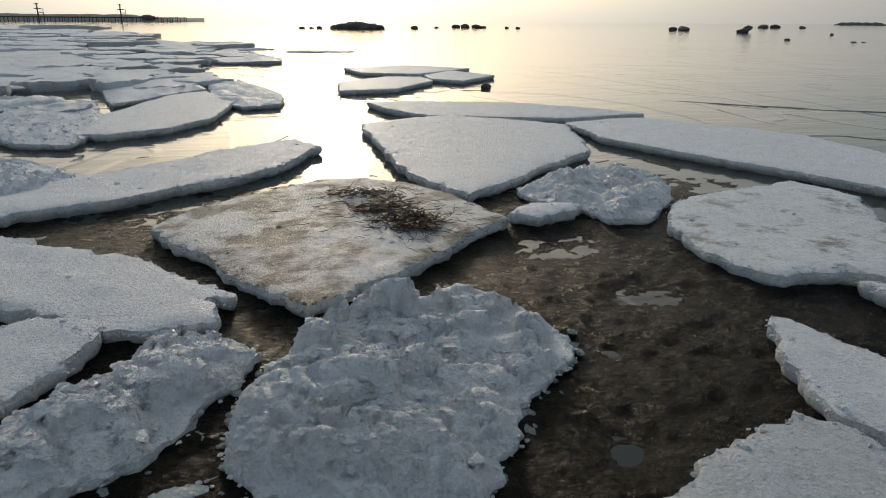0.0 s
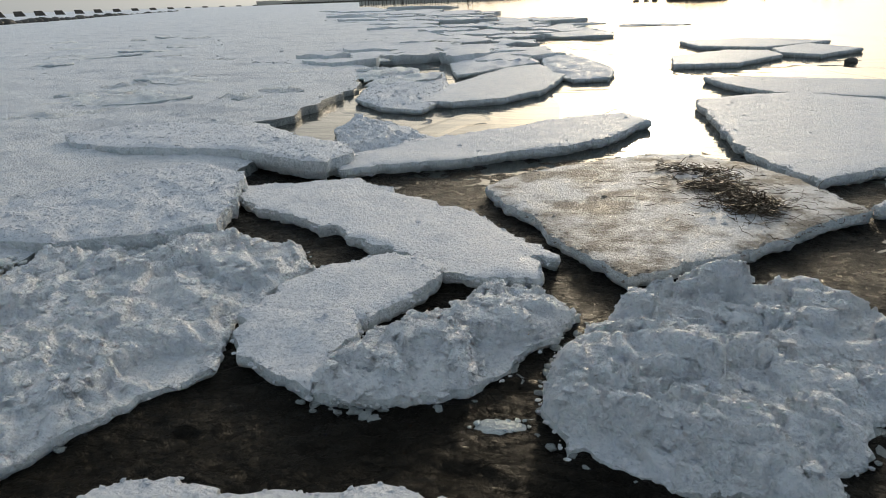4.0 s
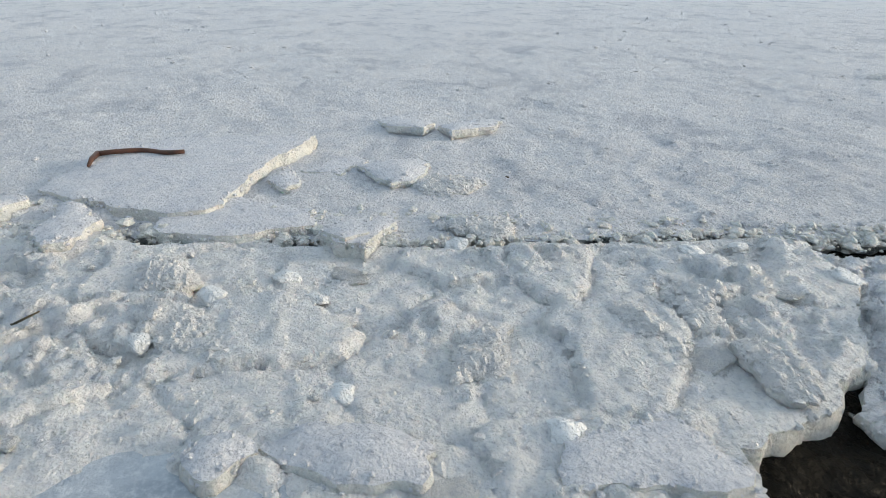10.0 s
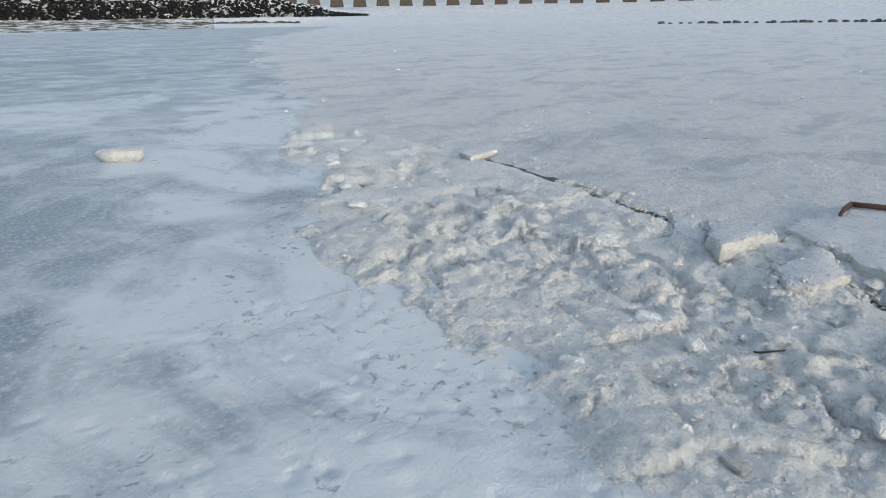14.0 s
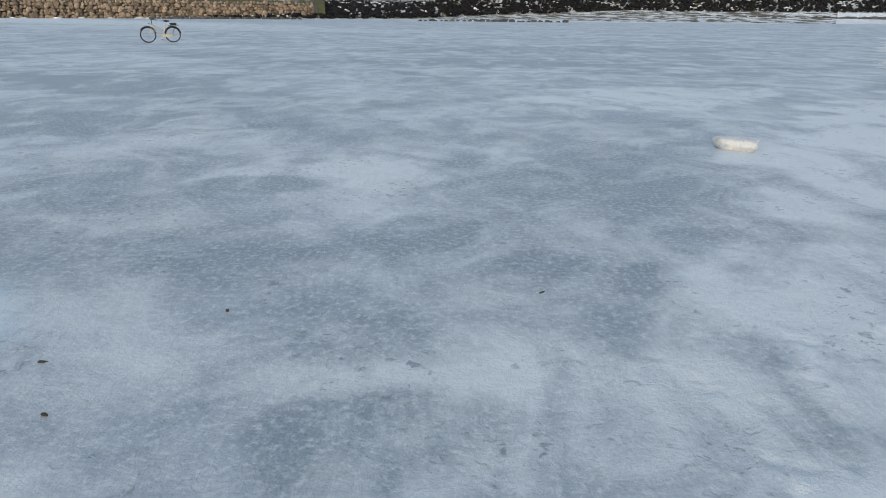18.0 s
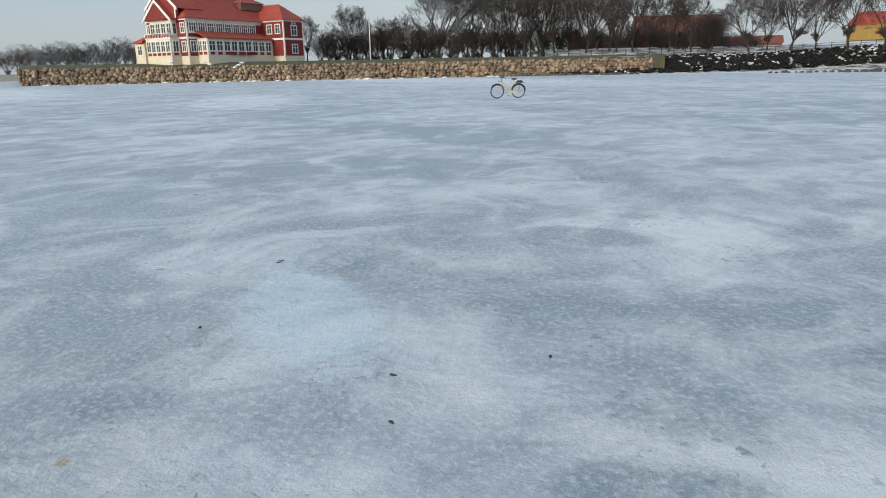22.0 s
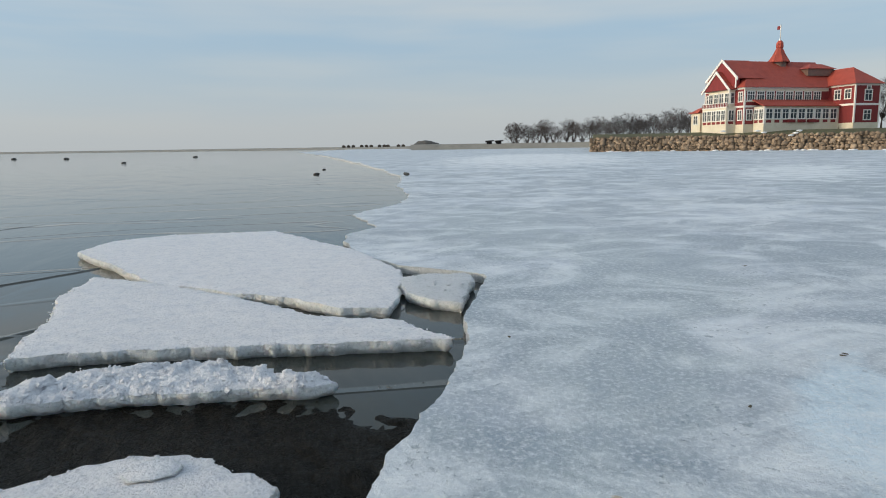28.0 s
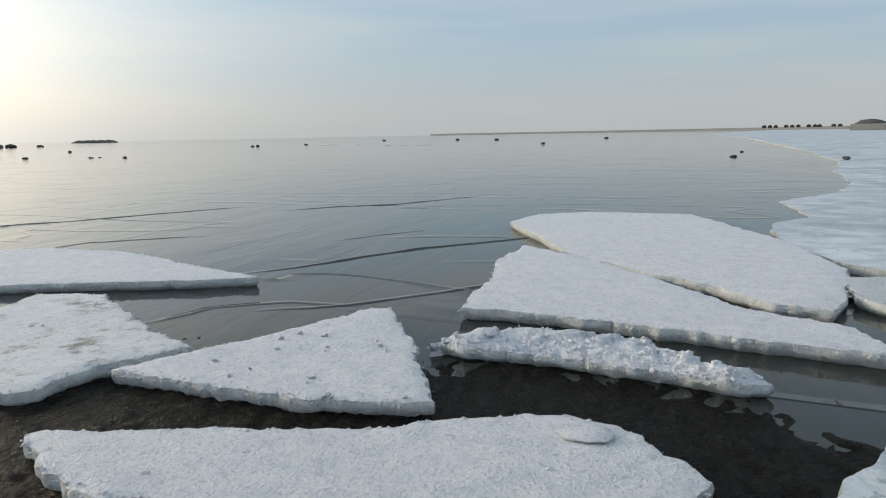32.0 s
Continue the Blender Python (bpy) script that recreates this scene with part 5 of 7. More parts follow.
def bank_foot(h):
    return float(np.interp(h, (159, 166, 175, 185, 220), (136.5, 139.5, 152, 178, 195)))


def bank_rise(h):
    """How much of its height the rubble bank has kept: it falls away towards its end."""
    return max(0.0, min(1.0, (219 - h) / 7))


def bank_base(h):
    return float(np.interp(h, (175, 192), (0.15, 2.2)))


def bank_top(h):
    return float(np.interp(h, (175, 192), (3.3, 6.4))) * bank_rise(h) + 2.6 * (1 - bank_rise(h))


def bank_profile(h):
    foot, base, top = bank_foot(h), bank_base(h), bank_top(h)
    return [(foot - 40 * float(np.interp(h, (170, 190), (0.1, 1))), -0.2), (foot + 0.4, base), (foot + 6, top), (foot + 14, max(top + 0.4, 0.3 + 4.5 * (1 - bank_rise(h)))), (foot + 50, 6.0), (foot + 95, 6.8), (480, 9.0)]


def shore_profile(h):
    """A snowy slope rising to the row of supports, and low ground further round."""
    k = float(np.interp(h, (275, 300), (0, 1)))
    near = bank_profile(min(h, 219.0))
    low = [(182, -0.2), (190, 0.1), (205, 0.25), (215, 0.3), (260, 0.6), (300, 0.8), (420, 2.0)]
    return [(a + (c - a) * k, b + (e - b) * k) for (a, b), (c, e) in zip(near, low)]


land("snowy_bank", (159.0, 207.0, 0.8), bank_profile, M_SNOWLAND, "patchy snow and brown ground behind the dark bank", "snowy ground", 0.25)
land("snow_shore", (207.0, 342.0, 1.5), shore_profile, M_CRUST, "low snow-covered shore", "snowy shore", 0.2)
land("far_wall_ground", (104.0, 121.0, 1.0), lambda h: [(346, -0.3), (349, 2.5), (370, 2.8), (700, 4.0)], M_SAND, "far shore behind a low sea wall with snow", "far shore", 0.2)
land("far_shore", (72.0, 106.0, 1.0), lambda h: [(560 + (106 - h) * 22, -0.3), (580 + (106 - h) * 22, 1.8 * min(1.0, (h - 71) / 22)), (1800, 4.0)], M_SAND, "far low sandy shore", "far shore", 0.3)
land("pier_shore", (-26.0, -3.5, 0.5), lambda h: [(620, -0.3), (625, 3.0 * min(1, (-3.5 - h) / 5)), (640, 5.5 * min(1, (-3.5 - h) / 5) + 0.1), (900, 4.0)], M_SAND, "hazy low headland behind the pier", "headland", 0.6)


def mound(name, heading, d, width, height, label):
    bm = bmesh.new()
    bmesh.ops.create_icosphere(bm, subdivisions=3, radius=1.0)
    for v in bm.verts:
        k = 1 + 0.22 * noise.noise(v.co * 2.3 + Vector((heading, 0, 0)))
        v.co = Vector((v.co.x * width / 2 * k, v.co.y * width / 2 * k, max(-0.2, v.co.z) * height * k))
    me = bpy.data.meshes.new(name)
    bm.to_mesh(me)
    bm.free()
    me.materials.append(M_ROCK)
    ob = thing(name, me, label, "hill")
    x, y = polar(heading, d)
    ob.matrix_world = pose(x, y, 1.0)


mound("dune_hill", 105.3, 640, 26, 6.5, "small grey mound on the far shore")
mound("dune_hill", -7.5, 630, 16, 4.5, "small mound behind the pier")


def stone_set(count, s0, mat, flat=0.8, segments=1, jag=0.25):
    return [chunk_mesh("stone", 1.0, s0 + k, (mat,), flat, jag, segments) for k in range(count)]


def joined_stones(name, meshes, places, mat):
    """Many stones in one mesh: places are (x, y, z, size, turn)."""
    verts, faces = [], []
    r = np.random.default_rng(len(places))
    base = []
    for me in meshes:
        co = np.empty(len(me.vertices) * 3)
        me.vertices.foreach_get("co", co)
        base.append((co.reshape(-1, 3), [tuple(p.vertices) for p in me.polygons]))
    start = 0
    chunks = []
    for x, y, z, size, turn in places:
        co, fs = base[int(r.integers(len(base)))]
        c, s = math.cos(turn), math.sin(turn)
        q = np.stack((co[:, 0] * c - co[:, 1] * s, co[:, 0] * s + co[:, 1] * c, co[:, 2]), 1) * size + (x, y, z)
        chunks.append(q)
        faces += [tuple(i + start for i in f) for f in fs]
        start += len(co)
    return mesh_of(name, np.vstack(chunks).tolist(), faces, (mat,))


def stone_wall():
    root = thing("stone_wall", None, "sea wall of stacked tan granite boulders below the lawn", "stone wall", kind="structure")
    stones = stone_set(9, 300, M_STONE, 0.85, 2, 0.5)
    r = np.random.default_rng(9)
    single, rest = [], []
    for row in range(6):
        h = 119.1
        z = 0.15 + row * 0.52
        while h < 167.5:
            size = (0.62 + 0.8 * r.random() ** 1.6) * (1.0 if row < 5 else 0.85)
            d = wall_base(h)
            x, y = polar(h, d + 0.14 * row + r.uniform(-0.12, 0.12))
            item = (x, y, z + r.uniform(-0.12, 0.12), size, r.uniform(0, 6.28))
            (single if 133 < h < 152 and len(single) < 300 else rest).append(item)
            h += math.degrees(size * 0.70 / d)
    for x, y, z, size, turn in single:
        ob = new("boulder", stones[int(r.integers(9))])
        ob.parent = root
        ob.matrix_world = pose(x, y, z, r.uniform(-25, 25), r.uniform(-25, 25), math.degrees(turn)) @ Matrix.Diagonal((size, size * 0.9, size * r.uniform(0.8, 1.05), 1))
    me = joined_stones("boulders", stones, rest, M_STONE)
    ob = tagged(new("boulders", me), "further granite boulders of the wall", kind="stuff")
    ob.parent = root
    # dark earth core behind the boulders
    verts, faces = [], []
    hs = np.arange(119.0, 168.6, 0.8)
    for h in hs:
        for d, z in ((0.45, -0.3), (0.75, 2.65), (2.2, 2.8)):
            verts.append((*polar(h, wall_base(h) + d), z))
    for i in range(len(hs) - 1):
        for j in range(2):
            a = i * 3 + j
            faces.append((a, a + 1, a + 4, a + 3))
    core = new("wall_core", mesh_of("wall_core", verts, faces, (M_ROCK,)))
    core.parent = root
    # snow left along the foot and in gaps of the wall
    places = []
    for k in range(60):
        h = r.uniform(120, 160)
        x, y = polar(h, wall_base(h) - r.uniform(0.5, 0.9))
        places.append((x, y, 0.02, r.uniform(0.6, 1.8), r.uniform(0, 6)))
    for h, z in ((131.6, 3.6), (132.1, 3.3), (134.5, 3.5), (134.2, 3.1), (133.9, 2.7), (129.2, 3.7), (141, 3.8)):
        x, y = polar(h, wall_base(h) + 0.1)
        places.append((x, y, z, 1.4, r.uniform(0, 6)))
    lumps = stone_set(3, 340, M_SNOWLUMP, 0.3, 1)
    thing("wall_snow", joined_stones("wall_snow", lumps, places, M_SNOWLUMP), "remnants of white snow on the stone wall", "snow", kind="stuff")


stone_wall()


def dark_bank():
    r = np.random.default_rng(17)
    stones = stone_set(7, 400, M_DARKSTONE, 0.75, 1, 0.4)
    lumps = stone_set(4, 420, M_SNOWLUMP, 0.4, 1, 0.4)
    dark, white = [], []
    for k in range(6500):
        h = r.uniform(159.5, 219.0)
        f = r.uniform(0, 1)
        near, top = bank_foot(h) - 0.5, bank_foot(h) + 6.5
        reach = min(1.0, (h - 159) / 10, (219.5 - h) / 5)
        d = near + (top - near) * f
        x, y = polar(h, d)
        z = bank_base(h) + (bank_top(h) - bank_base(h)) * f * max(0.15, reach) + 0.2
        if abs(float(fbm(x, y, 4.0, 3, 77))) < 0.03 + 0.05 * r.uniform() ** 3 or r.uniform() < 0.15 * (f > 0.94):
            white.append((x, y, z + 0.10, r.uniform(0.3, 0.8), r.uniform(0, 6)))
        else:
            dark.append((x, y, z, r.uniform(0.4, 1.25), r.uniform(0, 6)))
    thing("rubble_bank", joined_stones("rubble_bank", stones, dark, M_DARKSTONE), "bank of black wet rubble stones", "rubble bank", kind="stuff")
    thing("bank_snow", joined_stones("bank_snow", lumps, white, M_SNOWLUMP), "streaks of old snow between black stones", "snow", kind="stuff")


dark_bank()


def rocks():
    meshes = [chunk_mesh("shore_rock", 1.0, 500 + k, (M_ROCK,), 0.62, 0.35, 2) for k in range(8)]
    r = np.random.default_rng(23)

    def put(h, d, size, z=WATER, label="rounded dark shore rock on the ice", group="rocks along the shore", name="shore_rock"):
        ob = thing(name, meshes[int(r.integers(8))], label, "rock", group)
        x, y = polar(h, d)
        ob.matrix_world = pose(x, y, z + size * 0.12, 0, 0, r.uniform(0, 360)) @ Matrix.Diagonal((size * 1.25, size, size, 1))

    for lo, hi, d, step in ((155.5, 166.5, 131, 0.34), (176, 188, 121, 0.42), (188, 213.6, 168, 0.28), (242.2, 259, 119, 0.55)):
        h = lo
        while h < hi:
            put(h, d + r.uniform(-0.8, 0.8), r.uniform(0.55, 1.25) * (1.5 if d > 150 else 1), 0.7 if d > 150 else 0.0)
            h += step * r.uniform(0.6, 1.5)
    for h in np.arange(293.5, 299.5, 0.35):
        put(h, 118 + r.uniform(-1, 1), r.uniform(0.8, 1.6), 0.05)
    for k in range(60):
        f = k / 60
        put(313.5 + 23 * f, 121 + 330 * f ** 1.5 + r.uniform(-1, 1), r.uniform(1.0, 1.9) * (1 + 0.8 * f), 0.1)
    sea = "dark rock breaking the calm sea, nearer small ones standing in for birds"
    for h, d, size, z in ((3.8, 166, 1.6, 0), (5.2, 164, 1.8, 0), (4.6, 167, 1.3, 0), (12.8, 171, 2.6, 0), (14.6, 190, 1.6, 0), (16.2, 203, 3.0, 0), (17.0, 203, 3.6, 0), (17.8, 203, 3.2, 0), (18.4, 201, 2.2, 0), (20.3, 196, 1.6, 0), (21.2, 190, 1.8, 0), (33.2, 178, 2.4, 0), (34.0, 177, 3.4, 0), (38.2, 148, 2.8, 0.1), (38.5, 148.5, 2.0, 0.7), (39.6, 290, 4.5, 0), (40.4, 300, 4.0, 0), (42.2, 300, 3.0, 0), (45.3, 82, 1.2, -0.1), (45.9, 83, 0.9, -0.1), (44.0, 130, 1.6, 0), (47.6, 78, 0.9, 0), (41.1, 87, 1.1, 0), (81.3, 111, 1.4, 0), (77.5, 190, 1.5, 0), (95.8, 47, 0.75, 0), (96.5, 57, 0.5, 0.0), (74.2, 210, 1.6, 0), (86.5, 180, 1.3, 0), (68, 240, 1.6, 0), (61.5, 160, 1.0, 0), (57.6, 150, 1.1, 0), (57.2, 148, 0.9, 0)):
        # those within 130 m are shrunk: they stand in for birds
        put(h, d, size * (0.8 if d > 130 else 0.5), WATER + z, sea, "rocks in the sea", "sea_rock")
    for k in range(16):
        h = 6.4 + 3.7 * (k + 0.5) / 16
        put(h, 158 + r.uniform(-2, 2), 2.4 + 2.0 * math.sin(math.pi * (k + 0.5) / 16) * r.uniform(0.7, 1.1), WATER - 0.1, "brown boulder of a rocky islet", "rocks in the sea", "sea_rock")
    put(18.3, 20.3, 0.32, WATER, "small black rock in shallow water", "rocks in the sea", "sea_rock")
    put(103.3, 40.5, 0.4, 0.0, "dark rock frozen into the ice edge")


rocks()


def strip_island(name, h0, h1, d, height, label, mat):
    verts, faces = [], []
    hs = np.linspace(h0, h1, 40)
    for i, h in enumerate(hs):
        k = min(1.0, 6 * min(i, 39 - i) / 39 + 0.15) * (0.75 + 0.25 * float(fbm(i * 1.0, 3.0, 3.0, 3, 5)))
        for dd, z in ((0, -0.4), (4, height * 0.7 * k), (12, height * k), (30, -0.4)):
            verts.append((*polar(h, d + dd), z))
    for i in range(39):
        for j in range(3):
            a = i * 4 + j
            faces.append((a, a + 1, a + 5, a + 4))
    thing(name, mesh_of(name, verts, faces, (mat,)), label, "breakwater")


strip_island("breakwater", 44.2, 47.4, 900, 4.2, "long low dark stone breakwater on the horizon", M_ROCK)


# ---- the red pavilion ----
def box(bm, x0, y0, z0, x1, y1, z1):
    v = [bm.verts.new(p) for p in ((x0, y0, z0), (x1, y0, z0), (x1, y1, z0), (x0, y1, z0), (x0, y0, z1), (x1, y0, z1), (x1, y1, z1), (x0, y1, z1))]
    for f in ((3, 2, 1, 0), (4, 5, 6, 7), (0, 1, 5, 4), (1, 2, 6, 5), (2, 3, 7, 6), (3, 0, 4, 7)):
        bm.faces.new([v[i] for i in f])
    return v


def solid(verts, faces):
    bm = bmesh.new()
    vs = [bm.verts.new(p) for p in verts]
    for f in faces:
        bm.faces.new([vs[i] for i in f])
    bmesh.ops.recalc_face_normals(bm, faces=bm.faces)
    return bm


def boxes(*list_of):
    bm = bmesh.new()
    for b in list_of:
        box(bm, *b)
    return bm


def window(house, along, across, z, w, h, face, bars=2, mat=None):
    """A window on face "front" (looking to -y) or "side" (looking to -x): frame, bars and panes."""
    def put(a0, out0, z0, a1, out1, z1):
        if face == "front":
            return (a0, across - out1, z0, a1, across - out0, z1)
        return (across - out1, a0, z0, across - out0, a1, z1)
    fr = 0.18
    w2 = w / 2
    frame_bm = bmesh.new()
    loops = []
    for m, out in ((fr, 0.0), (fr, 0.10), (0, 0.10), (0, 0.0)):
        row = []
        for a, zz in ((along - w2 - m, z - m), (along + w2 + m, z - m), (along + w2 + m, z + h + m), (along - w2 - m, z + h + m)):
            q = put(a, out, zz, a, out, zz)
            row.append(frame_bm.verts.new(q[:3]))
        loops.append(row)
    for a, b in zip(loops, loops[1:] + loops[:1]):
        for k in range(4):
            frame_bm.faces.new((a[k], a[(k + 1) % 4], b[(k + 1) % 4], b[k]))
    bmesh.ops.recalc_face_normals(frame_bm, faces=frame_bm.faces)
    win = part("window", frame_bm, M_WHITE, house)
    for k in range(1, bars):
        part("bar", boxes(put(along - w2 + w * k / bars - 0.05, 0.0, z, along - w2 + w * k / bars + 0.05, 0.09, z + h)), M_WHITE, win)
    part("transom", boxes(put(along - w2, 0.0, z + h * 0.62, along + w2, 0.08, z + h * 0.62 + 0.08)), M_WHITE, win)
    pane = part("pane", boxes(put(along - w2, 0.012, z, along + w2, 0.03, z + h)), M_PANE, win)
    return win


def pavilion():
    ang = 133.0
    d = Vector((math.sin(radians(ang)), math.cos(radians(ang))))
    r = Vector((math.sin(radians(ang + 90)), math.cos(radians(ang + 90))))
    th = radians(40)
    u = r * math.cos(th) + d * math.sin(th)
    v = d * math.cos(th) - r * math.sin(th)
    cx, cy = polar(130.6, 146)
    root = thing("pavilion", None, "large red wooden seaside pavilion with cream trim", "house")
    root.matrix_world = Matrix(((u.x, v.x, 0, cx), (u.y, v.y, 0, cy), (0, 0, 1, 3.75), (0, 0, 0, 1)))
    L, W, E, R = 19.5, 12.6, 8.6, 14.2
    # walls: cream plinth, red boards, cream bands
    part("plinth", boxes((0, 0, -0.6, L, W, 1.3), (L - 0.01, -6.6, -0.6, L + 5.9, W, 1.3), (2.2, -3.0, -0.6, L, 0, 1.3), (-2.2, 2.4, -0.6, 0, 10.2, 1.3)), M_CREAM, root, "cream plinth")
    part("wall", boxes((0, 0, 1.3, L, W, E)), M_REDWOOD, root)
    part("wall", boxes((L + 0.02, -6.6, 1.3, L + 5.9, W, E + 0.2)), M_REDWOOD, root)
    part("veranda", boxes((2.2, -3.0, 1.3, L, 0.02, 4.6)), M_CREAM, root, "cream glazed veranda")
    part("bay", boxes((-2.2, 2.4, 1.3, 0.02, 10.2, 4.7)), M_CREAM, root, "cream two-storey bay")
    part("bay", boxes((-1.2, 2.9, 4.72, 0.02, 9.7, 8.2)), M_CREAM, root)
    part("side_porch", boxes((-1.0, W, -0.6, 3.5, W + 3.2, 4.2)), M_CREAM, root)
    for z0, z1 in ((4.55, 4.95), (8.1, 8.62)):
        part("band", boxes((-0.06, -0.06, z0, L, 0.0, z1)), M_WHITE, root)
        part("band", boxes((-0.06, 0.0, z0, 0, W, z1)), M_WHITE, root)
    for z0, z1 in ((4.6, 5.0), (8.35, 8.8)):
        part("band", boxes((L - 0.04, -6.66, z0, L + 5.96, -6.6, z1)), M_WHITE, root)
        part("band", boxes((L - 0.04, -6.6, z0, L + 0.02, 0, z1)), M_WHITE, root)
    for x, y, z0, z1 in ((-0.05, -0.05, 1.3, E), (L - 0.05, -6.67, 1.3, E), (L + 5.7, -6.67, 1.3, E), (-0.05, W - 0.2, 1.3, E), (2.15, -3.05, 1.3, 4.6), (8, -3.05, 1.3, 4.6), (13.7, -3.05, 1.3, 4.6)):
        part("corner_board", boxes((x, y, z0, x + 0.28, y + 0.28, z1)), M_WHITE, root)
    for z0, z1 in ((5.62, 5.86), (7.74, 8.1)):
        part("band", boxes((-0.05, -0.05, z0, L, 0.0, z1)), M_CREAM, root)
    for k in range(9):
        part("panel", boxes((2.75 + k * 1.86, -3.03, 1.5, 3.85 + k * 1.86, -3.0, 2.05)), M_REDWOOD, root)
    for k in range(5):
        part("panel", boxes((-2.23, 2.75 + k * 1.5, 1.45, -2.2, 3.85 + k * 1.5, 1.98)), M_REDWOOD, root)
    part("balcony_panel", boxes((-2.14, 2.35, 4.86, -2.06, 10.25, 5.58)), M_REDWOOD, root)
    # main roof with gable
    o = 0.7
    part("roof", solid([(-o, -o, E - 0.15), (L + 2, -o, E - 0.15), (L + 2, W + o, E - 0.15), (-o, W + o, E - 0.15), (5.6, W / 2, R), (L + 2, W / 2, R)],
                       [(0, 1, 5, 4), (3, 4, 5, 2), (0, 3, 2, 1), (1, 2, 5), (0, 4, 3)]), M_TILE, root)
    g0, g1, foot = W / 2 - 4.6, W / 2 + 4.6, E + 1.9
    part("gable_roof", solid([(-o, g0 - 0.4, foot - 0.2), (-o, W / 2, R + 0.12), (-o, g1 + 0.4, foot - 0.2), (5.4, g0 - 0.4, foot - 0.2), (5.4, W / 2, R + 0.12), (5.4, g1 + 0.4, foot - 0.2)],
                             [(0, 3, 4, 1), (1, 4, 5, 2), (0, 2, 5, 3), (3, 5, 4), (0, 1, 2)]), M_TILE, root)
    part("gable", solid([(-0.78, g0, E - 0.1), (-0.78, g1, E - 0.1), (-0.78, g1, foot - 0.1), (-0.78, W / 2, R - 0.3), (-0.78, g0, foot - 0.1), (-0.05, g0, E - 0.1), (-0.05, g1, E - 0.1), (-0.05, g1, foot - 0.1), (-0.05, W / 2, R - 0.3), (-0.05, g0, foot - 0.1)],
                        [(0, 1, 2, 3, 4), (9, 8, 7, 6, 5), (0, 5, 6, 1), (1, 6, 7, 2), (2, 7, 8, 3), (3, 8, 9, 4), (4, 9, 5, 0)]), M_REDWOOD, root, "red boarded gable")
    for y in (g0 - 0.05, g1 - 0.3):
        part("corner_board", boxes((-0.86, y, E - 0.1, -0.78, y + 0.35, foot)), M_WHITE, root)

    def barge(x, y0, z0, y1, z1, name="bargeboard"):
        t = 0.5
        part(name, solid([(x - 0.16, y0, z0 - t), (x - 0.16, y1, z1 - t), (x - 0.16, y1, z1 + 0.1), (x - 0.16, y0, z0 + 0.1), (x, y0, z0 - t), (x, y1, z1 - t), (x, y1, z1 + 0.1), (x, y0, z0 + 0.1)],
                         [(0, 1, 2, 3), (7, 6, 5, 4), (0, 4, 5, 1), (1, 5, 6, 2), (2, 6, 7, 3), (3, 7, 4, 0)]), M_WHITE, root)
    barge(-o - 0.1, g0 - 0.5, foot - 0.1, W / 2, R + 0.2)
    barge(-o - 0.1, g1 + 0.5, foot - 0.1, W / 2, R + 0.2)
    # lower gable over the bay
    part("bay_roof", solid([(-2.0, 2.0, 8.2), (-2.0, 10.6, 8.2), (-2.0, 6.3, 12.0), (0.6, 2.0, 8.2), (0.6, 10.6, 8.2), (0.6, 6.3, 12.0)],
                           [(0, 3, 5, 2), (1, 2, 5, 4), (0, 1, 4, 3), (3, 4, 5)]), M_TILE, root)
    part("bay_gable", solid([(-1.95, 2.3, 8.25), (-1.95, 10.3, 8.25), (-1.95, 6.3, 11.7), (-1.8, 2.3, 8.25), (-1.8, 10.3, 8.25), (-1.8, 6.3, 11.7)],
                            [(0, 1, 2), (3, 5, 4), (0, 3, 4, 1), (1, 4, 5, 2), (2, 5, 3, 0)]), M_REDWOOD, root)
    barge(-2.0, 1.8, 8.1, 6.3, 12.05)
    barge(-2.0, 10.8, 8.1, 6.3, 12.05)
    # balcony rail on the bay
    part("balcony_rail", boxes((-2.3, 2.3, 4.7, -2.1, 10.3, 4.85), (-2.28, 2.3, 5.6, -2.14, 10.3, 5.72), *[(-2.25, 2.3 + 0.5 * k, 4.85, -2.17, 2.38 + 0.5 * k, 5.6) for k in range(17)]), M_WHITE, root)
    # veranda roof, wing roof
    part("veranda_roof", solid([(1.7, -3.5, 4.55), (L, -3.5, 4.55), (L, 0, 5.9), (1.7, 0, 5.9), (1.7, -3.5, 4.75), (L, -3.5, 4.75), (L, 0, 6.1), (1.7, 0, 6.1)],
                               [(0, 3, 2, 1), (4, 5, 6, 7), (0, 1, 5, 4), (1, 2, 6, 5), (2, 3, 7, 6), (3, 0, 4, 7)]), M_TILE, root)
    part("wing_roof", solid([(L - 0.6, -7.2, E + 0.1), (L + 6.5, -7.2, E + 0.1), (L + 6.5, W + 0.6, E + 0.1), (L - 0.6, W + 0.6, E + 0.1), (L + 2.9, -2.8, 12.2), (L + 2.9, W - 3.6, 12.2)],
                            [(0, 1, 4), (1, 2, 5, 4), (2, 3, 5), (3, 0, 4, 5), (0, 3, 2, 1)]), M_TILE, root)
    part("side_roof", solid([(-1.6, W, 4.1), (4, W, 4.1), (4, W + 3.8, 4.1), (-1.6, W + 3.8, 4.1), (-0.5, W, 5.4), (4, W, 5.4)],
                            [(0, 4, 3), (4, 5, 2, 3), (1, 2, 5), (0, 1, 5, 4), (0, 3, 2, 1)]), M_TILE, root)
    # lantern box and cupola with flag
    part("lantern", boxes((L - 3.4, 2.0, 11.0, L + 2.8, 7.0, 12.4)), M_COPPER, root, "dark clad roof lantern")
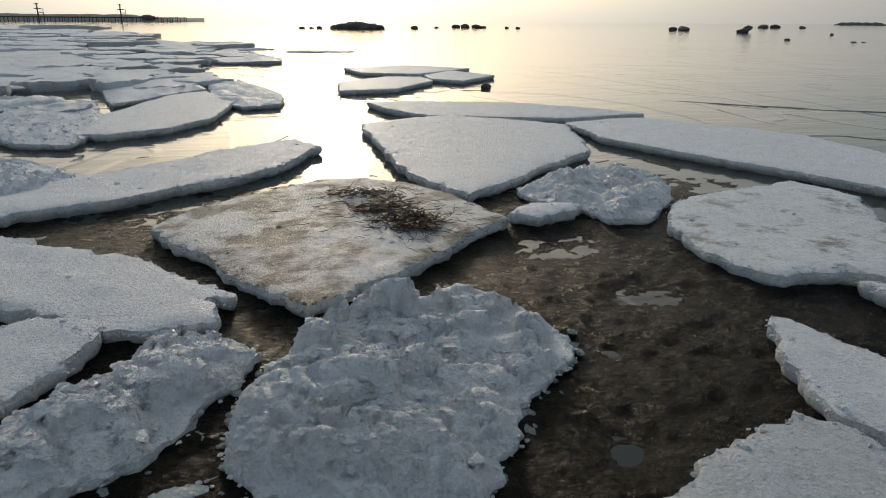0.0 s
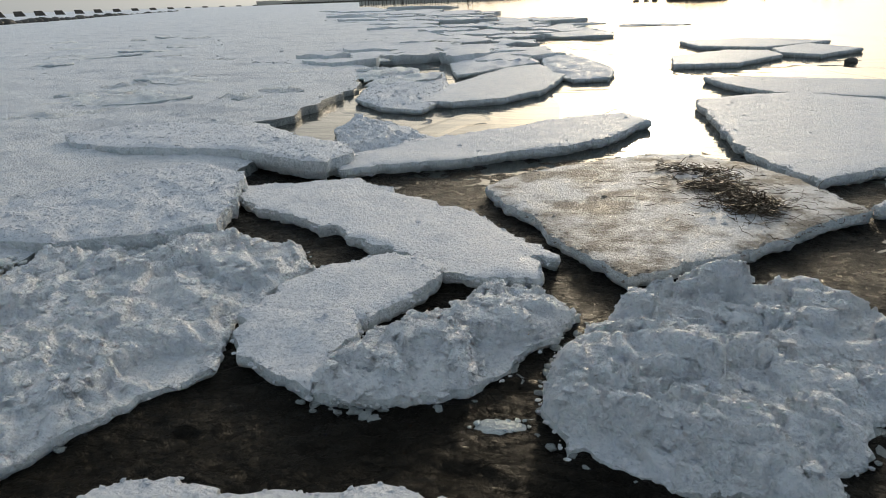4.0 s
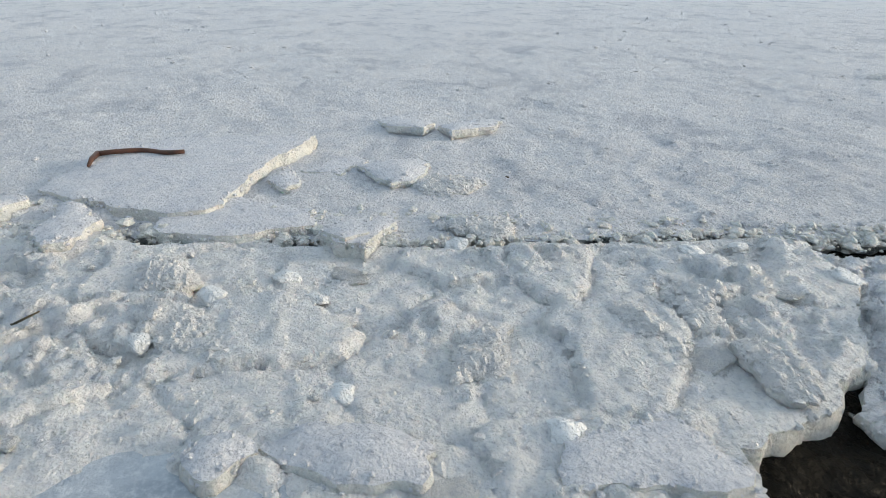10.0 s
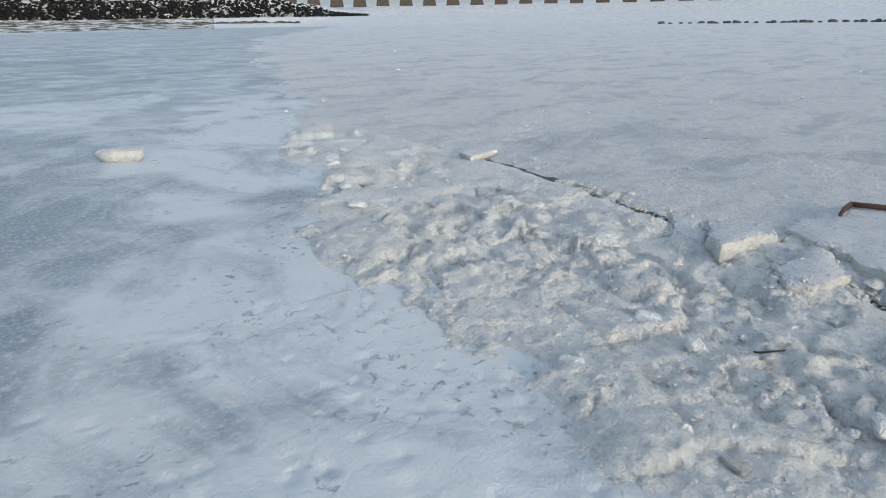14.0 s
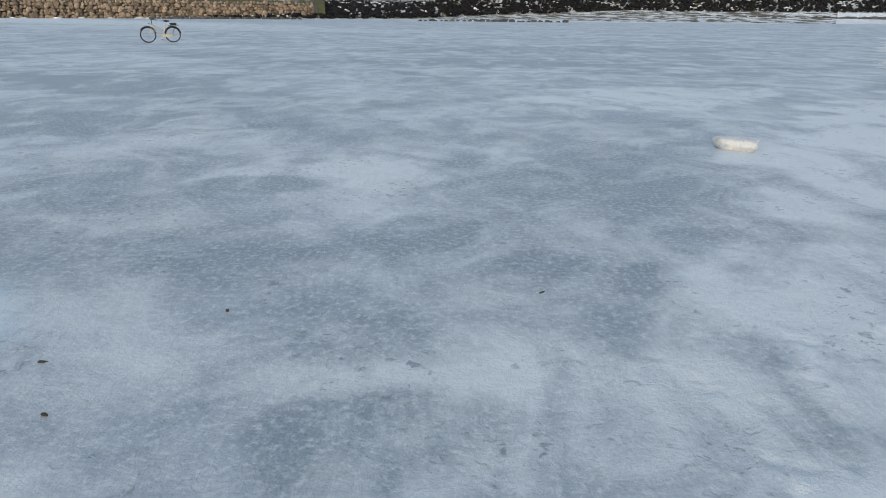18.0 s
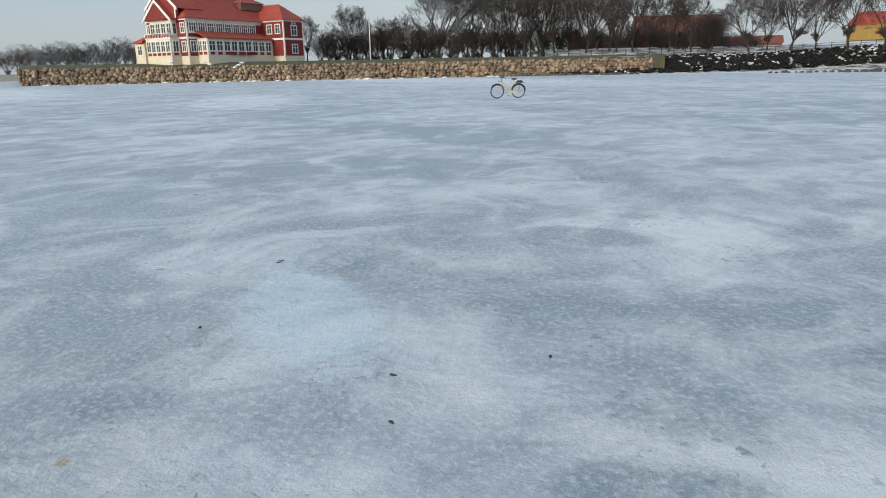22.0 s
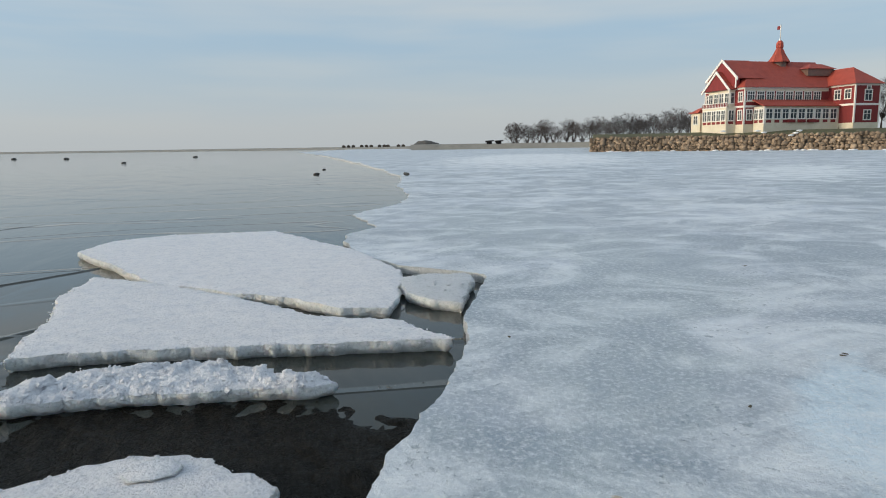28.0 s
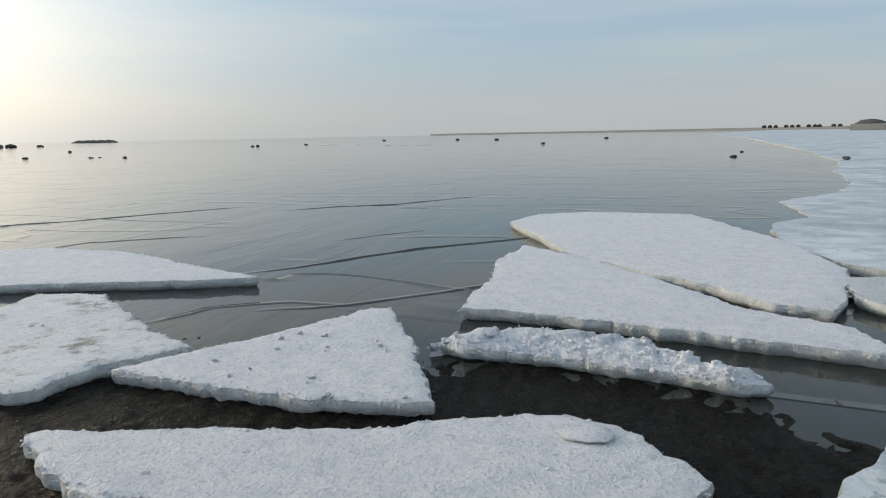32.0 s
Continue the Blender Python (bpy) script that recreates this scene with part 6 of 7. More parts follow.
    part("lantern_roof", solid([(L - 3.8, 1.6, 12.4), (L + 3.2, 1.6, 12.4), (L + 3.2, 7.4, 12.4), (L - 3.8, 7.4, 12.4), (L - 1.5, 3.6, 13.5), (L + 1.2, 3.6, 13.5), (L + 1.2, 5.4, 13.5), (L - 1.5, 5.4, 13.5)],
                               [(0, 1, 5, 4), (1, 2, 6, 5), (2, 3, 7, 6), (3, 0, 4, 7), (4, 5, 6, 7), (0, 3, 2, 1)]), M_TILE, root)
    cup = (12.6, W / 2)

    def ring_solid(levels, mat, name, parent, sides=8):
        bm = bmesh.new()
        rows = []
        for z, rad in levels:
            rows.append([bm.verts.new((cup[0] + rad * math.cos(2 * math.pi * (k + 0.5) / sides), cup[1] + rad * math.sin(2 * math.pi * (k + 0.5) / sides), z)) for k in range(sides)])
        for a, b in zip(rows, rows[1:]):
            for k in range(sides):
                bm.faces.new((a[k], a[(k + 1) % sides], b[(k + 1) % sides], b[k]))
        bm.faces.new(rows[-1])
        return part(name, bm, mat, parent)
    base = ring_solid([(12.6, 1.5), (14.2, 1.5)], M_COPPER, "cupola", root)
    ring_solid([(14.0, 2.2), (14.2, 2.2), (15.4, 1.4), (16.9, 0.65), (17.1, 0.75), (18.0, 0.7), (18.5, 0.25)], M_TILE, "cupola_roof", base)
    part("flagpole", boxes((cup[0] - 0.07, cup[1] - 0.07, 18.3, cup[0] + 0.07, cup[1] + 0.07, 21.6)), M_WHITE, root)
    part("pennant", boxes((cup[0] - 0.03, cup[1] + 0.06, 20.7, cup[0] + 0.03, cup[1] + 1.0, 21.4)), M_REDWOOD, root, "small red pennant")
    # windows
    for k in range(8):
        window(root, 1.4 + k * 2.2, 0.0, 6.0, 1.5, 1.6, "front", 3)
    for k in range(9):
        window(root, 3.3 + k * 1.86, -3.0, 2.3, 1.35, 1.75, "front")
    for z, h in ((1.9, 1.7), (5.6, 1.9)):
        window(root, L + 3.1, -6.6, z, 1.5, h, "front")
    window(root, L + 3.1, -6.6, 7.6, 0.7, 0.7, "front", 1)
    for y in (-4.9, -2.4):
        window(root, y, L - 0.0, 6.0, 1.3, 1.7, "side")
    for k in range(5):
        window(root, 3.3 + k * 1.5, -2.2, 2.2, 1.1, 1.9, "side")
    for k in range(4):
        window(root, 3.7 + k * 1.72, -1.2, 5.6, 1.2, 1.9, "side")
    for y in (1.2, 11.4):
        window(root, y, 0.0, 2.2, 1.0, 1.8, "side")
        window(root, y, 0.0, 5.8, 1.0, 1.7, "side")
    window(root, W + 1.6, -1.0, 1.8, 1.3, 1.7, "side")
    window(root, 1.2, 0.0, 2.2, 1.1, 1.9, "front")
    for y in (-2.2, -0.8):
        window(root, y, 2.2, 2.3, 1.0, 1.75, "side")
        part("panel", boxes((2.17, y - 0.5, 1.5, 2.2, y + 0.5, 2.05)), M_REDWOOD, root)
    window(root, -1.1, 2.4, 2.2, 1.1, 1.9, "front")
    part("panel", boxes((-1.65, 2.37, 1.45, -0.55, 2.4, 1.98)), M_REDWOOD, root)
    window(root, -0.62, 2.9, 5.6, 0.7, 1.9, "front", 1)
    for k in range(3):
        part("flower_box", boxes((7.4 + k * 2.4, -3.5, 1.5, 9.0 + k * 2.4, -3.1, 2.1)), M_REDWOOD, root, "window box with dark red plants")


pavilion()


# ---- trees ----
def tube(verts, faces, p, q, r0, r1, sides):
    a = (q - p).normalized()
    side = a.orthogonal().normalized()
    other = a.cross(side)
    s = len(verts)
    for c, rad in ((p, r0), (q, r1)):
        for k in range(sides):
            t = 2 * math.pi * k / sides
            verts.append(tuple(c + side * (math.cos(t) * rad) + other * (math.sin(t) * rad)))
    for k in range(sides):
        faces.append((s + k, s + (k + 1) % sides, s + sides + (k + 1) % sides, s + sides + k))


def tree_meshes(s, height, spread, trunks=1, deep=6):
    """A bare tree: trunk and limbs that fork low and rise, and a domed crown of fine twigs."""
    r = random.Random(s)
    tv, tf, cv, cf = [], [], [], []
    low, high, half = 0.05 * height, height, 0.30 * height * spread

    def room(p):
        f = (p.z - low) / (high - low)
        if f < 0:
            return 1.0
        wide = half * math.sqrt(max(0.0, 1 - abs(2 * f - 0.92) ** 2.6))
        return wide + 0.02 * height - math.hypot(p.x, p.y) if f < 1.0 else -1.0

    def grow(p, way, length, rad, level):
        parts = 3 if level < 3 else 2
        for k in range(parts):
            bend = 0.10 if level < 2 else 0.20
            way = (way + Vector((r.gauss(0, bend), r.gauss(0, bend), r.gauss(0.06, bend * 0.6)))).normalized()
            q = p + way * (length / parts)
            if level > 1 and room(q) < 0:
                q = p + way * (length / parts) * 0.35
            r1 = rad * 0.82
            if level < 3:
                tube(tv, tf, p, q, rad, r1, 6 if level < 2 else 5)
            else:
                tube(cv, cf, p, q, max(rad, 0.020), max(r1, 0.013), 3)
            p, rad = q, r1
            if level < deep and (level > 0 or k == parts - 1):
                for j in range(2 if level < 2 or k == parts - 1 else 1 + (r.random() < 0.55)):
                    out = Vector((r.gauss(0, 1), r.gauss(0, 1), r.gauss(0.1, 0.4))).normalized()
                    grow(p, (way + out * r.uniform(0.45, 0.85) * (0.8 if level == 0 else 1.0)).normalized(), length * r.uniform(0.52, 0.72), rad * r.uniform(0.54, 0.70), level + 1)
        if level == 0:
            for j in range(4):
                a = 2 * math.pi * (j + r.random()) / 4
                grow(p, Vector((math.cos(a) * r.uniform(0.15, 0.5) * spread, math.sin(a) * r.uniform(0.15, 0.5) * spread, 1)).normalized(), height * r.uniform(0.40, 0.52), rad * 0.72, 1)

    for k in range(trunks):
        lean = Vector((r.gauss(0, 0.06), r.gauss(0, 0.06), 1)).normalized()
        grow(Vector((r.gauss(0, 0.8) * (trunks > 1), r.gauss(0, 0.8) * (trunks > 1), -0.3)), lean, height * 0.15, height * 0.021, 0)
    top = max(v[2] for v in cv + tv)
    k = height / top
    tv = [(x * k, y * k, z * k) for x, y, z in tv]
    cv = [(x * k, y * k, z * k) for x, y, z in cv]
    return mesh_of("trunk", tv, tf, (M_BARK,)), mesh_of("crown", cv, cf, (M_TWIG,), smooth=False)


KINDS = [tree_meshes(31, 18, 1.15, 1, 6), tree_meshes(32, 18, 0.9, 1, 6), tree_meshes(33, 18, 1.3, 1, 6), tree_meshes(34, 18, 0.75, 1, 6), tree_meshes(36, 18, 1.0, 2, 5), tree_meshes(37, 18, 1.2, 1, 5), tree_meshes(38, 18, 1.0, 1, 5), tree_meshes(39, 18, 1.35, 1, 5)]


def tree(heading, d, base, height, kind, wide=1.0, label="bare leafless deciduous tree on the lawn", group="trees along the shore"):
    root = thing("tree", None, label, "tree", group)
    for name, me in zip(("trunk", "crown"), KINDS[kind]):
        ob = new(name, me)
        ob.parent = root
    x, y = polar(heading, d)
    k = height / 18
    root.matrix_world = pose(x, y, base, 0, 0, (heading * 97 + kind * 61) % 360) @ Matrix.Diagonal((k * wide, k * wide, k, 1))


for h, d, top, kind, wide in ((150.2, 166, 18.5, 2, 1.15), (153.2, 172, 17.5, 0, 1), (154.8, 166, 18, 1, 1), (156.3, 175, 19, 3, 1), (157.4, 165, 18.5, 1, 1.1), (158.6, 178, 18, 4, 1), (159.8, 168, 19.5, 0, 1), (161.0, 176, 19, 1, 1), (162.2, 166, 20, 2, 0.9), (163.2, 178, 17, 3, 1), (164.6, 170, 16, 4, 1), (165.9, 166, 17, 1, 1.05), (167.2, 176, 14, 3, 1), (168.6, 168, 14, 0, 0.9), (170.3, 166, 15, 2, 0.8), (171.8, 175, 10, 1, 0.9), (174.4, 168, 14.5, 2, 1.05), (175.6, 176, 12, 3, 1), (177.2, 168, 16, 2, 1.2), (178.8, 176, 13, 0, 1), (180.8, 168, 15, 1, 1), (183, 172, 14, 2, 1), (186, 176, 14, 0, 1), (189, 172, 13, 4, 1), (192.5, 178, 14, 3, 1)):
    tree(h, d, 4.0, top, kind, wide)
for h, d, top, kind in ((143.0, 185, 14.5, 2), (145.9, 195, 11.5, 4), (147.4, 190, 11.5, 0), (139.6, 186, 11.5, 3), (141.4, 215, 9, 4), (148.6, 205, 10, 1), (144.4, 215, 9, 0), (152, 215, 12, 4), (155.5, 210, 13, 4), (160.4, 205, 14, 4)):
    tree(h, d, 4.5, top, kind, 1.0, "bare leafless tree behind the lawn")
rt = random.Random(77)
for k in range(64):
    h = 140.5 + 34 * k / 63 + rt.uniform(-0.3, 0.3)
    tree(h, 190 + rt.uniform(-12, 25), 2.4, rt.uniform(7.5, 12) * (1.0 if h < 172 else 0.7), (rt.randrange(5, 8) if k % 3 else 4), 1.35, "low bare thicket behind the lawn", "thicket behind the lawn")
for k in range(26):
    f = k / 25
    h = 112.6 + 14.4 * f
    tree(h + rt.uniform(-0.2, 0.2), 380 + rt.uniform(-20, 40), 0.2, (13 + 6 * f + 2 * math.sin(k * 1.7)) * (1.0 if k % 7 else 0.8), rt.randrange(5, 8), 1.4, "bare grey tree of the far wood", "far wood")
tree(112.6, 372, 2.6, 12, 2, 0.8, "lone bare tree before the far wood", "far wood")


def post(name, heading, d, base, height, rad, mat, label, category):
    bm = bmesh.new()
    bmesh.ops.create_cone(bm, cap_ends=True, segments=10, radius1=rad, radius2=rad * 0.6, depth=height)
    bmesh.ops.translate(bm, verts=bm.verts, vec=(0, 0, height / 2))
    root = thing(name, None, label, category)
    part("pole", bm, mat, root, smooth=True)
    ball = bmesh.new()
    bmesh.ops.create_icosphere(ball, subdivisions=2, radius=rad * 1.5)
    bmesh.ops.translate(ball, verts=ball.verts, vec=(0, 0, height))
    part("finial", ball, mat, root, smooth=True)
    x, y = polar(heading, d)
    root.matrix_world = pose(x, y, base)


post("flagpole", 144.7, 152, 3.6, 8.2, 0.12, M_POLE, "tall white bare flagpole on the lawn", "flagpole")


def simple_house(name, h, d, base, turn, w, dep, eave, ridge, wall_mat, roof_mat, label, windows=0):
    root = thing(name, None, label, "house")
    part("wall", solid([(-w / 2, -dep / 2, -1), (w / 2, -dep / 2, -1), (w / 2, dep / 2, -1), (-w / 2, dep / 2, -1), (-w / 2, -dep / 2, eave), (w / 2, -dep / 2, eave), (w / 2, dep / 2, eave), (-w / 2, dep / 2, eave), (-w / 2, 0, ridge - 0.1), (w / 2, 0, ridge - 0.1)],
                       [(0, 1, 5, 4), (2, 3, 7, 6), (1, 2, 6, 9, 5), (3, 0, 4, 8, 7), (0, 3, 2, 1)]), wall_mat, root)
    part("roof", solid([(-w / 2 - 0.4, -dep / 2 - 0.4, eave - 0.2), (w / 2 + 0.4, -dep / 2 - 0.4, eave - 0.2), (w / 2 + 0.4, 0, ridge), (-w / 2 - 0.4, 0, ridge), (w / 2 + 0.4, dep / 2 + 0.4, eave - 0.2), (-w / 2 - 0.4, dep / 2 + 0.4, eave - 0.2)],
                       [(0, 1, 2, 3), (3, 2, 4, 5), (0, 5, 4, 1), (1, 4, 2), (0, 3, 5)]), roof_mat, root)
    for k in range(windows):
        window(root, -w / 2 + w * (k + 0.5) / windows, -dep / 2, 1.2, 1.2, 1.4, "front")
    x, y = polar(h, d)
    root.matrix_world = pose(x, y, base, 0, 0, turn)


simple_house("barn", 169.0, 232, 5.0, 28, 25, 12, 5.0, 11.5, M_BRICK, M_BRICK, "long old red brick barn behind bare trees", 4)
simple_house("outbuilding", 163.6, 236, 5.0, 18, 22, 8, 3.2, 5.6, M_BRICK, M_BRICK, "low red brick outbuilding behind trees", 4)
simple_house("outbuilding", 174.2, 245, 5.6, 10, 20, 7, 2.2, 4.4, M_BRICK, M_BRICK, "low red roofed outbuilding behind trees", 3)
simple_house("cottage", 182.4, 225, 8.0, 35, 11, 8, 3.2, 6.5, M_YELLOW, M_TILE, "yellow plastered cottage on the slope", 2)


def fence():
    root = thing("fence", None, "dark weathered wooden fence along the bank", "fence")
    r = random.Random(3)
    pts = [(polar(h, bank_foot(h) + 13), bank_top(h) + 0.5) for h in np.arange(160, 206, 0.9)]
    for (x, y), z in pts:
        ob = part("fence_post", boxes((x - 0.07, y - 0.07, z - 0.4, x + 0.07, y + 0.07, z + 1.1 + r.uniform(-0.05, 0.1))), M_TIMBER, root)
    for (a, za), (b, zb) in zip(pts, pts[1:]):
        for hh in (0.5, 0.95):
            verts, faces = [], []
            tube(verts, faces, Vector((*a, za + hh)), Vector((*b, zb + hh)), 0.05, 0.05, 4)
            me = mesh_of("rail", verts, faces, (M_TIMBER,), smooth=False)
            ob = new("rail", me)
            ob.parent = root


fence()


def far_things():
    for k, h in enumerate((98.4, 98.8, 99.2, 99.9, 100.3, 100.7, 101.4, 101.8, 102.1, 103.0, 103.4)):
        simple_house("beach_hut", h, 760, 2.0, 90 - h, 5.0, 4.0, 1.9, 3.0, M_TIMBER, M_TIMBER, "small dark wooden hut on the far shore")
    for h in (110.7, 111.5):
        root = thing("cannon", None, "old black cannon on the far sea wall", "cannon", "cannons")
        bm = bmesh.new()
        bmesh.ops.create_cone(bm, cap_ends=True, segments=10, radius1=0.5, radius2=0.3, depth=4.5)
        bmesh.ops.rotate(bm, verts=bm.verts, cent=(0, 0, 0), matrix=Matrix.Rotation(radians(84), 3, "Y"))
        bmesh.ops.translate(bm, verts=bm.verts, vec=(0, 0, 1.5))
        part("barrel", bm, M_DARKSTONE, root, smooth=True)
        part("carriage", boxes((-1.6, -0.5, 0, 1.2, 0.5, 1.2)), M_DARKSTONE, root)
        root.matrix_world = pose(*polar(h, 352), 2.5, 0, 0, -h)
    # the bathing pier with its two towers
    pier = thing("pier", None, "long wooden bathing pier on thin posts", "pier")
    a, b = Vector((*polar(-24, 560), 3.0)), Vector((*polar(-4.8, 590), 3.0))
    verts, faces = [], []
    tube(verts, faces, a, b, 0.5, 0.5, 4)
    deck = new("deck", mesh_of("deck", verts, faces, (M_TIMBER,), smooth=False))
    deck.parent = pier
    r = random.Random(8)
    for k in range(90):
        p = a.lerp(b, (k + r.uniform(-0.3, 0.3)) / 89) if k not in (0, 89) else a.lerp(b, k / 89)
        ob = part("pier_post", boxes((p.x - 0.22, p.y - 0.22, -0.6, p.x + 0.22, p.y + 0.22, 3.2 + r.uniform(-0.3, 1.0))), M_TIMBER, pier)
    for h in (-14.6, -9.3):
        root = thing("jump_tower", None, "timber tower standing on the pier", "tower")
        bm = boxes((-0.45, -0.45, 0, 0.45, 0.45, 12.5), (-2.0, -0.4, 8.4, 2.6, 0.4, 9.0), (0.3, -0.4, 6.0, 3.6, 0.4, 6.5), (3.2, -0.25, 3.0, 3.6, 0.25, 9.0), (-1.6, -0.3, 11.5, 1.4, 0.3, 12.0))
        part("tower_frame", bm, M_TIMBER, root)
        root.matrix_world = pose(*polar(h, 572), WATER, 0, 0, -h)
    # heavy timber feet of a boat landing along the snowy shore
    for k in range(22):
        f = k / 21
        root = thing("timber_support", None, "dark tapered timber support on the snow", "support", "timber supports")
        part("beam", solid([(-2.6, -0.9, 0), (2.6, -0.9, 0), (2.6, 0.9, 0), (-2.6, 0.9, 0), (-3.2, -0.6, 3), (0.6, -0.6, 3), (0.6, 0.6, 3), (-3.2, 0.6, 3)],
                             [(0, 1, 5, 4), (1, 2, 6, 5), (2, 3, 7, 6), (3, 0, 4, 7), (4, 5, 6, 7), (0, 3, 2, 1)]), M_TIMBER, root)
        root.matrix_world = pose(*polar(308 + 26 * f, 185 + 260 * f), 0.4, 0, 0, -308 - 26 * f) @ Matrix.Scale(0.7, 4)
    # a row of heavy tapered piers on the slope behind the bank's end
    h, k = 206.0, 0
    while h < 264:
        pier_foot = thing("timber_support", None, "dark tapered timber support standing on the snowy slope", "support", "timber supports")
        part("beam", solid([(-2.0, -1.2, 0), (2.0, -1.2, 0), (2.0, 1.2, 0), (-2.0, 1.2, 0), (-1.3, -0.8, 4.4), (1.3, -0.8, 4.4), (1.3, 0.8, 4.4), (-1.3, 0.8, 4.4)],
                             [(0, 1, 5, 4), (1, 2, 6, 5), (2, 3, 7, 6), (3, 0, 4, 7), (4, 5, 6, 7), (0, 3, 2, 1)]), M_TIMBER, pier_foot)
        pier_foot.matrix_world = pose(*polar(h, bank_foot(min(h, 220)) + 15), 4.7, 0, 0, -h)
        h += 1.7 + 0.02 * k
        k += 1


far_things()


# ---- loose ice: crumbs, chunks and far floes ----
def loose_ice():
    r = np.random.default_rng(41)
    white = [chunk_mesh("ice_chunk", 1.0, 600 + k, (M_CHUNK,), 0.6, 0.9, 3) for k in range(10)]
    clear = [chunk_mesh("ice_chunk", 1.0, 640 + k, (M_GLASS_ICE,), 0.6, 1.6, 2) for k in range(6)]
    for me in clear:
        me.polygons.foreach_set("use_smooth", np.zeros(len(me.polygons), bool))

    def put(x, y, z, size, meshes, label, group, flat=1.0):
        ob = thing("ice_chunk", meshes[int(r.integers(len(meshes)))], label, "ice chunk", group)
        ob.matrix_world = pose(x, y, z, r.uniform(-18, 18), r.uniform(-18, 18), r.uniform(0, 360)) @ Matrix.Diagonal((size * r.uniform(0.9, 1.5), size, size * flat, 1))

    def small_slab(s):
        rr = np.random.default_rng(s)
        n = int(rr.integers(5, 8))
        long = rr.uniform(0.22, 0.55)
        corners = [(long * (1 + rr.uniform(-0.3, 0.3)) * math.cos(2 * math.pi * (k + rr.uniform(-0.25, 0.25)) / n), long * 0.62 * (1 + rr.uniform(-0.3, 0.3)) * math.sin(2 * math.pi * (k + rr.uniform(-0.25, 0.25)) / n)) for k in range(n)]
        ring = jagged(corners, 0.035, 0.05, s)
        thick = rr.uniform(0.04, 0.08)
        return slab_mesh("ice_plate", ring, grid_points(ring, 0.04, s), lambda x, y, d: thick / 2 + 0.02 * fbm(x, y, 0.15, 4, s, 0.65) - 0.02 * np.exp(-d / 0.03), -thick / 2, (M_RUBBLE, M_SUNLITDRYEDGE), 3, 0.02, s)
    plates_set = [small_slab(720 + k) for k in range(14)]

    def put_plate(x, y, z, tip, label, group, scale=1.0):
        ob = thing("ice_plate", plates_set[int(r.integers(14))], label, "ice plate", group)
        ob.matrix_world = pose(x, y, z, r.normal(0, tip), r.normal(0, tip), r.uniform(0, 360)) @ Matrix.Scale(scale, 4)

    ridge = np.array([(-4.43, -1.56), (-4.43, -0.99), (-4.27, -0.55), (-4.22, -0.17), (-4.14, 0.14), (-4.09, 0.62), (-4.03, 1.17), (-3.95, 1.72), (-3.99, 2.22), (-3.82, 2.45), (-3.31, 2.35), (-2.71, 1.91), (-2.57, 1.8), (-2.34, 1.5), (-2.21, 1.27), (-2.16, 0.92), (-1.86, 0.89), (-1.67, 0.36), (-1.91, -0.28), (-2.13, -0.76), (-2.26, -0.94), (-2.36, -1.18), (-2.24, -1.5), (-2.17, -1.8), (-2.29, -2.07), (-2.44, -2.43), (-2.4, -2.83), (-2.65, -3.4), (-2.77, -3.74), (-2.39, -4.03), (-2.66, -4.05), (-2.76, -4.5), (-3.04, -5.22), (-3.71, -6.03), (-4.52, -6.9), (-4.46, -7.55), (-4.91, -8.69), (-6.58, -10.36), (-6.31, -6.47), (-5.71, -4.58), (-5.39, -3.62), (-5.2, -3.19), (-4.82, -2.75), (-5.27, -2.56)])
    count = 0
    while count < 45:
        x, y = r.uniform(-6.5, -1.3), r.uniform(-9, 2.6)
        if inside(np.array([x]), np.array([y]), ridge)[0]:
            put_plate(x, y, r.uniform(-0.03, 0.01), 7, "broken plate of white ice frozen into the rubble", "ice plates in the rubble", r.uniform(0.15, 0.4) * (1 + 0.03 * math.hypot(x, y)))
            count += 1
    count = 0
    while count < 150:
        x, y = r.uniform(-6.5, -1.3), r.uniform(-9, 2.6)
        if inside(np.array([x]), np.array([y]), ridge)[0]:
            put(x, y, r.uniform(0.0, 0.04), min(0.16, 0.035 * math.exp(r.exponential(0.6))), white, "rounded lump of white ice in the rubble", "ice lumps in the rubble", 0.8)
            count += 1
    for outline, n in (([(0.34, 3.45), (0.4, 3.56), (0.69, 3.75), (0.96, 4.03), (1.15, 3.88), (1.42, 3.97), (1.59, 3.76), (1.72, 3.43), (1.8, 3.1), (1.63, 2.81), (1.31, 2.5), (1.07, 2.18), (0.85, 1.9), (0.67, 1.93), (0.34, 2.01), (0.04, 2.12), (-0.07, 2.32), (-0.07, 2.59), (0.02, 2.98), (0.19, 3.2)], 120), ([(-1.16, 2.44), (-1.1, 2.68), (-1.04, 2.88), (-0.85, 3.11), (-0.65, 3.34), (-0.49, 3.58), (-0.27, 3.67), (-0.09, 3.5), (0.07, 3.3), (-0.05, 3.04), (-0.2, 2.89), (-0.25, 2.7), (-0.41, 2.51), (-0.67, 2.39), (-0.91, 2.29), (-1.11, 2.32)], 70), ([(-2.31, 1.57), (-2.54, 1.81), (-3.08, 2.16), (-3.66, 2.37), (-3.66, 2.84), (-3.73, 3.71), (-3.39, 4.04), (-2.74, 4.33), (-1.96, 4.21), (-1.7, 3.8), (-1.8, 3.4), (-1.85, 2.97), (-1.71, 2.46), (-1.9, 2.22), (-2.03, 1.93), (-2.16, 1.56)], 24)):
        ring = jagged(outline, 0.05, 0.05, 3)
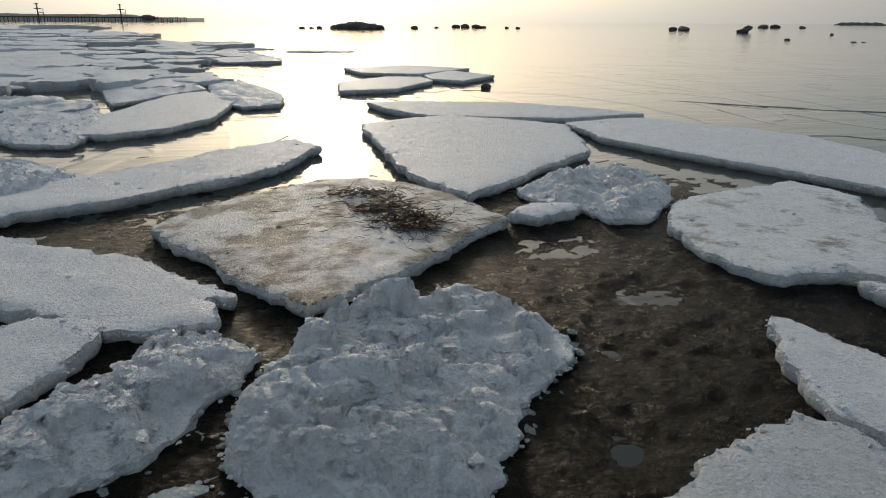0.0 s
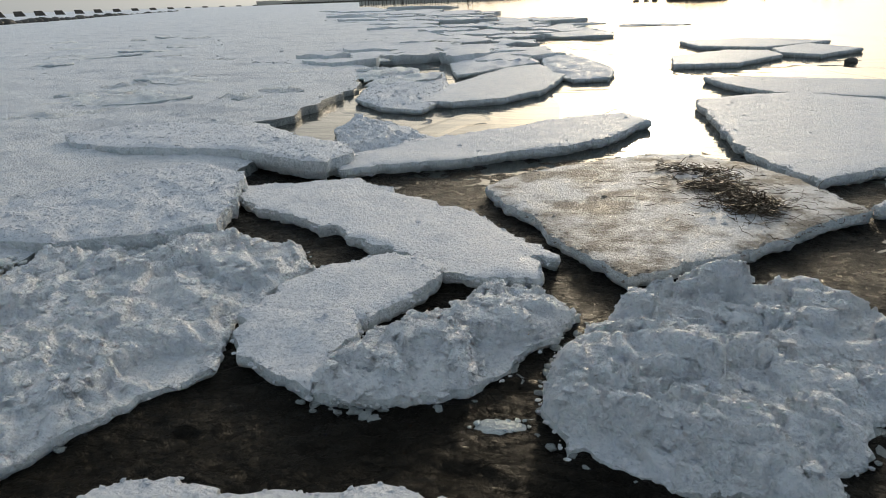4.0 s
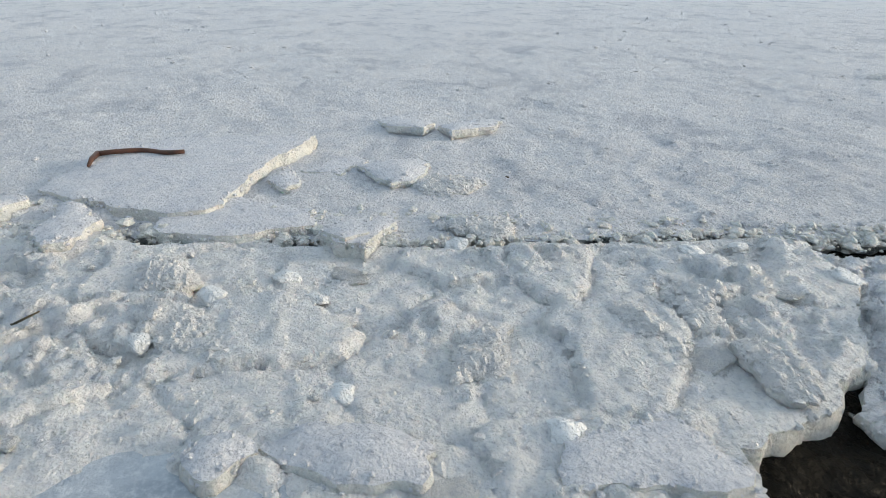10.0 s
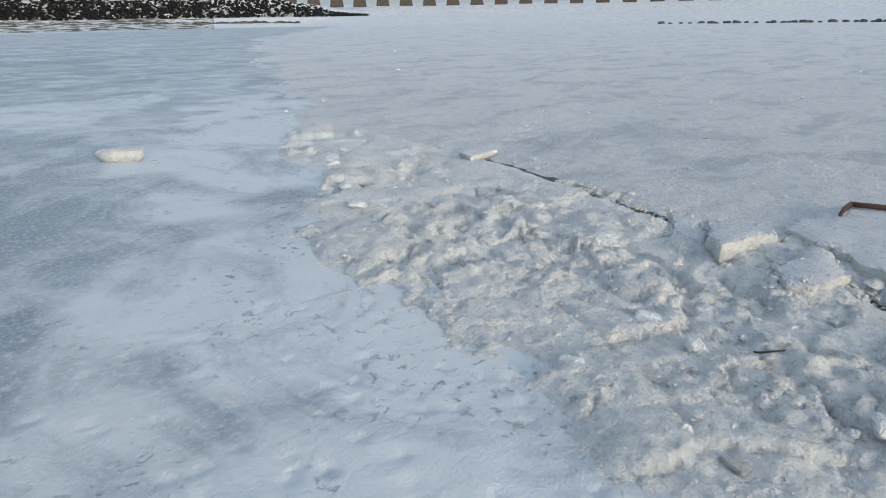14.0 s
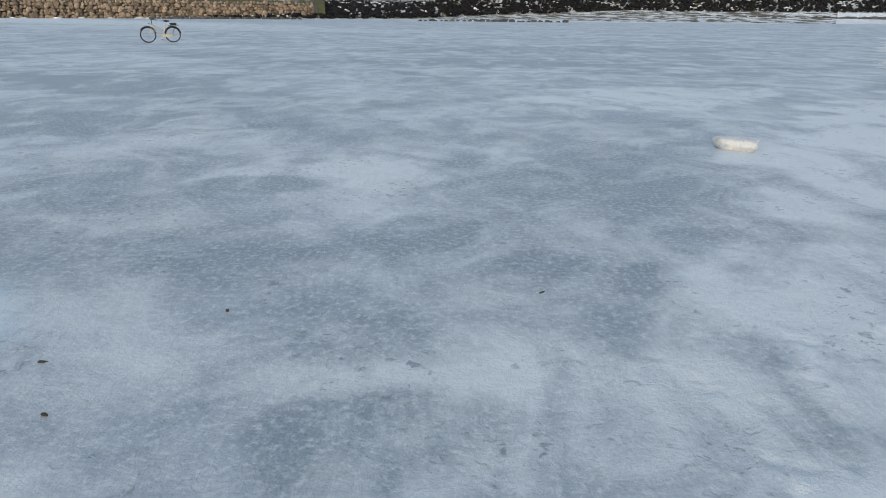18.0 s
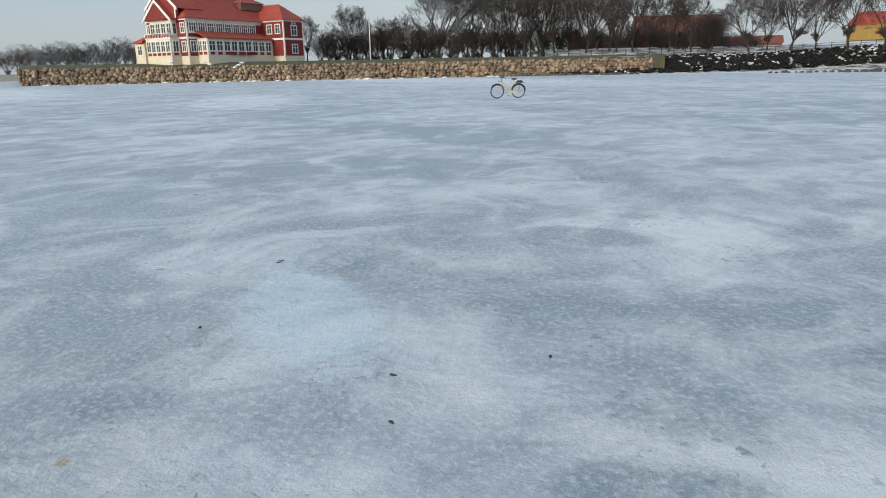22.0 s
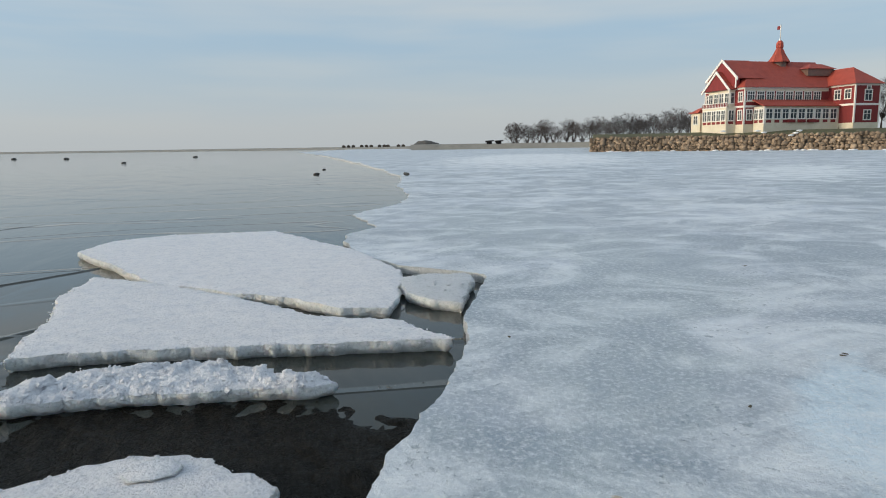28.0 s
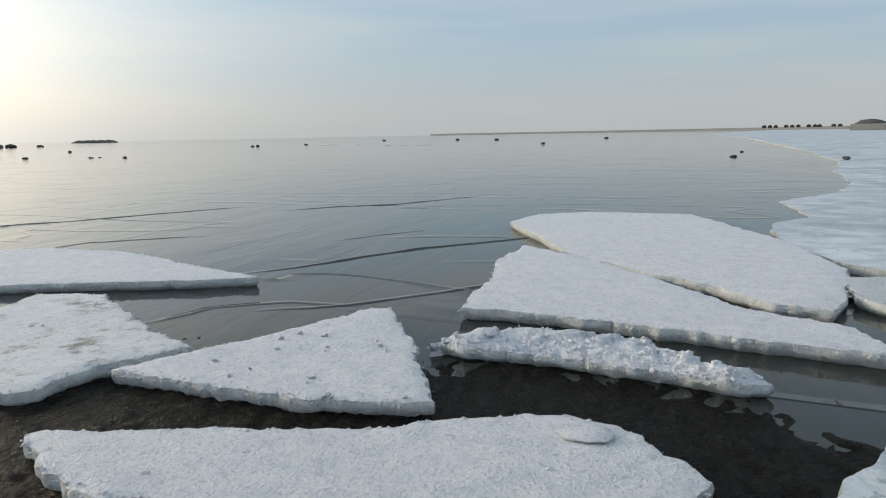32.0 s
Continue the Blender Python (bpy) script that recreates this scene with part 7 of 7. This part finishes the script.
        for k in range(n):
            p = ring[int(r.integers(len(ring)))]
            if p[1] > 4.0 and p[0] < 1.4:
                continue
            put(p[0] + r.uniform(-0.05, 0.05), p[1] + r.uniform(-0.07, 0.03), WATER + 0.03, r.uniform(0.02, 0.075), clear, "small lump of clear wet ice at a floe's foot", "clear ice lumps", 0.9)
    tri = np.array([(4.01, 3.25), (4.52, 3.13), (5.03, 2.79), (5.46, 2.25), (6.14, 1.94), (5.66, 1.64), (4.71, 1.15), (4.12, 0.85), (3.92, 0.79), (3.8, 1.27), (3.79, 1.74), (3.84, 2.39), (3.9, 2.99)])
    count = 0
    while count < 16:
        x, y = r.uniform(3.7, 5.2), r.uniform(0.9, 3.0)
        if inside(np.array([x]), np.array([y]), tri * 0.9 + tri.mean(0) * 0.1)[0]:
            put(x, y, 0.005, r.uniform(0.015, 0.06), white, "crumb of white ice lying on a floe", "ice crumbs on the floes")
            count += 1
    # the floe field out towards the pier
    def ragged_slab(s):
        ring = jagged([(-1, -0.35), (-0.2, -0.5), (0.8, -0.4), (1.05, 0.0), (0.7, 0.4), (-0.3, 0.5), (-0.9, 0.25)], 0.07, 0.24, s)
        return slab_mesh("ice_floe", ring, grid_points(ring, 0.07, s), lambda x, y, d: 0.10 + 0.05 * fbm(x, y, 0.5, 4, s) + 0.07 * broken(x, y, s, 0.6) * np.minimum(1, d / 0.15 + 0.3) - 0.06 * np.exp(-d / 0.1), -0.05, (M_RUBBLE, M_SIDE), 2, 0.05, s)
    slabs = [ragged_slab(700 + k) for k in range(8)]
    field = np.array([(-5.6, 17.2), (-3.9, 18.0), (-2.2, 19.2), (0.6, 22.3), (-0.1, 23.5), (-1.1, 26.4), (-1.8, 29.3), (0.9, 31.9), (0.8, 40.9), (-2.8, 50.7), (-12, 85), (-35, 148), (-62, 150), (-30, 88), (-18, 55), (-11, 42), (-8.5, 30), (-9.5, 24), (-8.5, 19)])
    seeds = []
    for i in range(27):
        for j in range(12):
            seeds.append((-0.62 + 0.075 * (j + r.uniform(-0.4, 0.4)), math.log(16) + 0.085 * (i + r.uniform(-0.4, 0.4))))
    for k, (u, v) in enumerate(seeds):
        cell = [(u - 0.13, v - 0.13), (u + 0.13, v - 0.13), (u + 0.13, v + 0.13), (u - 0.13, v + 0.13)]
        for u2, v2 in seeds:
            if 0 < math.hypot(u2 - u, v2 - v) < 0.26:
                mu, mv, nu, nv = (u + u2) / 2, (v + v2) / 2, u2 - u, v2 - v
                side = [(a - mu) * nu + (b - mv) * nv for a, b in cell]
                cut = []
                for n in range(len(cell)):
                    (a, b), (c, d), e, f = cell[n], cell[(n + 1) % len(cell)], side[n], side[(n + 1) % len(cell)]
                    if e <= 0:
                        cut.append((a, b))
                    if (e < 0) != (f < 0) and e != f:
                        cut.append((a + (c - a) * e / (e - f), b + (d - b) * e / (e - f)))
                cell = cut
        q = math.exp(v)
        if len(cell) < 3 or not inside(np.array([q * math.sin(u)]), np.array([q * math.cos(u)]), field)[0] or r.random() < 0.14:
            continue
        shrink = r.uniform(0.80, 0.97)
        corners = [(math.exp(v + (b - v) * shrink) * math.sin(u + (a - u) * shrink), math.exp(v + (b - v) * shrink) * math.cos(u + (a - u) * shrink)) for a, b in cell]
        ring = jagged(corners, 0.008 * q, 0.012 * q, 1200 + k)
        lift, rise, tip = r.uniform(0.03, 0.15) * (1 + q / 90), r.normal(0, 0.03), 0.03 * (1 + q / 60)
        mid = ring.mean(0)
        me = slab_mesh("ice_floe", ring, grid_points(ring, 0.012 * q, k), lambda x, y, d: lift + rise * (y - mid[1]) * 0.5 + tip * fbm(x, y, 0.03 * q, 4, k, 0.6) + tip * 1.2 * broken(x, y, k, 0.035 * q) - 0.03 * np.exp(-d / 0.1), -0.14, (M_FLOE, M_SIDE), 2, 0.05, 1200 + k)
        thing("ice_floe", me, "snowy broken ice slab in the far floe field", "ice floe", "far floe field")
    for k in range(34):
        d = 13 * math.exp(r.uniform(0, 1.3))
        h = r.uniform(-47, -20) + 6 * (d > 14)
        x, y = polar(h, d)
        size = r.uniform(0.25, 0.75) * (1 + d / 40)
        ob = thing("ice_floe", slabs[k % 8], "crumbled slab of old ice lying on the snow crust", "ice floe", "slabs on the crust")
        ob.matrix_world = pose(x, y, r.uniform(-0.05, 0.02), r.uniform(-4, 4), r.uniform(-4, 4), -h + r.uniform(-50, 50)) @ Matrix.Diagonal((size * r.uniform(0.8, 1.4), size, 0.75, 1))
    for h, d, size in ((5.0, 43, 2.0), (-0.5, 47, 1.6), (-3, 62, 2.4), (-15, 40, 2.0), (64, 150, 5), (70, 120, 4)):
        x, y = polar(h, d)
        ob = thing("ice_floe", slabs[int(d) % 8], "thin pale ice floe drifting on calm water", "ice floe", "far floe field")
        ob.matrix_world = pose(x, y, WATER, 0, 0, -h) @ Matrix.Diagonal((size, size * 0.5, 0.7, 1))


loose_ice()

# ---- driftwood, seaweed, specks ----
M_DRIFT = surface("wet_driftwood", (0.035, 0.014, 0.008), (0.15, 0.060, 0.032), 9.0, 0.5, 40, 0.004)
M_WEED = surface("brown_seaweed", (0.020, 0.013, 0.006), (0.075, 0.045, 0.020), 8.0, 0.45)
M_SPECK = surface("dark_plant_scraps", (0.03, 0.025, 0.015), (0.10, 0.08, 0.05), 20.0, 0.8)


def bent_stick(name, pts, radii, mat, label, category, sides=9):
    verts, faces = [], []
    for k in range(len(pts)):
        p = Vector(pts[k])
        a = (Vector(pts[min(k + 1, len(pts) - 1)]) - Vector(pts[max(k - 1, 0)])).normalized()
        side = a.orthogonal().normalized()
        other = a.cross(side)
        for j in range(sides):
            t = 2 * math.pi * j / sides
            w = radii[k] * (1 + 0.18 * noise.noise(p * 14 + Vector((math.cos(t), math.sin(t), 0))))
            verts.append(tuple(p + side * (math.cos(t) * w) + other * (math.sin(t) * w)))
    n = len(pts)
    for k in range(n - 1):
        for j in range(sides):
            faces.append((k * sides + j, k * sides + (j + 1) % sides, (k + 1) * sides + (j + 1) % sides, (k + 1) * sides + j))
    faces += [tuple(range(sides))[::-1], tuple(range((n - 1) * sides, n * sides))]
    return mesh_of(name, verts, faces, (mat,))


def driftwood():
    (x0, y0), (x1, y1), (x2, y2), (x3, y3) = [(-5.9, -2.22), (-6.24, -2.25), (-6.25, -1.9), (-6.12, -1.55)]
    root = thing("driftwood", None, "wet reddish-brown driftwood branch lying on ice", "branch")
    mid = np.array([(-5.49, -2.45), (-6.2, -2.35), (-6.76, -1.77), (-6.65, -1.03), (-6.53, -0.46), (-5.76, -0.88), (-4.91, -1.12), (-4.81, -1.27), (-4.96, -1.8)]).mean(0)

    def slab_top(x, y):
        return 0.12 - 0.03 * (x - mid[0]) + 0.03 * (y - mid[1])
    pts, radii = [], []
    for k in range(15):
        f = k / 14
        q = Vector((x1, y1, 0)).lerp(Vector((x2, y2, 0)), 2 * f) if f < 0.5 else Vector((x2, y2, 0)).lerp(Vector((x3, y3, 0)), 2 * f - 1)
        q += Vector((0.018 * math.sin(f * 9), 0.012 * math.sin(f * 13), 0))
        q.z = slab_top(q.x, q.y) + 0.022 + 0.008 * math.sin(f * 7)
        pts.append(q)
        radii.append(0.022 - 0.004 * f)
    main = new("branch", bent_stick("branch", pts, radii, M_DRIFT, "", ""))
    main.parent = root
    tip = Vector((x0, y0, slab_top(x0, y0) + 0.02))
    fork = new("fork", bent_stick("fork", [pts[0] + Vector((0.0, 0.01, 0)), pts[0].lerp(tip, 0.5) + Vector((0.02, 0, 0.01)), tip], [0.024, 0.020, 0.013], M_DRIFT, "", ""))
    fork.parent = root
    (a, b) = [(-3.37, -1.83), (-4.81, -0.85), (-8.79, -4.59), (-3.12, -2.15)][0]
    tw = thing("twig", bent_stick("twig", [(a - 0.05, b - 0.04, 0.06), (a, b, 0.09), (a - 0.02, b + 0.10, 0.13)], [0.006, 0.006, 0.004], M_SPECK, "", "", 5), "thin black twig stuck in ice rubble", "twig")


driftwood()


def seaweed():
    r = random.Random(12)
    corners = [(0.87, 6.46), (1.32, 6.35), (1.26, 5.82), (1.45, 5.35), (1.36, 5.15), (1.09, 5.39), (1.01, 5.84)]
    root = thing("seaweed", None, "clump of tangled brown seaweed lying on a floe", "seaweed")
    spine = [Vector((*p, 0)) for p in (corners[0], corners[1], corners[2], corners[6], corners[2], corners[3], corners[4], corners[5])]
    for name, n, thick, wide in (("weed_tangle", 900, 0.0065, 0.07), ("weed_litter", 320, 0.004, 0.30)):
        verts, faces = [], []
        for k in range(n):
            i = r.choice((0, 1, 2, 3, 4, 4, 5, 5, 5, 6))
            p = spine[i].lerp(spine[i + 1], r.random()) + Vector((r.gauss(0, wide), r.gauss(0, wide), 0.012 + abs(r.gauss(0, 0.006 if wide > 0.2 else 0.018))))
            way = Vector((r.gauss(0, 1), r.gauss(0, 1), r.gauss(0, 0.15))).normalized()
            for j in range(3):
                q = p + way * r.uniform(0.02, 0.06)
                q.z = max(0.008, q.z)
                tube(verts, faces, p, q, thick * r.uniform(0.5, 1), thick * 0.5, 3)
                way = (way + Vector((r.gauss(0, 0.6), r.gauss(0, 0.6), r.gauss(0, 0.2)))).normalized()
                p = q
        ob = tagged(new(name, mesh_of(name, verts, faces, (M_WEED,))), kind="stuff")
        ob.parent = root
    meshes = [chunk_mesh("plant_scrap", 1.0, 800 + k, (M_SPECK,), 0.35, 0.9, 2) for k in range(4)]
    for k, (x, y) in enumerate([(2.01, -3.6), (-0.42, -4.56), (1.34, -4.21), (1.74, -3.18), (4.13, -5.05), (7.48, -7.0), (3.51, -3.61), (5.44, -2.79), (4.11, -4.99), (-4.8, -0.85), (-8.79, -4.59), (-5.35, 0.98), (-10.9, 1.58)]):
        ob = thing("plant_scrap", meshes[k % 4], "small dark scrap of seaweed on the ice", "seaweed", "scraps on the ice")
        size = 0.024 + 0.0018 * math.hypot(x, y)
        ob.matrix_world = pose(x, y, 0.012 if x > -3 else 0.05, 0, 0, k * 50) @ Matrix.Diagonal((size * 1.9, size * 0.8, size * 0.5, 1))

    # no hole is cut: this dark lump gives the hole's dark inside
    ob = thing("plant_scrap", meshes[0], "dark lump standing in for a melted hole of a floe", "seaweed", "scraps on the ice")
    ob.matrix_world = pose((-0.7, 2.82)[0], (-0.7, 2.82)[1], 0.045) @ Matrix.Diagonal((0.11, 0.09, 0.07, 1))


seaweed()

# ---- the bicycle ----
M_FRAME = surface("cream_bicycle_paint", (0.50, 0.43, 0.32), (0.62, 0.55, 0.42), 8.0, 0.35)
M_RUBBER = surface("black_rubber", (0.012, 0.012, 0.013), (0.03, 0.03, 0.03), 12.0, 0.8)
M_CHROME = surface("dull_steel", (0.38, 0.38, 0.38), (0.56, 0.56, 0.56), 12.0, 0.3, metallic=0.9)
M_LEATHER = surface("black_vinyl", (0.012, 0.012, 0.012), (0.04, 0.038, 0.036), 10.0, 0.5)


def tubes_bm(pieces, sides=8):
    verts, faces = [], []
    for p, q, r0, r1 in pieces:
        tube(verts, faces, Vector(p), Vector(q), r0, r1, sides)
    bm = bmesh.new()
    vs = [bm.verts.new(v) for v in verts]
    for f in faces:
        bm.faces.new([vs[i] for i in f])
    return bm


def torus_bm(radius, thick, centre, n=40, m=8, squash=1.0, arc=(0, 2 * math.pi)):
    bm = bmesh.new()
    rows = []
    full = arc[1] - arc[0] > 6.28
    for i in range(n if full else n + 1):
        a = arc[0] + (arc[1] - arc[0]) * i / n
        rows.append([bm.verts.new((centre[0] + (radius + thick * math.cos(2 * math.pi * j / m)) * math.cos(a), centre[1] + thick * squash * math.sin(2 * math.pi * j / m), centre[2] + (radius + thick * math.cos(2 * math.pi * j / m)) * math.sin(a))) for j in range(m)])
    for i in range(n):
        a, b = rows[i], rows[(i + 1) % len(rows)]
        for j in range(m):
            bm.faces.new((a[j], a[(j + 1) % m], b[(j + 1) % m], b[j]))
    return bm


def bicycle():
    root = thing("bicycle", None, "cream step-through bicycle parked on smooth ice", "bicycle")
    R = 0.345
    wb = 1.09
    for x, name in ((0, "rear"), (wb, "front")):
        wheel = part("wheel", torus_bm(R - 0.045, 0.010, (x, 0, R)), M_CHROME, root)
        part("tyre", torus_bm(R - 0.020, 0.026, (x, 0, R)), M_RUBBER, wheel)
        part("spokes", tubes_bm([((x, 0.02 * (-1) ** k, R), (x + (R - 0.05) * math.cos(k * math.pi / 12), 0, R + (R - 0.05) * math.sin(k * math.pi / 12)), 0.0013, 0.0013) for k in range(24)], 4), M_CHROME, wheel)
        part("hub", tubes_bm([((x, -0.05, R), (x, 0.05, R), 0.025, 0.025)]), M_CHROME, wheel)
        part("mudguard", torus_bm(R + 0.025, 0.022, (x, 0, R), 24, 6, 1.2, (0.25, 3.0) if x == 0 else (0.6, 2.9)), M_RUBBER, root)
    bb, head_lo, head_hi, seat = (0.44, 0, 0.28), (0.93, 0, 0.62), (0.89, 0, 0.80), (0.27, 0, 0.80)
    part("frame", tubes_bm([(bb, head_lo, 0.026, 0.026), ((0.36, 0, 0.52), head_hi, 0.024, 0.024), (bb, seat, 0.024, 0.024), (head_lo, head_hi, 0.024, 0.024), (bb, (0, 0.06, R), 0.012, 0.010), (bb, (0, -0.06, R), 0.012, 0.010), ((0.33, 0, 0.62), (0, 0.06, R), 0.010, 0.009), ((0.33, 0, 0.62), (0, -0.06, R), 0.010, 0.009)]), M_FRAME, root, smooth=True)
    part("fork", tubes_bm([(head_lo, (0.98, 0.06, 0.52), 0.016, 0.014), (head_lo, (0.98, -0.06, 0.52), 0.016, 0.014), ((0.98, 0.06, 0.52), (wb, 0.06, R), 0.014, 0.010), ((0.98, -0.06, 0.52), (wb, -0.06, R), 0.014, 0.010)]), M_FRAME, root, smooth=True)
    bar = part("handlebar", tubes_bm([(head_hi, (0.87, 0, 0.98), 0.014, 0.014), ((0.87, 0, 0.98), (0.92, 0.16, 1.04), 0.012, 0.012), ((0.87, 0, 0.98), (0.92, -0.16, 1.04), 0.012, 0.012), ((0.92, 0.16, 1.04), (0.72, 0.30, 1.02), 0.012, 0.012), ((0.92, -0.16, 1.04), (0.72, -0.30, 1.02), 0.012, 0.012)]), M_RUBBER, root, smooth=True)
    for s in (-1, 1):
        part("grip", tubes_bm([((0.80, 0.26 * s, 1.028), (0.70, 0.305 * s, 1.018), 0.018, 0.018)]), M_RUBBER, bar)
    part("seat_post", tubes_bm([(seat, (0.25, 0, 0.92), 0.014, 0.014)]), M_CHROME, root)
    sb = bmesh.new()
    bmesh.ops.create_icosphere(sb, subdivisions=3, radius=1.0)
    for v in sb.verts:
        wide = 0.11 if v.co.x < 0 else 0.11 - 0.07 * v.co.x
        v.co = Vector((0.24 + v.co.x * 0.15, v.co.y * wide, 0.95 + v.co.z * 0.045))
    part("saddle", sb, M_LEATHER, root, smooth=True)
    part("luggage_rack", tubes_bm([((0.20, 0.07, 0.76), (-0.30, 0.07, 0.77), 0.007, 0.007), ((0.20, -0.07, 0.76), (-0.30, -0.07, 0.77), 0.007, 0.007), ((-0.30, 0.07, 0.77), (-0.30, -0.07, 0.77), 0.007, 0.007), ((-0.12, 0.07, 0.77), (0, 0.07, R), 0.006, 0.006), ((-0.12, -0.07, 0.77), (0, -0.07, R), 0.006, 0.006)]), M_RUBBER, root)
    bag = boxes((-0.20, -0.09, 0.775, 0.10, 0.09, 0.87))
    bmesh.ops.bevel(bag, geom=list(bag.edges), offset=0.03, segments=3, affect="EDGES")
    part("rack_bag", bag, M_LEATHER, root, "black bag on the rack", smooth=True)
    guard = boxes((0.02, 0.055, 0.25, 0.52, 0.075, 0.37))
    bmesh.ops.bevel(guard, geom=list(guard.edges), offset=0.008, segments=2, affect="EDGES")
    part("chain_guard", guard, M_FRAME, root)
    part("crank", tubes_bm([((0.44, 0.09, 0.28), (0.53, 0.09, 0.14), 0.010, 0.010), ((0.44, -0.09, 0.28), (0.35, -0.09, 0.42), 0.010, 0.010), ((0.44, -0.09, 0.28), (0.44, 0.09, 0.28), 0.016, 0.016)]), M_CHROME, root)
    for x, y, z in ((0.53, 0.14, 0.14), (0.35, -0.14, 0.42)):
        part("pedal", boxes((x - 0.05, y - 0.045, z - 0.012, x + 0.05, y + 0.045, z + 0.012)), M_RUBBER, root)
    part("kickstand", tubes_bm([((0.40, 0.03, 0.27), (0.37, 0.20, 0.0), 0.008, 0.008)]), M_CHROME, root)
    part("headlamp", tubes_bm([((0.96, 0, 0.84), (1.03, 0, 0.84), 0.03, 0.042)], 12), M_CHROME, root)
    front, rear = Vector((15.83, -34.71)), Vector((14.87, -35.4))
    way = (front - rear).normalized()
    s = 1.07
    root.matrix_world = Matrix.Translation((rear.x, rear.y, 0.0)) @ Matrix.Rotation(math.atan2(way.y, way.x), 4, "Z") @ Matrix.Rotation(radians(-4), 4, "X") @ Matrix.Scale(s, 4)


bicycle()
